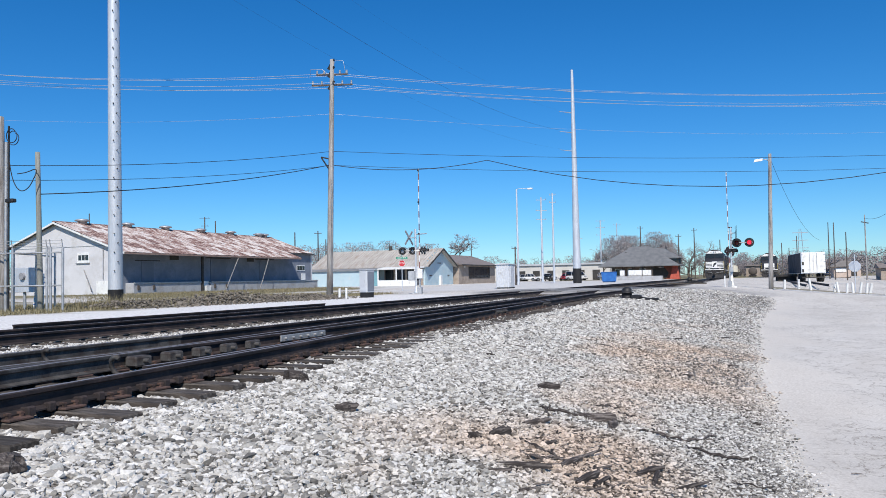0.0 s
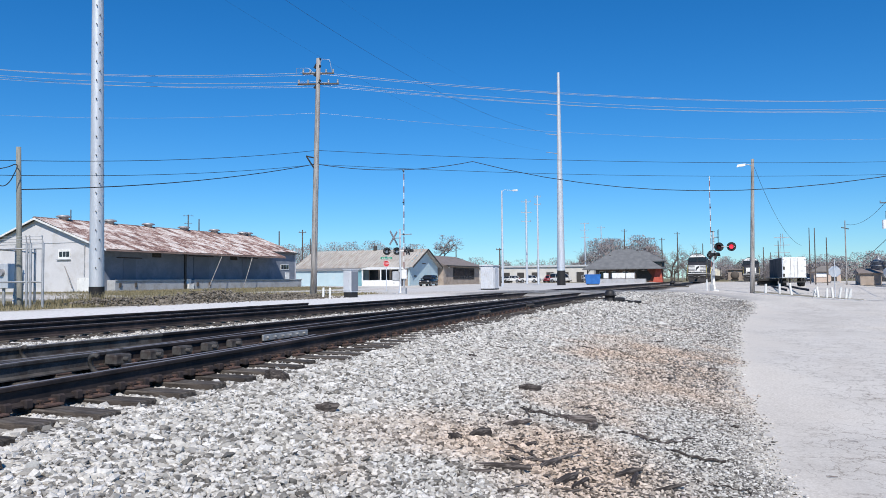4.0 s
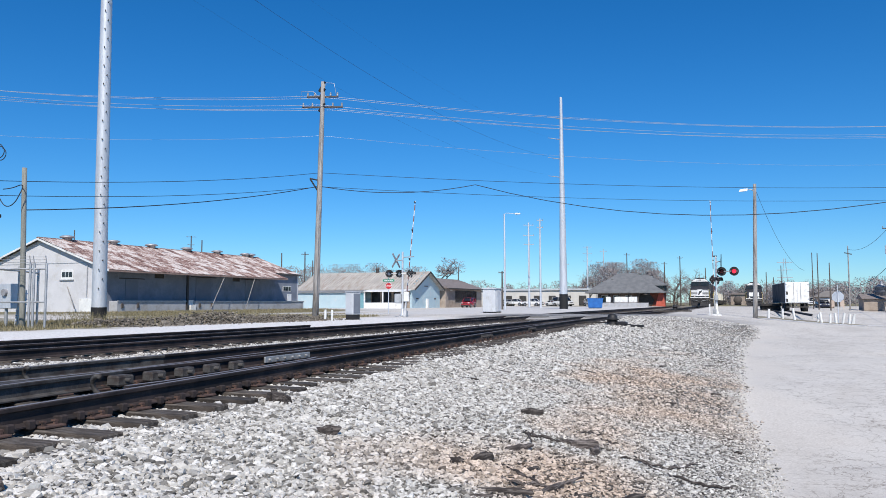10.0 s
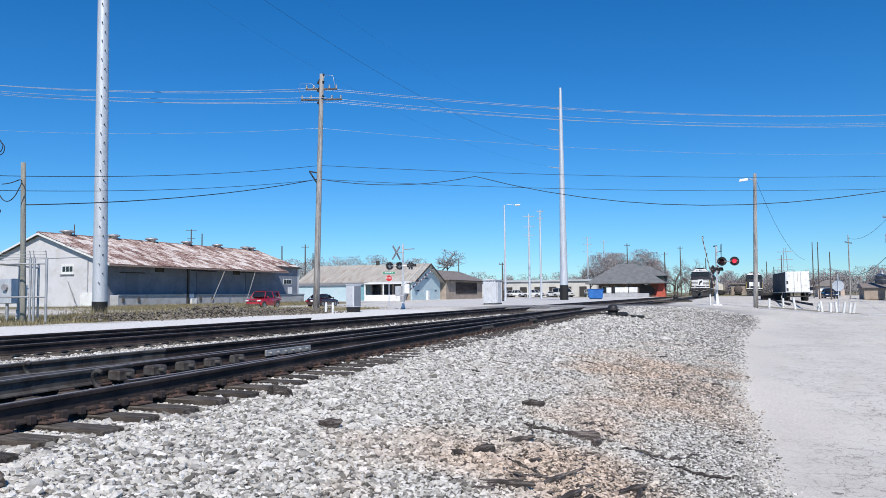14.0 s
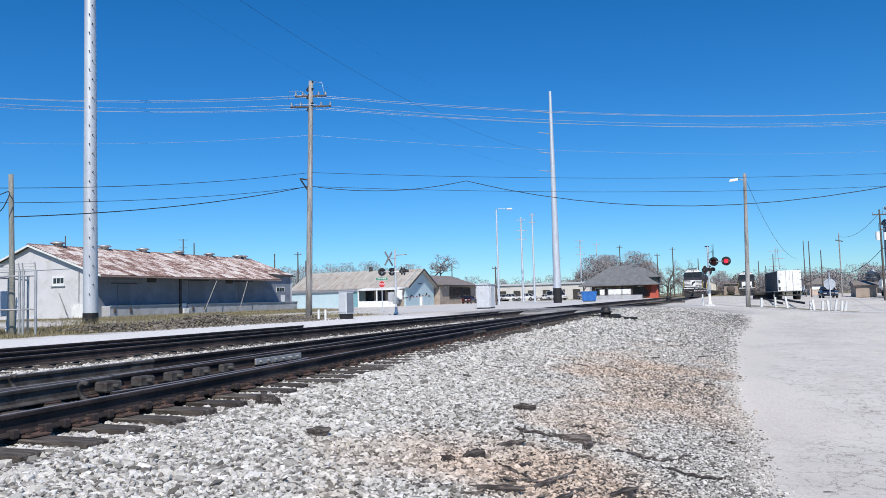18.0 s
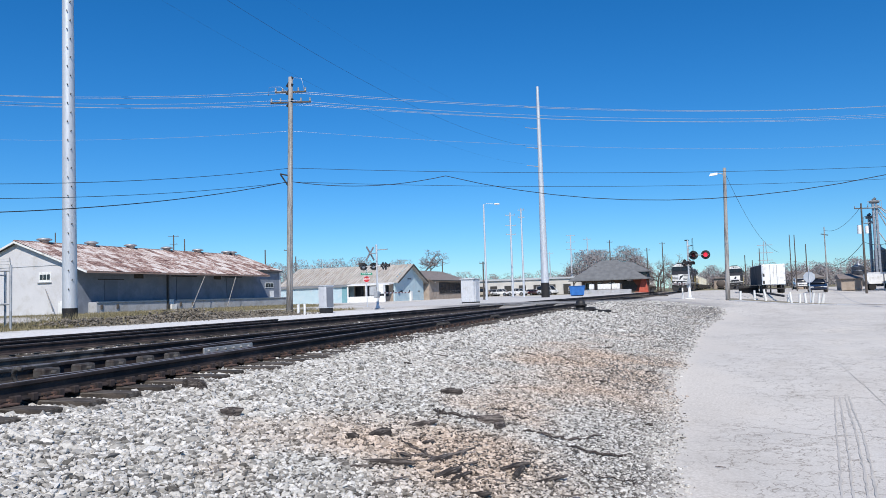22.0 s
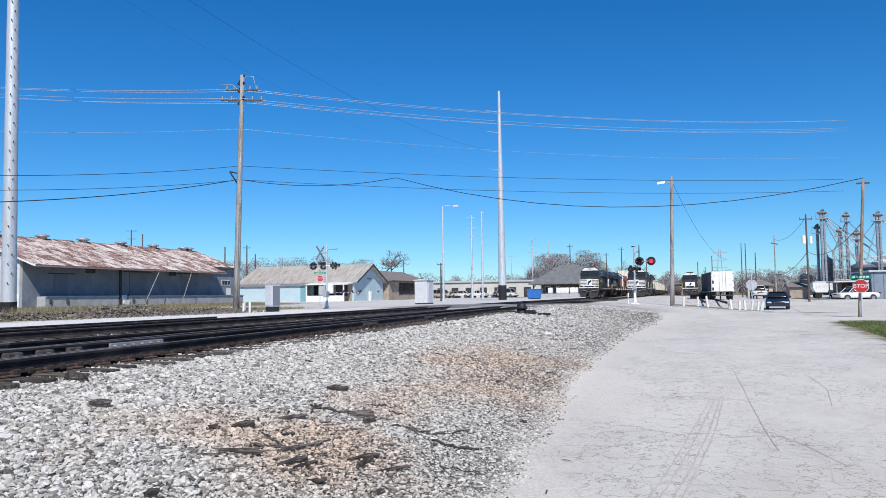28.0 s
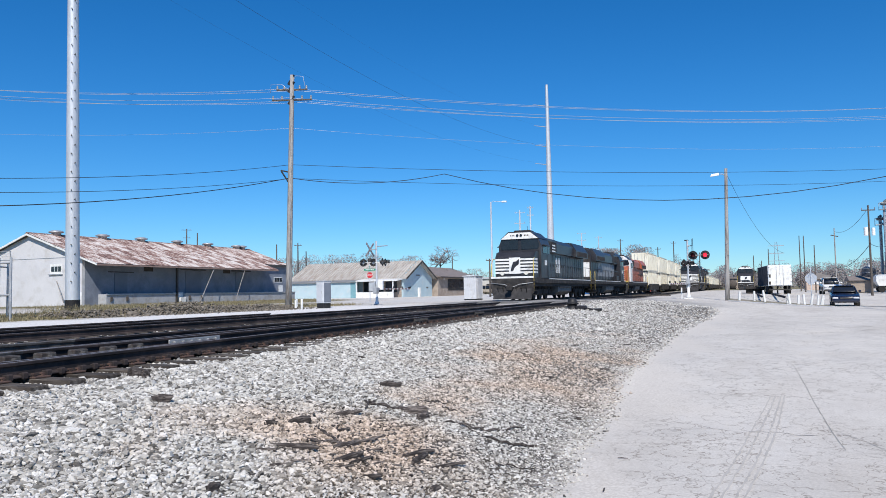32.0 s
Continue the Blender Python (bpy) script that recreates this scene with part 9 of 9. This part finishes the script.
clods("ballast_stones", 6500, shoulder(-1.6, 2.4), stone_size(0.022, 0.04), STONE, "loose pale grey crushed-stone ballast", 40, "gravel", 0.85)
clods("ballast_stones", 33000, shoulder(2.4, 6.5), stone_size(0.016, 0.034), STONE, "loose pale grey crushed-stone ballast", 41, "gravel", 0.68)
clods("ballast_stones", 38000, shoulder(6.5, 12.0), stone_size(0.016, 0.034), STONE, "loose pale grey crushed-stone ballast", 42, "gravel", 0.62)
clods("ballast_stones", 27000, shoulder(12.0, 21.0), stone_size(0.024, 0.046), STONE, "loose pale grey crushed-stone ballast", 43, "gravel", 0.68, coarse=True)
clods("ballast_stones", 22000, shoulder(21.0, 44.0), stone_size(0.036, 0.066), STONE, "loose pale grey crushed-stone ballast", 44, "gravel", 0.62, coarse=True)


def between(x0, x1, y0, y1, dz=0.0):
    def place(rng, n):
        y = rng.uniform(y0, y1, n) ** 1.0
        x = rng.uniform(x0, x1, n)
        ok = np.ones(n, bool)
        for c in (MAIN_X - GAUGE, MAIN_X + GAUGE):
            ok &= np.abs(x - c) > 0.10
        for c in (siding_x(y) - GAUGE, siding_x(y) + GAUGE, near_rail_x(y), near_rail_x(y) - 1.5):
            ok &= np.abs(x - c) > 0.12
        ph = ((y - 1.0) / 0.52) % 1.0
        ok &= ~((np.abs(x - MAIN_X) < 1.3) & ((ph < 0.24) | (ph > 0.76)))
        ph = ((y - 3.36) / 0.515) % 1.0
        ok &= ~((x > siding_x(y) - GAUGE - 0.55) & ((ph < 0.26) | (ph > 0.74)))
        x, y = x[ok], y[ok]
        return np.stack([x, y, land(x, y) + lumps(x, y) + dz + 0.01], 1)
    return place


clods("ballast_stones", 13000, between(-15.2, -5.4, 2.5, 14), lambda r, n, c: r.uniform(0.024, 0.045, n), STONE, "pale ballast between the tracks", 45, "gravel", 0.85)
clods("ballast_stones", 14000, between(-15.2, -6.0, 14, 36), lambda r, n, c: r.uniform(0.03, 0.055, n), STONE, "pale ballast between the tracks", 46, "gravel", 0.7, coarse=True)


clods("ballast_stones", 9000, between(-11.35, -8.75, 2.5, 22), lambda r, n, c: r.uniform(0.028, 0.05, n), STONE, "pale ballast heaped between the tracks", 47, "gravel", 0.7, coarse=True)
clods("ballast_stones", 5000, between(-15.0, -13.4, 2.5, 30), lambda r, n, c: r.uniform(0.028, 0.05, n), STONE, "pale ballast beside the through track", 48, "gravel", 0.7, coarse=True)


# the stones nearest the camera, each of its own
rng_s = np.random.default_rng(91)
FORMS = []
for k in range(8):
    v = rng_s.normal(size=(14, 3))
    v /= np.linalg.norm(v, axis=1, keepdims=True)
    v *= np.array([1.25, 0.95, 0.72]) * rng_s.uniform(0.85, 1.15, (14, 1))
    bm = bmesh.new()
    for q in v:
        bm.verts.new(q)
    hull = bmesh.ops.convex_hull(bm, input=bm.verts)
    bmesh.ops.delete(bm, geom=[g for g in hull["geom_interior"] if isinstance(g, bmesh.types.BMVert)], context="VERTS")
    fm = bpy.data.meshes.new("stone")
    bm.to_mesh(fm)
    bm.free()
    fm.materials.append(STONE_SINGLE)
    FORMS.append(fm)
for k in range(290):
    y = 2.7 + 3.0 * rng_s.uniform() ** 1.3
    x = rng_s.uniform(float(near_rail_x(y)) + 0.95, float(lane_edge(y)))
    r = rng_s.uniform(0.022, 0.036) * (1.0 - 0.06 * (x + 4))
    part("stone", FORMS[k % 8], STONE_SINGLE, ground, m=pose(x, y, land_z(x, y) + float(lumps(x, y)) + r * 0.75, rng_s.uniform(-25, 25), rng_s.uniform(-25, 25), rng_s.uniform(0, 360)) @ Matrix.Scale(r, 4))


# ---- what moves ----
def rail_point(s):
    """Place and heading on the through track, s metres beyond y = 0 along it."""
    i = int(np.clip(np.searchsorted(RAIL_S, s) - 1, 0, len(RAIL_S) - 2))
    u = (s - RAIL_S[i]) / (RAIL_S[i + 1] - RAIL_S[i])
    return RAIL_X[i] + (RAIL_X[i + 1] - RAIL_X[i]) * u, RAIL_Y[i] + (RAIL_Y[i + 1] - RAIL_Y[i]) * u


RAIL_Y = np.arange(0.0, 1400.0, 2.0)
RAIL_X = main_x(RAIL_Y)
RAIL_S = np.concatenate([[0], np.cumsum(np.hypot(np.diff(RAIL_X), np.diff(RAIL_Y)))])

SUV_WAY = [(0, -46.4, 176.5, 3), (1, -47.0, 162, 3), (2, -47.2, 148.5, 2), (3, -46.8, 130.5, 2), (3.5, -46.3, 119.5, 2), (4.5, -45.4, 100, 3), (5.5, -44.6, 80.6, 1), (6, -45.2, 73.89, -2), (6.5, -44.51, 63.3, 7.3), (7, -43.02, 52.76, 12.7), (7.5, -39.8, 40.21, 12), (8, -37.42, 31.78, 6), (8.5, -36.9, 23.63, -4), (9.2, -38.3, 13, -8), (32, -38.5, 10, -8)]
RED_WAY = [(0, -43.6, 184, -10), (4, -43.7, 183.5, -14), (6, -44.3, 181.9, -25), (6.7, -45.9, 178, -18), (8.5, -47.3, 156, 2), (10, -46.4, 129.1, 2), (10.5, -46.06, 121, 2), (11, -45.6, 112.2, 2), (11.5, -45.4, 104.6, 2), (12, -45.2, 94.7, 2), (12.5, -44.8, 86.5, 1), (13, -44.68, 78.11, -4.7), (13.5, -45.04, 70.79, 1.2), (14, -44.35, 62.33, 5.7), (14.5, -43.3, 53.27, 12), (15.2, -39.0, 36.73, 10), (15.8, -37.28, 25.37, -2), (16.5, -38.3, 13, -8), (32, -40, -5, -8)]
MAROON_WAY = [(0, -36.0, -14, 174), (10.2, -36.0, 6, 176), (11, -36.2, 24.0, 179), (11.5, -37.0, 33.62, 186), (12, -39.2, 41.77, 194), (12.5, -42.0, 52.13, 192), (13, -43.0, 58.74, 188), (13.5, -44.3, 67.77, 185), (14, -44.9, 74.65, 180), (14.5, -44.6, 80.37, 177), (15.5, -45.1, 95, 182), (16.5, -45.8, 110, 182), (17, -45.9, 117, 182), (18, -46.6, 133.4, 182), (19, -46.9, 150, 182), (20, -47.6, 164.5, 182), (21, -47.4, 176, 172), (22.5, -43.8, 184, 150), (32, -43.0, 186, 150)]
NAVY_WAY = [(0, 13.6, 170, 0), (15, 12.2, 118, 2), (19, 11.4, 104, 2), (21, 11.08, 98, -3), (22, 10.75, 93.6, -3), (23, 10.5, 88.9, -3), (24, 10.3, 85.2, -3), (25, 10.1, 81.4, -3), (26, 9.95, 77.7, -4), (26.5, 9.74, 75.5, -4), (28.5, 9.36, 66.7, -5), (29, 9.28, 65.5, -5), (30, 9.2, 63.8, -5), (31, 9.05, 62.2, -4), (32, 9.0, 61.0, -4)]
WHITE_WAY = [(0, 14.5, 190, 0), (20, 12.6, 140, 2), (24, 12.0, 125, 2), (29, 11.25, 103.2, 1), (31, 11.05, 93.5, 1), (32, 11.0, 90.0, 1)]


def drive(thing_, way, half):
    """Key a car whose middle follows the way; half: half its length."""
    rows = []
    for t, x, y, h in way:
        a = radians(h)
        zf, zb = land_z(x + math.sin(a) * 1.4, y - math.cos(a) * 1.4), land_z(x - math.sin(a) * 1.4, y + math.cos(a) * 1.4)
        tilt = math.degrees(math.atan2(zb - zf, 2.8))
        rows.append((t, pose(x, y, (zf + zb) / 2 + 0.012, 0, 0, h) @ pose(0, 0, 0, tilt) @ pose(0, -half, 0)))
    walk(thing_, rows)


BACKWARDS = pose(0, LOCO_LEN, 0, 0, 0, 180)      # the second engine runs long hood first


def motions():
    for ob, s0 in TRAIN:
        rows = []
        for t in [0, 4, 8, 12, 14, 16, 17, 18, 19, 20, 21, 22, 23, 24, 25, 26, 27, 28, 29, 30, 31, 32]:
            s = 47.8 + (32 - t) * 17.3 + s0
            x, y = rail_point(s)
            x2, y2 = rail_point(s + 12.0)
            rows.append((t, pose(x, y, ob.matrix_basis.translation.z, 0, 0, math.degrees(math.atan2(x - x2, y2 - y))) @ (BACKWARDS if ob is LOCO_2 else pose(0, 0, 0))))
        walk(ob, rows)
    drive(CAR_SUV, SUV_WAY, 2.3)
    drive(CAR_RED, RED_WAY, 2.1)
    drive(CAR_MAROON, MAROON_WAY, 2.35)
    drive(CAR_NAVY, NAVY_WAY, 2.35)
    drive(CAR_WHITE, WHITE_WAY, 2.3)
    # the gates come down while the bell rings
    drop_near = ((0, 89), (8.5, 89), (9.5, 80), (10.5, 64), (11, 55), (11.5, 46), (12, 38), (12.5, 31), (13, 25), (13.5, 19), (14, 14), (14.5, 10), (16.5, 3), (17, 2.8), (18, 1.6), (19, 1), (20, 0), (32, 0))
    drop_far = ((0, 89), (8.5, 89), (9.5, 85), (10.5, 77), (11, 71), (11.5, 64), (12, 56), (12.5, 48.5), (13, 40.5), (13.5, 34), (14, 28), (14.5, 20.5), (16.5, 3), (18, 0), (32, 0))
    walk(ARM_L, [(t, pose(0.25, 0, 1.02, a, 0, 8)) for t, a in drop_near])
    walk(ARM_R, [(t, pose(-0.12, -0.1, 1.05, a, 0, 175.5)) for t, a in drop_far])


motions()
